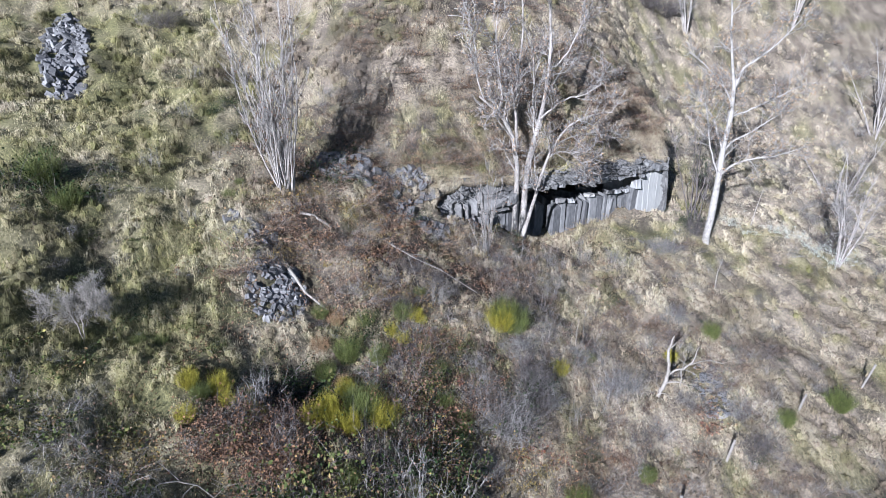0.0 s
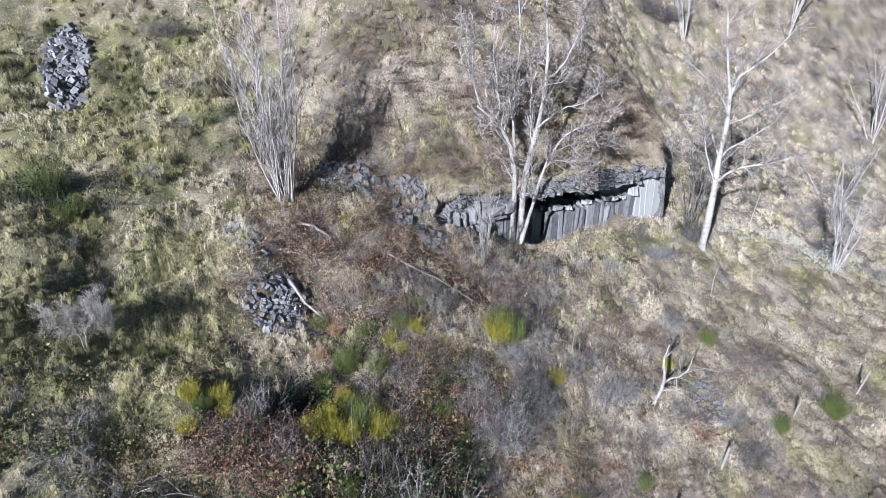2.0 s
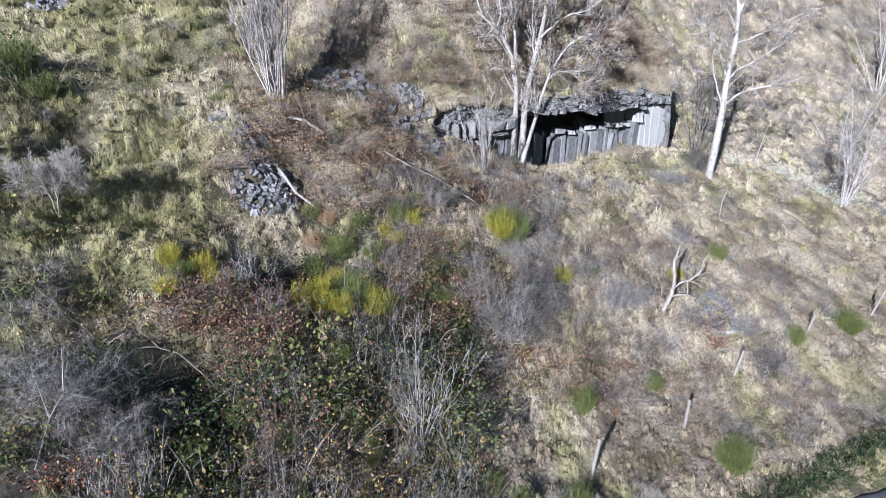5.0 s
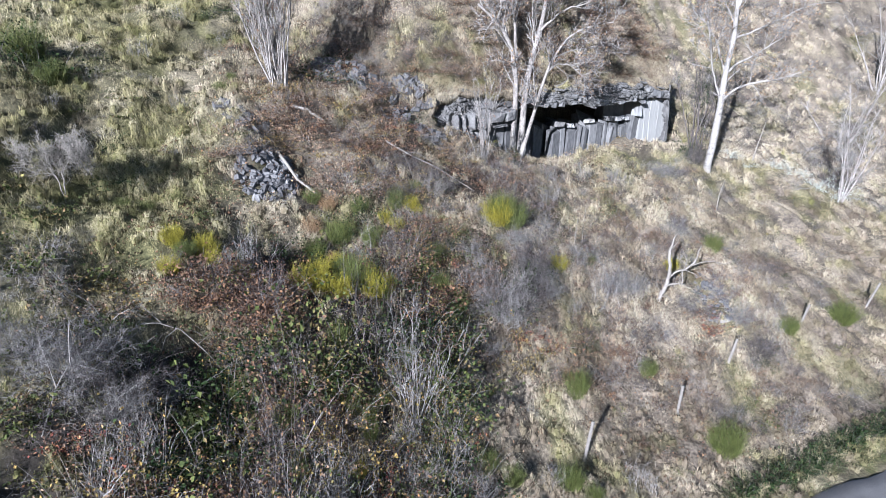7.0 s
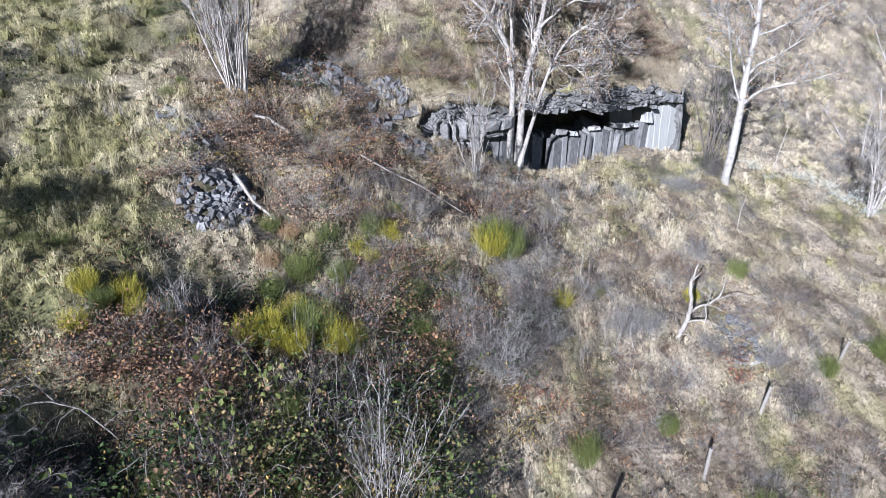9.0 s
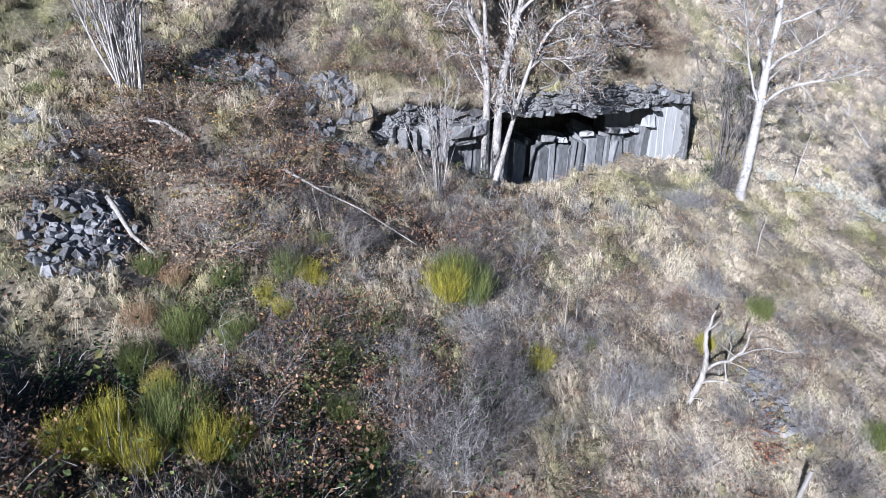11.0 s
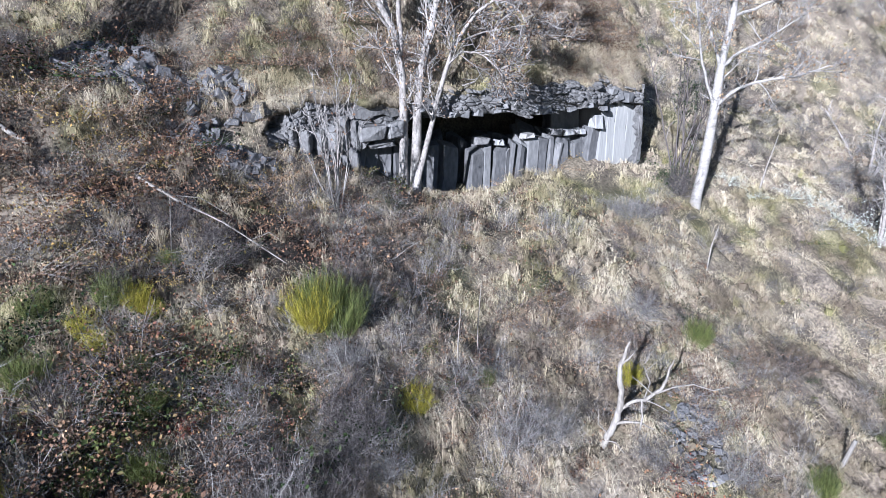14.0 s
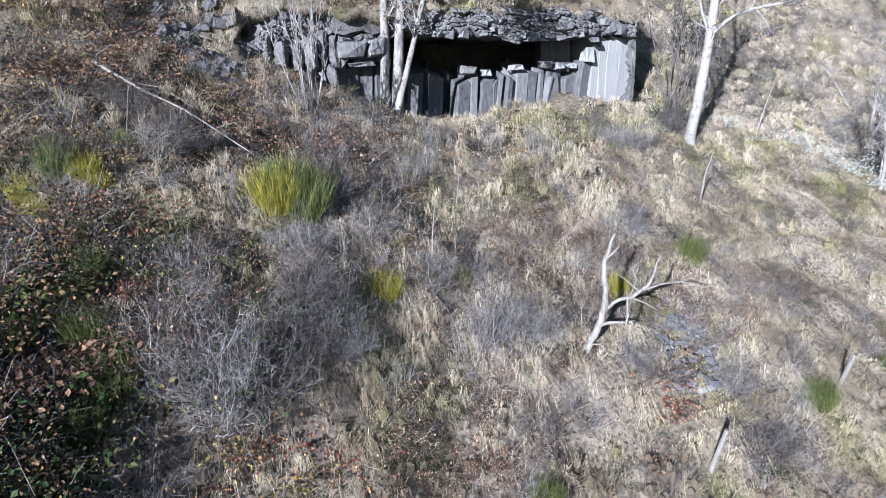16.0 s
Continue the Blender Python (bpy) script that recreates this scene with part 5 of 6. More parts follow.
def plant(kind, x, y, size=1.0, tall=1.0, sink=0.0, z=None):
    name, _, label, category = KINDS[kind]
    parts_ = MESHES[kind][int(rng.integers(0, len(MESHES[kind])))]
    zz = (gz(x, y) if z is None else z) - sink
    t = thing(name, x, y, zz, label, category, kind + " plants")
    t.rotation_euler = (rng.normal() * 0.08, rng.normal() * 0.08, rng.uniform(0, 6.28))
    t.scale = (size, size, size * tall)
    for n_, me in parts_:
        tagged(part(n_, me, t), kind="stuff")
    placed.append((x, y, 0.33 * size if kind in ("broom", "yellow", "red", "white", "pale") else 0.15 * size))
    return t


# single plants that stand out
for kind, x, y, size, tall in (
        ("twig", 1.55, 10.75, 0.95, 1.5), ("dark", 1.85, 10.95, 0.9, 1.5), ("dark", 1.3, 11.0, 0.8, 1.4), ("dark", 1.6, 10.95, 0.9, 1.4), ("dark", 1.4, 10.8, 0.7, 1.4),
        ("shade", 1.6, 11.0, 0.75, 1.3), ("shade", 1.5, 11.2, 0.7, 1.2), ("dark", 2.1, 11.4, 0.7, 0.8), ("twig", 4.3, 12.8, 0.9, 1.0), ("twig", 4.9, 13.0, 0.7, 0.9),
        ("stalks", 4.2, 12.6, 1.1, 1.0), ("white", -4.5, 6.2, 0.9, 1.0), ("twig", -5.0, 6.5, 1.0, 0.8), ("twig", -5.6, 6.6, 1.0, 0.8), ("dark", -4.3, 6.9, 0.9, 0.8),
        ("bramble", -2.4, 8.4, 1.1, 1.2), ("bramble", -3.3, 7.0, 1.2, 1.2),
        ("white", -0.15, 7.4, 0.7, 0.9), ("twig", 7.6, 18.9, 0.9, 0.9), ("twig", 7.0, 18.7, 0.8, 0.7), ("dark", 8.2, 19.2, 0.7, 0.8), ("white", -1.1, 14.3, 0.8, 0.5),
        ("white", 0.2, 13.6, 0.7, 0.6), ("white", -2.6, 10.2, 0.5, 0.8), ("pale", 11.0, 21.6, 0.7, 0.8), ("pale", 11.7, 21.8, 0.6, 0.7),
        ("pale", 13.2, 22.4, 0.8, 0.8), ("pale", 14.6, 21.9, 0.9, 1.0), ("pale", 15.2, 21.6, 0.9, 0.9), ("pale", 14.1, 22.6, 0.8, 0.9),
        ("pale", 15.9, 22.3, 0.9, 1.0), ("pale", -1.5, 16.95, 0.35, 0.7), ("pale", -1.1, 17.0, 0.3, 0.7), ("pale", -3.2, 16.2, 0.4, 1.2),
        ("dark", 9.1, 20.3, 0.9, 1.3), ("dark", 15.6, 22.6, 1.3, 1.3), ("moss", 2.0, 17.6, 0.9, 0.9), ("moss", 2.9, 17.5, 0.9, 0.8), ("moss", 1.5, 17.5, 0.8, 0.8),
        ("moss", 3.3, 17.7, 0.7, 0.8), ("stalks", 3.2, 16.8, 0.9, 0.9), ("stalks", 3.5, 16.5, 0.8, 0.9), ("rust", 0.9, 18.9, 0.8, 1.0), ("rust", 1.3, 18.7, 0.7, 1.0),
        ("dark", 0.1, 18.6, 0.7, 0.7), ("dark", -9.8, 21.3, 1.3, 0.9), ("white", -10.6, 21.2, 1.0, 0.8), ("dark", 10.7, 33.4, 1.8, 1.0),
        ("dark", 11.8, 33.6, 1.8, 1.0), ("yellow", 1.48, 13.0, 0.8, 1.0), ("broom", 1.8, 13.1, 0.9, 0.95), ("broom", 1.55, 13.2, 0.8, 1.0), 
        ("red", -1.2, 15.3, 0.7, 0.8), ("red", -0.9, 15.4, 0.5, 0.8),
        ("red", 7.0, 12.9, 0.8, 0.7), ("red", 6.8, 13.3, 0.6, 0.7)):
    plant(kind, x, y, size, tall)

for kind, x, y, size in (
        ("yellow", -0.63, 12.46, 0.4), ("yellow", -1.17, 12.10, 0.4), ("broom", -0.29, 11.70, 0.35), ("broom", -0.10, 11.25, 0.35), ("broom", 0.34, 10.23, 0.55),
        ("broom", -0.47, 10.64, 0.5), ("yellow", 2.90, 12.57, 0.55), ("moss", 3.23, 13.04, 0.5), ("moss", 2.68, 12.60, 0.5), ("broom", -1.37, 11.35, 0.55),
        ("yellow", -0.86, 11.96, 0.4), ("yellow", -0.48, 12.45, 0.35), ("broom", -0.93, 12.40, 0.5), ("broom", -1.75, 12.20, 0.45), ("broom", -2.51, 10.89, 0.5),
        ("broom", -2.09, 11.41, 0.6), ("broom", -2.82, 12.11, 0.45), ("broom", -0.06, 11.38, 0.45), ("yellow", -1.99, 10.43, 0.45), ("rustbroom", -2.71, 11.42, 0.5),
        ("rustbroom", -2.08, 10.70, 0.35), ("rustbroom", -2.46, 12.13, 0.5), ("red", 0.01, 12.13, 0.6), ("red", 0.23, 11.33, 0.5), ("red", -1.16, 11.74, 0.5),
        ("red", -1.51, 10.46, 0.5), ("red", -0.11, 12.32, 0.55), ("red", 0.26, 11.35, 0.6), ("red", 0.39, 11.37, 0.5), ("red", 2.39, 10.69, 0.5),
        ("red", 2.58, 10.94, 0.35), ("red", 1.29, 11.70, 0.45), ("red", 1.53, 10.26, 0.5), ("red", -3.07, 8.14, 0.35), ("red", -2.41, 6.98, 0.4),
        ("red", -4.60, 6.23, 0.45), ("red", -4.80, 5.81, 0.4), ("red", 1.82, 10.73, 0.5), ("red", 2.57, 10.82, 0.45), ("dark", 2.04, 11.99, 0.8),
        ("dark", 2.19, 11.88, 0.8), ("white", 2.43, 11.99, 0.5), ("moss", 0.80, 11.52, 0.5), ("white", 1.69, 12.38, 0.4), ("white", 0.84, 12.99, 0.45),
        ("white", -0.10, 13.13, 0.6), ("dark", -0.36, 13.76, 0.7), ("dark", -0.78, 13.88, 0.7), ("broom", -3.52, 6.91, 0.45), ("broom", -2.84, 7.06, 0.4),
        ("broom", -1.87, 7.54, 0.5), ("rustbroom", -2.45, 7.14, 0.35), 
        
        ("broom", 7.87, 15.40, 0.55), ("broom", 3.88, 13.53, 0.35), ("dark", 7.04, 15.78, 0.5),
        ("twig", 6.75, 15.56, 0.7), ("broom", 3.03, 10.16, 0.6), ("broom", 6.29, 9.96, 0.8), ("broom", 11.42, 14.48, 0.8), ("broom", 9.34, 13.48, 0.6),
        ("moss", 7.45, 11.11, 0.9), ("moss", 7.40, 11.61, 0.7), ("moss", 6.63, 10.47, 0.8)):
    plant(kind, x, y, size * 1.05, rng.uniform(0.9, 1.2))

# masses of scrub that nobody could count, one object a kind and a stretch of ground
KEEP_OFF = [(-2.0, 9.15, 0.65), (-1.2, 9.5, 0.55), (-4.3, 9.4, 0.5), (-3.85, 12.35, 0.45), (-3.3, 14.5, 0.35), (-2.9, 14.45, 0.35), (-3.2, 12.8, 0.4), (-0.7, 14.45, 0.4), (-0.1, 14.35, 0.4), (0.5, 14.25, 0.4), (1.0, 14.15, 0.3), (-1.0, 14.0, 0.3),
            (5.8, 13.1, 0.5), (6.2, 13.0, 0.6), (3.1, 9.2, 0.4), (5.3, 10.3, 0.4), (7.3, 12.2, 0.4), (-4.4, 7.5, 0.4), (-3.9, 7.5, 0.4), (-1.0, 16.2, 0.5)]


hole = lambda x, y: np.hypot(x + 2.95, y - 10.35) < 0.65 or np.hypot(x + 3.6, y - 7.35) < 0.6


def clear(x, y, r=0.0):
    u, s = to_us(x, y)
    if (-0.8 < u < 9.7 and -0.5 < s < 0.45) or hole(x, y) or s < -9.2 or np.hypot(x + 12.3, (y - 18.6) * 0.6) < 0.9 or np.hypot(u - 9.2, s + 0.5) < 0.5:
        return False
    return all((x - a) ** 2 + (y - b) ** 2 > (q + r) ** 2 for a, b, q in KEEP_OFF) and all((x - a) ** 2 + (y - b) ** 2 > (q + r * 0.3) ** 2 for a, b, q in placed)


def thicket(name, label, kind, n, x0, x1, y0, y1, lo, hi, tall=0.8, keep=None, along=False):
    """along: the stretch is given along the rock face and back from it, and plants may stand at its edge."""
    variants = LIGHT.get(kind) or KINDS[kind][1]
    heaps = {}
    for _ in range(n):
        x, y = rng.uniform(x0, x1), rng.uniform(y0, y1)
        size, high, turn = rng.uniform(lo, hi), (tall(x, y) if callable(tall) else tall) * rng.uniform(0.7, 1.3), rng.uniform(0, 6.28)
        if along:
            x, y = to_xy(x, y1 - (y1 - y0) * np.sqrt((y1 - y) / (y1 - y0)))
        elif not clear(x, y, 0.2 * size) or (keep and not keep(x, y)):
            continue
        c, sn = np.cos(turn) * size, np.sin(turn) * size
        m = np.array([[c, -sn, 0], [sn, c, 0], [0, 0, size * high]])
        at = np.array([x, y, gz(x, y) - 0.03])
        for n_, h_, m_ in variants[int(rng.integers(0, len(variants)))]:
            big = heaps.setdefault(m_.name, (Heap(), m_))[0]
            v = np.concatenate(h_.v)
            if "leaf" in m_.name:      # leaves keep their shape, however tall the plant
                mid = v.reshape(-1, 4, 3).mean(1).repeat(4, 0)
                big.add(mid @ m.T + (v - mid) * size + at, h_.f)
            else:
                big.add(v @ m.T + at, h_.f)
    if not heaps:
        return
    top_ = thing(name, 0, 0, 0, label, "scrub", kind="stuff")
    for n_, (h_, m_) in heaps.items():
        tagged(part("undergrowth", h_.mesh("undergrowth", m_), top_), kind="stuff")


def hilly(x, y):
    """Brambles stand in high mounds with low gaps between."""
    return 0.3 + 2.0 * smooth(0.35, 0.8, patchy(x, y, 1.1, 22))


dark_zone = lambda x, y: x < 0.8 - 0.25 * (y - 8) and x > -3.4 - 0.7 * (8 - y) and not hole(x, y)
mix_of = lambda x, y: 0.6 * patchy(x, y, 1.0, 24) + 0.4 * patchy(x, y, 0.45, 25)
thicket("bramble_thicket", "dense dark green bramble thicket", "bramble", 230, -5.8, 2.6, 5.4, 11.8, 0.5, 1.0, hilly, lambda x, y: dark_zone(x, y) and mix_of(x, y) < 0.46)
thicket("bramble_thicket", "near-black brambles in thicket hollows, coloured as their shade", "shade", 260, -5.8, 2.6, 5.4, 11.8, 0.5, 0.95, 0.55, lambda x, y: dark_zone(x, y) and patchy(x, y, 1.1, 22) < 0.5)
thicket("bramble_thicket", "withered brown bramble thicket on the slope", "brown", 170, -4.8, 2.8, 5.6, 12.6, 0.5, 1.0, hilly, lambda x, y: dark_zone(x, y) and 0.42 < mix_of(x, y) < 0.6)
thicket("twig_scrub", "dark leafless scrub standing through brambles", "dark", 200, -4.6, 2.4, 5.6, 12.4, 0.5, 1.1, hilly, lambda x, y: dark_zone(x, y) and mix_of(x, y) > 0.5 and np.hypot(x + 0.9, y - 7.5) > 1.1)
thicket("twig_scrub", "grey leafless scrub standing through brambles", "twig", 130, -4.6, 2.4, 5.6, 12.4, 0.5, 1.1, hilly, lambda x, y: dark_zone(x, y) and mix_of(x, y) > 0.52 and np.hypot(x + 0.9, y - 7.5) > 1.1)
thicket("bramble_thicket", "yellow-leaved brambles along the thicket's edge", "gold", 150, -4.8, 2.6, 5.0, 11.6, 0.4, 0.8, 1.3, lambda x, y: dark_zone(x, y))
thicket("bramble_thicket", "tan withered brambles and grass at the thicket's foot", "tan", 110, -4.6, 0.8, 5.0, 8.2, 0.45, 0.9, 1.2, lambda x, y: patchy(x, y, 0.8, 47) > 0.45)
thicket("weed_stalks", "dry stalks standing through the thicket", "stalks", 90, -4.6, 1.0, 5.2, 9.5, 0.5, 0.9, 1.1, lambda x, y: patchy(x, y, 0.8, 48) > 0.45)
thicket("herb_patch", "fresh green herbs in the bramble thicket", "moss", 70, -4.6, 0.8, 5.4, 9.5, 0.5, 0.9, 1.6, lambda x, y: patchy(x, y, 0.7, 49) > 0.5)
for x, y in ((-2.9, 7.4), (-1.6, 8.4), (-1.0, 7.6), (-2.2, 7.0), (-0.5, 8.9), (-3.4, 6.6), (-1.9, 6.5)):
    plant("broom", x, y, 0.42, 1.6)

# the shade clumps in this list are near-black in place of hollow shadows
for kind, x, y, size, tall in (
        ("yellow", -4.25, 9.5, 0.5, 1.4), ("yellow", -4.7, 9.3, 0.45, 1.2), ("yellow", -3.95, 9.2, 0.36, 1.1), ("yellow", -3.5, 9.2, 0.38, 1.0), ("broom", -4.45, 9.2, 0.45, 1.0), ("broom", -3.75, 9.6, 0.4, 1.0),
        ("yellow", -3.4, 9.25, 0.3, 1.0), ("yellow", -4.5, 8.65, 0.45, 1.0), ("yellow", -2.05, 9.45, 0.58, 1.5), ("yellow", -2.4, 9.3, 0.5, 1.4), ("yellow", -1.7, 9.4, 0.45, 1.6), ("yellow", -2.2, 9.7, 0.5, 1.7),
        ("yellow", -1.2, 9.8, 0.58, 1.5), ("yellow", -0.95, 10.05, 0.4, 1.5), ("broom", -1.0, 9.9, 0.5, 1.2), ("broom", -1.6, 9.85, 0.8, 1.2), ("broom", 0.45, 10.7, 0.6, 1.2), ("broom", 0.1, 10.9, 0.5, 1.2),
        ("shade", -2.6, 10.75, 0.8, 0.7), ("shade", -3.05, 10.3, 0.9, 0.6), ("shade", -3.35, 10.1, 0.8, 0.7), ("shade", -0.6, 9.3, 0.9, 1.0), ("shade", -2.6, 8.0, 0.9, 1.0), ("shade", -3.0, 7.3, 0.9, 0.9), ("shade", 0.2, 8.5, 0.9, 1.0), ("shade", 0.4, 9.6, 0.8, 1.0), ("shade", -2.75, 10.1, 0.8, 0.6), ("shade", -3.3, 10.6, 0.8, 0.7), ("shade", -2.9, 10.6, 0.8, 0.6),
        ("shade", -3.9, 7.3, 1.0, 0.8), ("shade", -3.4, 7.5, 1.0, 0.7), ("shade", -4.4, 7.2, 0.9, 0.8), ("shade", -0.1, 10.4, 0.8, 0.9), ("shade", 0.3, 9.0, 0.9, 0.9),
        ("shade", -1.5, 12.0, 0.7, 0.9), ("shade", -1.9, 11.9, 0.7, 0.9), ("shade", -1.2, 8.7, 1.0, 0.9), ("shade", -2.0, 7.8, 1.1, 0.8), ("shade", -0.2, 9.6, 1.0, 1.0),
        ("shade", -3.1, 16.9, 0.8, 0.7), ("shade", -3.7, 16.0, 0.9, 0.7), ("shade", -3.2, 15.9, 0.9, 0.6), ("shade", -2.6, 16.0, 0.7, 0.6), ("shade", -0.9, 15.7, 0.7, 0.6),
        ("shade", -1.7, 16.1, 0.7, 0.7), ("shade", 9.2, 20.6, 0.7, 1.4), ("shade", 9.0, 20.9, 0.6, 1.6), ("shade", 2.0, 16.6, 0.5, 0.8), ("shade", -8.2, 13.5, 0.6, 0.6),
        ("moss", -3.1, 8.0, 0.9, 1.2), ("moss", -2.9, 7.7, 0.8, 1.2), ("gold", -3.0, 8.1, 0.7, 1.2), ("gold", 1.6, 10.0, 0.7, 0.9), ("gold", 1.2, 9.9, 0.6, 0.9), ("gold", 2.2, 10.6, 0.6, 0.8),
        ("gold", -3.4, 14.9, 0.8, 0.8), ("gold", -2.6, 15.0, 0.8, 0.8), ("gold", -2.1, 14.9, 0.7, 0.7), ("gold", -1.4, 15.1, 0.8, 0.7), ("gold", -3.9, 14.6, 0.7, 0.7),
        ("broom", 4.9, 11.3, 0.45, 1.3), ("shade", -9.0, 12.5, 1.0, 1.0), ("twig", 2.2, 11.7, 0.7, 1.0), ("dark", 2.3, 11.8, 0.9, 1.1), ("shade", 2.4, 11.9, 0.6, 0.9), ("dark", 2.0, 11.65, 0.7, 0.9), ("shade", 2.2, 11.8, 0.5, 0.8), ("twig", 2.6, 11.6, 0.6, 0.9),
        ("twig", 2.0, 12.75, 0.6, 0.7), ("white", 1.8, 12.7, 0.35, 0.7), ("twig", 1.5, 12.6, 0.5, 0.7), ("dark", -0.2, 13.9, 0.8, 0.6), ("dark", 0.2, 13.7, 0.8, 0.6), ("dark", 0.0, 13.3, 0.7, 0.7), ("shade", 0.1, 13.8, 0.6, 0.5), ("shade", -0.1, 13.4, 0.5, 0.6),
        ("shade", -1.5, 12.3, 0.6, 1.0), ("shade", -0.4, 12.3, 0.5, 1.0), ("dark", -1.0, 12.6, 0.7, 0.8), ("shade", 0.4, 12.0, 0.6, 0.9), ("gold", -0.1, 12.05, 0.5, 1.1), ("gold", -0.7, 12.6, 0.4, 1.0), ("dark", -4.75, 6.6, 0.9, 0.7), ("twig", -5.2, 6.6, 0.9, 0.7), ("dark", -4.3, 6.75, 0.8, 0.7), ("twig", -4.9, 6.9, 1.0, 0.8), ("twig", -4.4, 6.4, 1.0, 0.8), ("dark", -5.1, 5.9, 0.8, 0.7), ("twig", -4.0, 7.1, 0.6, 0.8), ("gold", -3.2, 6.4, 0.7, 0.8), ("moss", -2.0, 8.2, 0.9, 1.3), ("yellow", -1.1, 7.1, 0.35, 1.2), ("broom", -1.7, 7.9, 0.45, 1.2), ("broom", -0.9, 8.1, 0.4, 1.3), ("red", -1.0, 6.95, 0.9, 1.2), ("red", -0.5, 7.1, 0.8, 1.2), ("gold", -0.9, 8.3, 0.7, 1.2), ("rust", -1.5, 7.0, 0.7, 1.2), ("broom", 2.6, 8.3, 0.6, 1.0), ("broom", 3.0, 8.2, 0.5, 0.9), ("gold", -2.4, 6.9, 0.6, 0.9), ("gold", -1.6, 7.4, 0.7, 0.9), ("gold", -1.0, 7.5, 0.6, 0.9), ("dark", 8.0, 12.5, 0.9, 1.1), ("shade", 8.1, 12.4, 0.5, 1.0), ("dark", 6.7, 13.2, 0.8, 0.6), ("twig", 6.5, 13.4, 0.8, 0.6), ("red", 6.9, 13.1, 0.7, 0.8), ("broom", -9.2, 12.9, 1.0, 1.0), ("shade", -8.7, 12.9, 0.9, 1.0), ("shade", -9.5, 12.3, 1.0, 1.0), ("broom", -8.5, 12.5, 0.8, 0.9), ("yellow", 6.42, 14.45, 0.42, 1.3)):
    plant(kind, x, y, size, tall)
for kind, x, y, size, tall in (
        ("red", -4.3, 5.4, 0.9, 1.3), ("red", -4.1, 5.5, 0.8, 1.2), ("gold", -4.2, 5.55, 0.8, 1.2), ("red", -2.4, 6.4, 0.8, 1.3), ("red", -2.2, 6.3, 0.8, 1.2), ("gold", -2.1, 6.45, 0.8, 1.2), ("red", -3.3, 5.7, 0.8, 1.2),
        ("gold", -3.2, 5.8, 0.7, 1.2), ("red", -2.35, 6.95, 0.5, 1.5), ("rustbroom", -2.45, 7.05, 0.35, 1.3), ("red", -4.7, 5.9, 0.7, 1.2), ("red", -4.6, 6.1, 0.6, 1.2), ("gold", -1.8, 7.15, 0.9, 1.3), ("gold", -1.6, 7.0, 0.8, 1.3),
        ("gold", -3.6, 5.6, 0.9, 1.2), ("gold", -1.15, 6.75, 0.9, 1.3), ("gold", -0.75, 7.6, 0.8, 1.3), ("broom", -3.5, 7.15, 0.38, 1.3), ("broom", -3.0, 7.4, 0.4, 1.2), ("broom", -1.85, 7.5, 0.4, 1.5), ("broom", -1.3, 7.75, 0.4, 1.9), ("broom", -1.05, 7.7, 0.35, 1.9),
        ("tan", -5.5, 7.9, 0.9, 0.8), ("tan", -5.1, 7.6, 0.8, 0.8), ("gold", -5.3, 8.2, 0.8, 0.7), ("gold", -4.9, 8.0, 0.7, 0.7), ("white", -0.5, 6.9, 0.8, 0.8), ("white", -0.3, 7.1, 0.7, 0.8), ("twig", -0.2, 6.8, 0.8, 0.7),
        ("red", 1.95, 10.7, 0.7, 1.0), ("red", 2.7, 10.9, 0.7, 1.0), ("gold", 1.7, 10.6, 0.7, 1.0), ("red", 6.8, 12.7, 0.7, 0.9), ("gold", 2.0, 10.2, 0.7, 0.9), ("tan", 2.4, 10.3, 0.6, 0.9), ("broom", 1.0, 8.1, 0.5, 1.2), ("broom", 1.5, 8.0, 0.45, 1.0)):
    plant(kind, x, y, size, tall)
for _ in range(22):
    x, y = rng.uniform(-4.6, 2.4), rng.uniform(5.8, 12.4)
    if dark_zone(x, y) and clear(x, y):
        plant("red", x, y, rng.uniform(0.5, 0.9), 1.3)
thicket("bramble_thicket", "reddish brown withered brambles below the yellow brooms", "brown", 70, -4.3, -2.0, 7.9, 9.5, 0.4, 0.75, 0.8)
thicket("bramble_thicket", "withered brown brambles around the rubble", "tan", 90, -5.5, 2.2, 12.2, 16.6, 0.45, 0.95, 0.6, lambda x, y: patchy(x, y, 1.0, 31) > 0.4)
thicket("fern_patch", "rust-brown withered ferns on the slope", "rust", 60, -4.8, 0.8, 13.4, 16.6, 0.4, 0.8, 0.6, lambda x, y: patchy(x, y, 0.8, 32) > 0.45)
thicket("twig_scrub", "low grey twig scrub on the middle slope", "twig", 110, -5.0, 3.6, 11.8, 16.6, 0.45, 0.9, 0.7, lambda x, y: patchy(x, y, 1.2, 33) > 0.42)
thicket("twig_scrub", "scattered grey twigs in the straw grass", "twig", 230, 1.5, 12.5, 10.0, 20.0, 0.3, 0.75, 0.75, lambda x, y: patchy(x, y, 0.8, 34) > 0.5)
thicket("dark_scrub", "scattered dark twigs in the straw grass", "dark", 150, 0.5, 12.5, 10.0, 20.0, 0.25, 0.6, 0.7, lambda x, y: patchy(x, y, 0.7, 35) > 0.52)
thicket("weed_stalks", "dry weed stalks scattered over the slope", "stalks", 130, -9.0, 11.5, 7.0, 19.4, 0.3, 0.75, 0.8)
thicket("bramble_thicket", "low withered brambles by the fence", "tan", 40, 3.0, 9.5, 11.2, 15.4, 0.35, 0.7, 0.4)
thicket("twig_scrub", "pale grey dead scrub at the slope's foot", "twig", 56, -9.5, -3.6, 4.0, 8.6, 0.5, 1.0, 0.8)
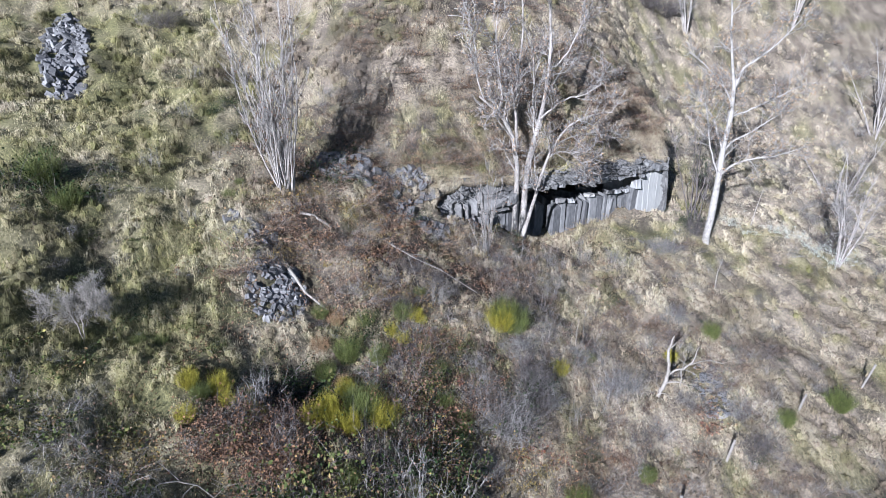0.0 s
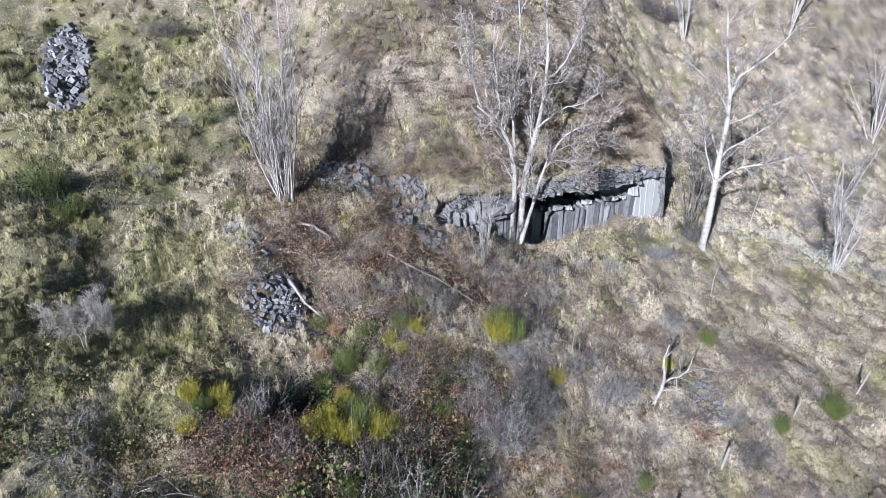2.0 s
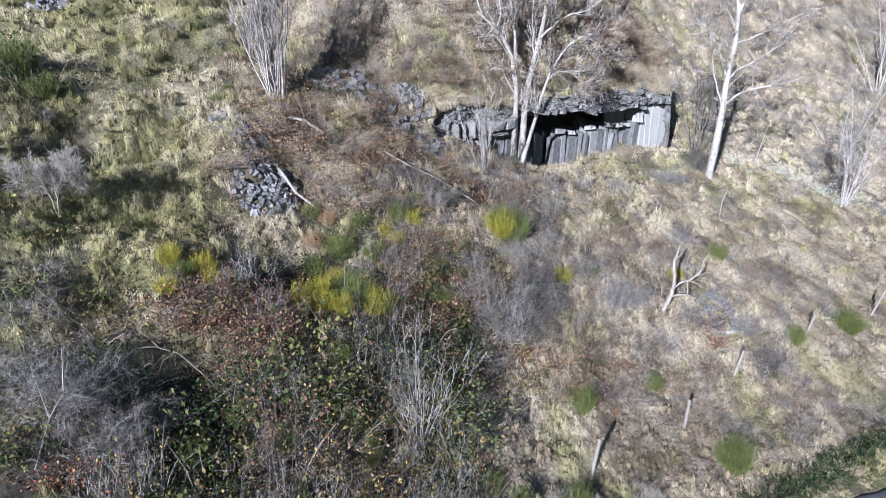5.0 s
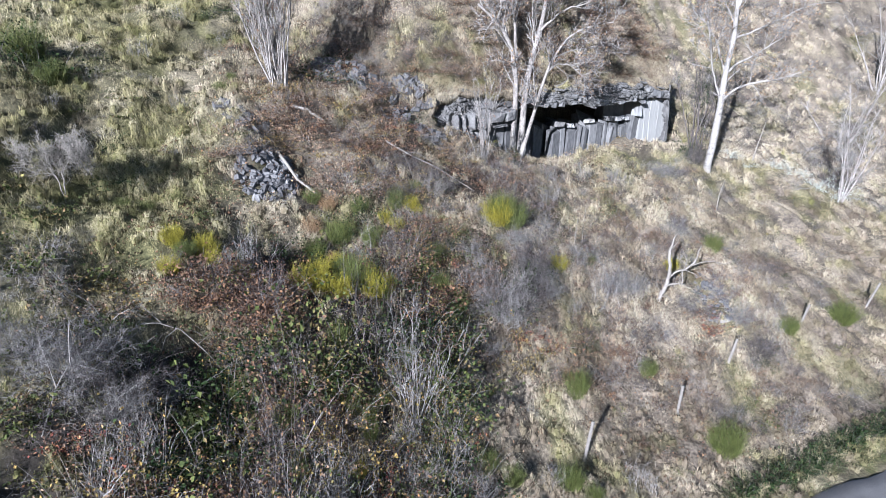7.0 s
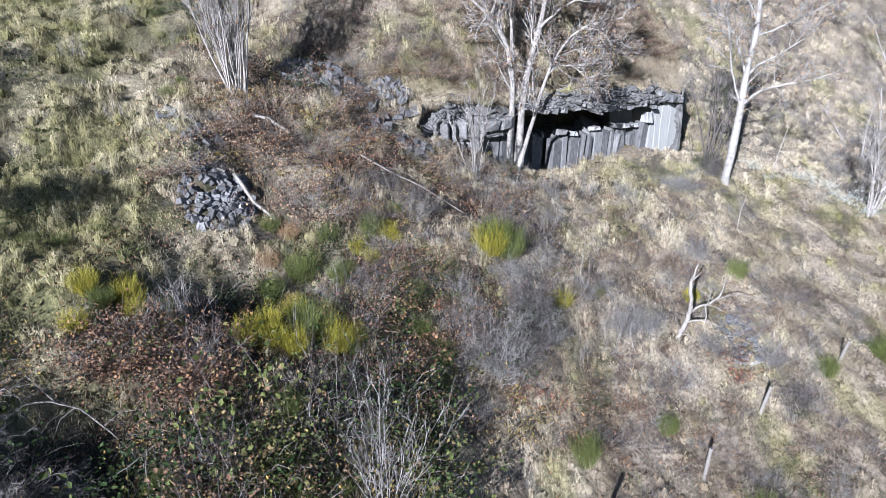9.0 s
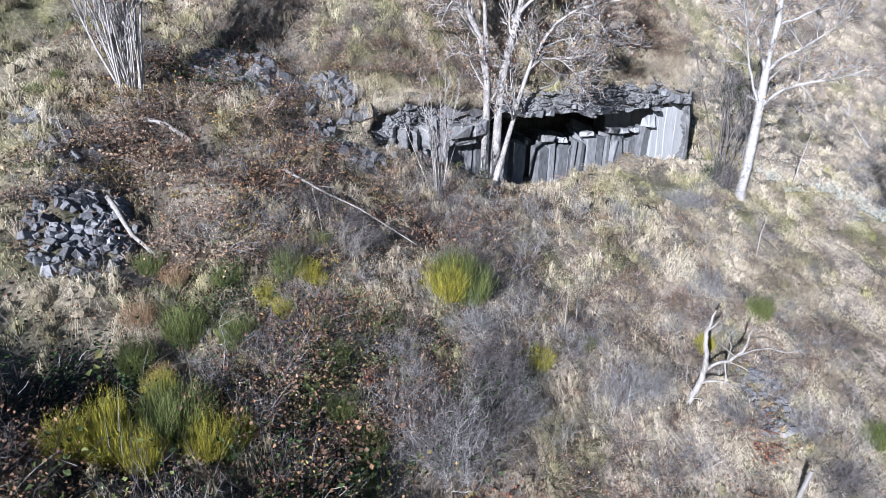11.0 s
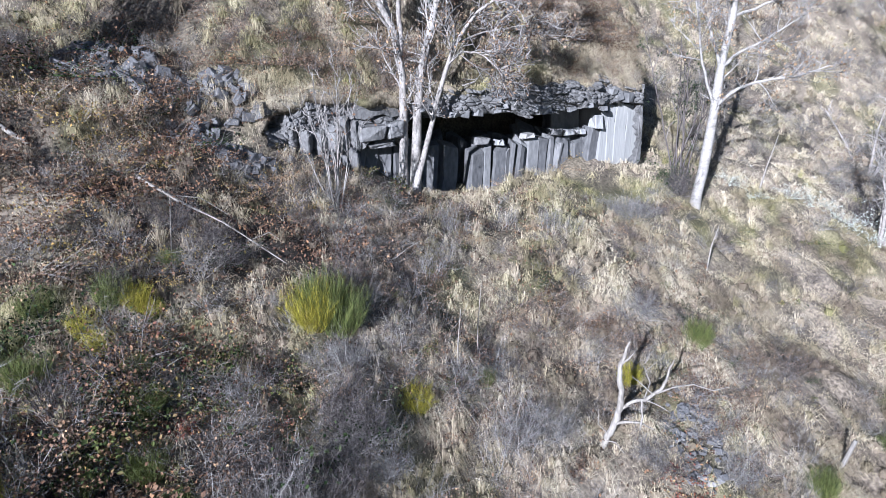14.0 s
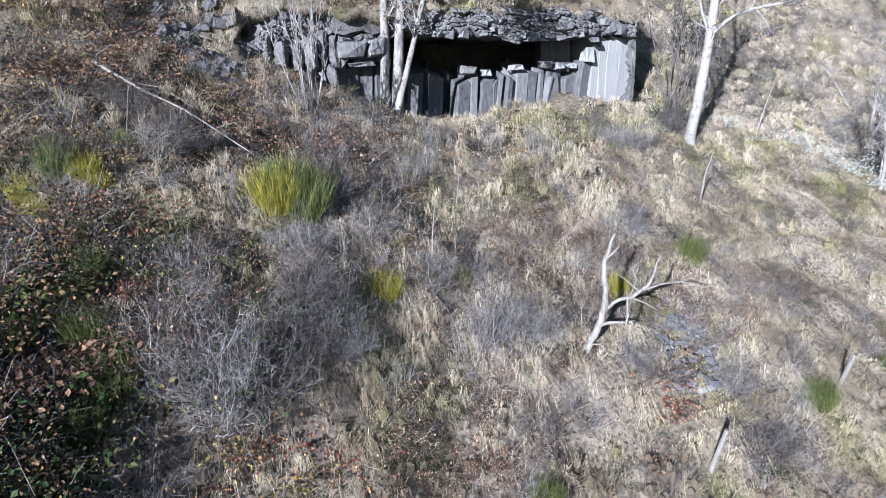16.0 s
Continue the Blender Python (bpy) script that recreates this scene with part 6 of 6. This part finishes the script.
thicket("bramble_thicket", "green bramble patches under dead scrub", "bramble", 60, -9.0, -3.5, 4.0, 9.0, 0.4, 0.8, 0.6)
thicket("dark_scrub", "dark heathy scrub on the bank above the rock", "dark", 250, -5.0, 9.0, 17.2, 25.0, 0.35, 0.8, 0.5, lambda x, y: to_us(x, y)[1] > 0.5)
thicket("bramble_thicket", "brown scrub on the bank above the rock", "tan", 240, -3.0, 9.0, 17.2, 25.0, 0.35, 0.75, 0.5, lambda x, y: to_us(x, y)[1] > 0.5 and patchy(x, y, 1.3, 36) > 0.3)
thicket("herb_patch", "low green herbs in the olive grass", "moss", 30, -10.0, -4.0, 8.5, 17.0, 0.4, 0.9, 0.6)
thicket("dark_scrub", "small dark heathy clumps on the open slope", "dark", 30, -14.0, -4.0, 8.0, 22.0, 0.3, 0.7, 0.6)
thicket("twig_scrub", "grey-mauve leafless scrub around the dead snag", "twig", 130, 2.0, 8.5, 10.6, 15.4, 0.35, 0.75, 1.0, lambda x, y: patchy(x, y, 0.7, 57) > 0.5)
thicket("dark_scrub", "dark leafless scrub around the dead snag", "dark", 110, 2.0, 8.5, 10.4, 15.4, 0.3, 0.65, 1.0, lambda x, y: patchy(x, y, 0.6, 58) > 0.52)
thicket("bramble_thicket", "small near-black brambles in the straw, coloured as shade", "shade", 34, 1.5, 9.0, 10.2, 16.5, 0.2, 0.4, 0.8, lambda x, y: patchy(x, y, 0.8, 59) > 0.5)
thicket("bramble_thicket", "low tan brambles scattered in the straw", "tan", 90, 1.5, 13.0, 9.5, 20.0, 0.3, 0.65, 0.6, lambda x, y: patchy(x, y, 1.0, 43) > 0.5)
thicket("bramble_thicket", "withered rust-brown brambles on the middle slope", "brown", 80, -4.5, 2.2, 12.0, 16.6, 0.4, 0.85, 0.7, lambda x, y: patchy(x, y, 0.8, 44) > 0.5)
thicket("bramble_thicket", "yellowing brambles on the middle slope", "gold", 60, -4.5, 1.0, 12.6, 16.2, 0.35, 0.7, 0.7)
thicket("fern_patch", "rust-brown ferns under the rock face", "rust", 60, -3.5, 2.4, 14.0, 17.0, 0.4, 0.75, 0.8)
thicket("dark_scrub", "dark twig scrub on the middle slope", "dark", 150, -4.5, 2.6, 11.6, 16.6, 0.4, 0.9, 0.75, lambda x, y: patchy(x, y, 0.8, 45) > 0.5)
thicket("twig_scrub", "pale grey scrub in the olive grass", "twig", 44, -10.0, -3.6, 8.0, 14.0, 0.3, 0.6, 0.6, lambda x, y: patchy(x, y, 1.3, 29) > 0.5)
thicket("dark_scrub", "dark scrub around the thin stems on the bank", "dark", 60, -5.0, 0.5, 15.4, 19.0, 0.4, 0.9, 0.7)
thicket("bramble_thicket", "near-black low brambles coloured as shade in the olive grass", "shade", 40, -14.0, -5.6, 9.0, 21.0, 0.3, 0.6, 0.5, lambda x, y: patchy(x, y, 1.6, 28) > 0.5)
thicket("twig_scrub", "grey leafless scrub on the far slope", "twig", 110, 9.8, 28.0, 20.8, 38.0, 0.8, 1.6, 0.8)
thicket("dark_scrub", "dark leafless scrub on the far slope", "dark", 70, 9.8, 30.0, 21.2, 40.0, 0.7, 1.5, 0.8)
thicket("bramble_thicket", "brown scrub on the far slope", "tan", 16, 13.5, 28.0, 24.0, 38.0, 0.6, 1.1, 0.6)
thicket("dark_scrub", "dark heathy clumps in the straw", "dark", 150, 2.0, 14.0, 10.0, 20.5, 0.35, 0.8, 0.8, lambda x, y: patchy(x, y, 1.1, 37) > 0.52)
thicket("herb_patch", "olive herbs scattered in the straw", "moss", 60, 1.5, 14.0, 10.5, 20.5, 0.35, 0.8, 0.8, lambda x, y: patchy(x, y, 1.4, 38) > 0.5)
thicket("fern_patch", "withered tan ferns scattered in the straw", "rust", 40, 1.5, 12.0, 10.5, 19.5, 0.3, 0.6, 0.6, lambda x, y: patchy(x, y, 1.4, 39) > 0.55)
for _ in range(16):
    x, y = rng.uniform(-6.0, 3.0), rng.uniform(8.0, 15.5)
    if clear(x, y, 0.2):
        plant("broom", x, y, rng.uniform(0.22, 0.4), rng.uniform(0.7, 1.0))
for kind, n_, label in (("tan", 150, "brown withered scrub hanging over the rock"), ("dark", 90, "dark twig scrub on the turf over the rock"), ("rust", 60, "rust-brown ferns on the turf over the rock"),
                        ("brown", 90, "withered brambles on the turf over the rock"), ("stalks", 60, "dry stalks on the turf over the rock"), ("moss", 26, "low green herbs on the turf over the rock")):
    thicket("bank_scrub", label, kind, n_, -2.6, 9.0, 0.08, 3.2, 0.22, 0.5, 0.8, along=True)
for kind, n_, x0, x1, y0, y1, lo, hi, label in (
        ("tan", 150, 2.6, 9.5, 9.6, 16.0, 0.22, 0.5, "small tan withered plants in the straw by the snag"), ("brown", 90, 2.6, 9.0, 9.8, 15.5, 0.22, 0.48, "small dark withered plants in the straw by the snag"),
        ("dark", 110, 3.0, 10.5, 9.8, 17.5, 0.3, 0.6, "low dark twig clumps in the straw"), ("rust", 50, 3.0, 9.5, 9.8, 15.5, 0.25, 0.45, "low rust-brown ferns in the straw"),
        ("moss", 40, 3.0, 11.5, 9.4, 15.0, 0.3, 0.55, "low green herbs in the straw by the fence"), ("shade", 26, 4.0, 11.0, 10.0, 17.0, 0.16, 0.34, "tiny near-black clumps coloured as shade in the straw")):
    thicket("low_scrub", label, kind, n_, x0, x1, y0, y1, lo, hi, 0.8, lambda x, y: patchy(x, y, 0.9, 65) > 0.42)
for kind, n_, label in (("brown", 34, "withered brambles beside the grey shrub"), ("bramble", 14, "green-leaved brambles beside the grey shrub"), ("twig", 44, "grey twigs in brambles beside the grey shrub"), ("stalks", 30, "dry stalks in brambles beside the grey shrub"), ("tan", 40, "tan brambles beside the grey shrub"), ("dark", 30, "dark twigs beside the grey shrub")):
    thicket("bramble_thicket", label, kind, n_, -1.0, 1.3, 9.8, 12.3, 0.35, 0.7, 0.9)
for i in range(26):      # plants on the floor of the hollow
    u, s = 2.6 + 0.19 * i, rng.uniform(0.1, 0.55)
    x, y = to_xy(u, s)
    plant(("moss", "tan", "gold", "rust")[int(rng.integers(0, 4))], x, y, rng.uniform(0.28, 0.42), 0.8, 0.02, float(sheet(np.float64(x), np.float64(y))))
for i in range(50):      # near-black verge plants stand in for the shadow band along the lane
    u = 1.3 + i * 0.26 + rng.uniform(-0.1, 0.1)
    x, y = to_xy(u, -9.82 + rng.normal() * 0.04)
    plant("verge", x, y, rng.uniform(0.5, 0.62), 1.3)
    x, y = to_xy(u + 0.15, -10.12 + rng.normal() * 0.1)
    plant("ivy", x, y, rng.uniform(0.4, 0.55), 0.6)


# ---- grass: uncountable, one object a kind ----
rng = np.random.default_rng(14)


def shade_at(x, y):
    """How bleached the grass is, in spots of several sizes, with far haze and thicket shade toned in."""
    u, s_ = to_us(x, y)
    # tone raised on the far slope as haze, lowered among brambles as shade
    return (0.5 + 1.0 * (patchy(x, y, 0.36, 63) - 0.5) + 0.95 * (patchy(x, y, 0.9, 61) - 0.5) + 0.4 * (patchy(x, y, 2.6, 62) - 0.5)
            - 0.08 * smooth(3, 6, x) * smooth(-3.0, -5.0, s_) + 0.22 * smooth(9, 14, x) * smooth(-5.0, -2.0, s_) - 0.10 * bell(x, y, -1.2, 14.5, 2.2)
            - 0.12 * bell(x, y, -12.0, 17.0, 4.0) - 0.34 * humus_shade_at(x, y) + 0.26 * smooth(20, 23, y) * smooth(8, 11, x) + 0.26 * bell(x, y, -6.3, 10.0, 2.8) + 0.12 * bell(x, y, 3.2, 10.2, 1.3)
            + 0.12 * bell(x, y, 3.2, 12.0, 2.0) + 0.10 * smooth(0.3, 1.0, s_) * smooth(6, 9, x) + 0.05)


def tufts(name, n_tufts, blades, x0, x1, y0, y1, height, radius, width, green_mul, label, thin, dome=True):
    """Grass in clumps: each one a fountain of blades that bend outwards and downhill all round."""
    x, y = rng.uniform(x0, x1, n_tufts), rng.uniform(y0, y1, n_tufts)
    u, s = to_us(x, y)
    d = np.hypot(x - 2.0, y - 1.5)
    ok = rng.uniform(size=n_tufts) < np.clip((11.0 / d) ** 1.6, 0.08, 1)
    ok &= ~((u > -0.6) & (u < 9.6) & (s > np.where((u > 2.6) & (u < 7.3), -0.02, np.where(u > 7.3, 0.0, -0.15))) & (s < 0.05)) & (s > -10.4)
    ok &= (np.hypot(x + 3.85, y - 12.35) > 0.7) & (np.hypot(x + 12.1 + 0.42 * (y - 18.95), (y - 18.95) * 0.45) > 0.75)
    ok &= np.abs(np.arctan2(x - 1.5, y + 0.5)) < 0.85
    ok &= rng.uniform(size=n_tufts) < thin(x, y)
    x, y = x[ok], y[ok]
    n = len(x)
    tone = np.clip(green_at(x, y) * green_mul + rng.normal(size=n) * 0.16, 0, 1)
    far = np.clip(np.hypot(x - 2.0, y - 1.5) / 11.0, 0.9, 1.7)
    wide = radius * rng.uniform(0.6, 1.4, n) * far ** 0.6
    high = height * rng.uniform(0.6, 1.4, n) * far ** 0.4
    e = 0.08
    fx, fy = (surface(x + e, y) - surface(x - e, y)) / (2 * e), (surface(x, y + e) - surface(x, y - e)) / (2 * e)
    fall = -np.stack([np.clip(fx, -1, 1), np.clip(fy, -1, 1), 0 * fx], 1)
    i = np.repeat(np.arange(n), blades)
    m = len(i)
    a = rng.uniform(0, 2 * np.pi, m)
    way = np.stack([np.cos(a), np.sin(a), 0 * a], 1)
    reach = np.sqrt(rng.uniform(0.02, 1.0, m)) * wide[i]
    px, py = x[i] + way[:, 0] * reach * (0.35 if dome else 0.9), y[i] + way[:, 1] * reach * (0.35 if dome else 0.9)
    p0 = np.stack([px, py, surface(px, py) - 0.02], 1)
    lean = way * reach[:, None] * (0.8 if dome else 0.6) + fall[i] * wide[i][:, None] * 0.55 + rng.normal(size=(m, 3)) * wide[i][:, None] * np.array([0.16, 0.16, 0])
    tall = (high[i] * rng.uniform(0.6, 1.15, m) * (1.05 - 0.45 * (reach / wide[i]) ** 2))[:, None]
    up = np.array([0, 0, 1.0])
    p1 = p0 + lean * 0.45 + up * tall * 0.85
    p2 = p0 + lean * 1.25 + up * (tall * 0.62 + (lean * fall[i]).sum(1, keepdims=True) * -0.6)
    side = np.cross(lean + up * 0.05, up + rng.normal(size=(m, 3)) * 0.5)
    side /= np.linalg.norm(side, axis=1, keepdims=True) + 1e-9
    h_ = Heap()
    ribbons(h_, np.stack([p0, p1, p2], 1), width * rng.uniform(0.6, 1.4, m) * far[i], side, tone[i])
    shade = np.clip(shade_at(x, y) + 0.22 * rng.normal(size=n), 0, 1)
    tones = np.repeat(shade[i], h_.n // m)
    if dome:      # the matted heart of each clump: a lumpy thatch cap, toned dark as shade
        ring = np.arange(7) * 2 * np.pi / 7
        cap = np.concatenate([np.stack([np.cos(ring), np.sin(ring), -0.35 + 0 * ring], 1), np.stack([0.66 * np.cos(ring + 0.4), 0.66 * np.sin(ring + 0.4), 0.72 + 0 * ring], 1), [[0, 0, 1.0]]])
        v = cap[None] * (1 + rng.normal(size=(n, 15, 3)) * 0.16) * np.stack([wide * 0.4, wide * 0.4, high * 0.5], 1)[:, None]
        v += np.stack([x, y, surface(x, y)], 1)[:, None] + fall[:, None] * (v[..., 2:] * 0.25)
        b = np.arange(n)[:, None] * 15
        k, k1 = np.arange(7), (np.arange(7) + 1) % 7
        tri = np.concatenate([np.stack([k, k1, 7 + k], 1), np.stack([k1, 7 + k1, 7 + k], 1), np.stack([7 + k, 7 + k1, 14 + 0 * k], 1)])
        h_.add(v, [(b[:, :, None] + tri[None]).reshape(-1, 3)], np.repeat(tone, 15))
        # low cap tone: the shade between blades is put into the colour
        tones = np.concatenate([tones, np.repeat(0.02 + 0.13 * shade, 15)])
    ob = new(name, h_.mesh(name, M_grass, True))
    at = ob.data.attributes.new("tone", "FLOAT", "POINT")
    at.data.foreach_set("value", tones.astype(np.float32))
    return tagged(ob, label, "grass", kind="stuff")


bare = lambda x, y: 1 - 0.5 * humus_shade_at(x, y) - 0.45 * np.minimum(1, 1.4 * bell(x, y, -2.95, 10.35, 0.6) + 1.4 * bell(x, y, -3.5, 7.35, 0.5))
tufts("dry_grass", 150000, 12, -17, 26, 3.8, 40.0, 0.09, 0.13, 0.0045, 0.9, "matted dry grass, straw on one side and olive on the other",
      lambda x, y: bare(x, y) * (0.35 + 0.65 * smooth(0.3, 0.6, 0.6 * patchy(x, y, 0.7, 8) + 0.4 * patchy(x, y, 0.3, 9))), False)
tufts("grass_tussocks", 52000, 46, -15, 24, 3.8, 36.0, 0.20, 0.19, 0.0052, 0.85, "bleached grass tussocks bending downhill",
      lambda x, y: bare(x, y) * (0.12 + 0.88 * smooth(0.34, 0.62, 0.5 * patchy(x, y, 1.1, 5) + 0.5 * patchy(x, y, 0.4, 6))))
hu, hs = rng.uniform(-0.6, 9.2, 900), rng.uniform(0.05, 0.5, 900)
hu, hs = np.repeat(hu, 22) + rng.normal(size=19800) * 0.06, np.repeat(hs, 22) + np.abs(rng.normal(size=19800)) * 0.03
hx, hy = to_xy(hu, hs)
root = np.stack([hx, hy, surface(hx, hy)], 1)
outward = np.array([-NX, -NY, 0.0]) * rng.uniform(0.4, 1.0, (19800, 1)) + rng.normal(size=(19800, 3)) * np.array([0.4, 0.4, 0.2])
hang = rng.uniform(0.12, 0.3, (19800, 1))
fringe = Heap()
ribbons(fringe, np.stack([root, root + outward * hang * 0.5 + np.array([0, 0, 0.35]) * hang, root + outward * hang - np.array([0, 0, 0.7]) * hang], 1), np.full(19800, 0.006), side_of(outward), np.clip(green_at(hx, hy) * 0.6, 0, 1))
ob = tagged(new("hanging_grass", fringe.mesh("hanging_grass", M_grass, True)), "dry grass hanging over the basalt lip", "grass", kind="stuff")
at = ob.data.attributes.new("tone", "FLOAT", "POINT")
at.data.foreach_set("value", np.repeat(np.clip(shade_at(hx, hy), 0, 1), len(ob.data.vertices) // 19800).astype(np.float32))
lx, ly = rng.uniform(-6, 9, 110000), rng.uniform(5.5, 19, 110000)
lu, ls = to_us(lx, ly)
ok = (rng.uniform(size=110000) < 0.10 + 0.3 * smooth(0.4, 0.6, patchy(lx, ly, 0.9, 41)) * np.exp(-((lx + 1.0) / 4.0) ** 2) + 0.6 * humus_shade_at(lx, ly)) & ~((lu > -0.6) & (ls > -0.2)) & (ls > -9.4)
lx, ly = lx[ok], ly[ok]
litter = Heap()
leaves(litter, np.stack([lx, ly, surface(lx, ly) + rng.uniform(0.02, 0.16, len(lx))], 1), rng.uniform(0.025, 0.065, len(lx)), 1.2)
tagged(new("leaf_litter", litter.mesh("leaf_litter", M_leaf_brown)), "fallen brown leaves strewn over the grass", "leaves", kind="stuff")
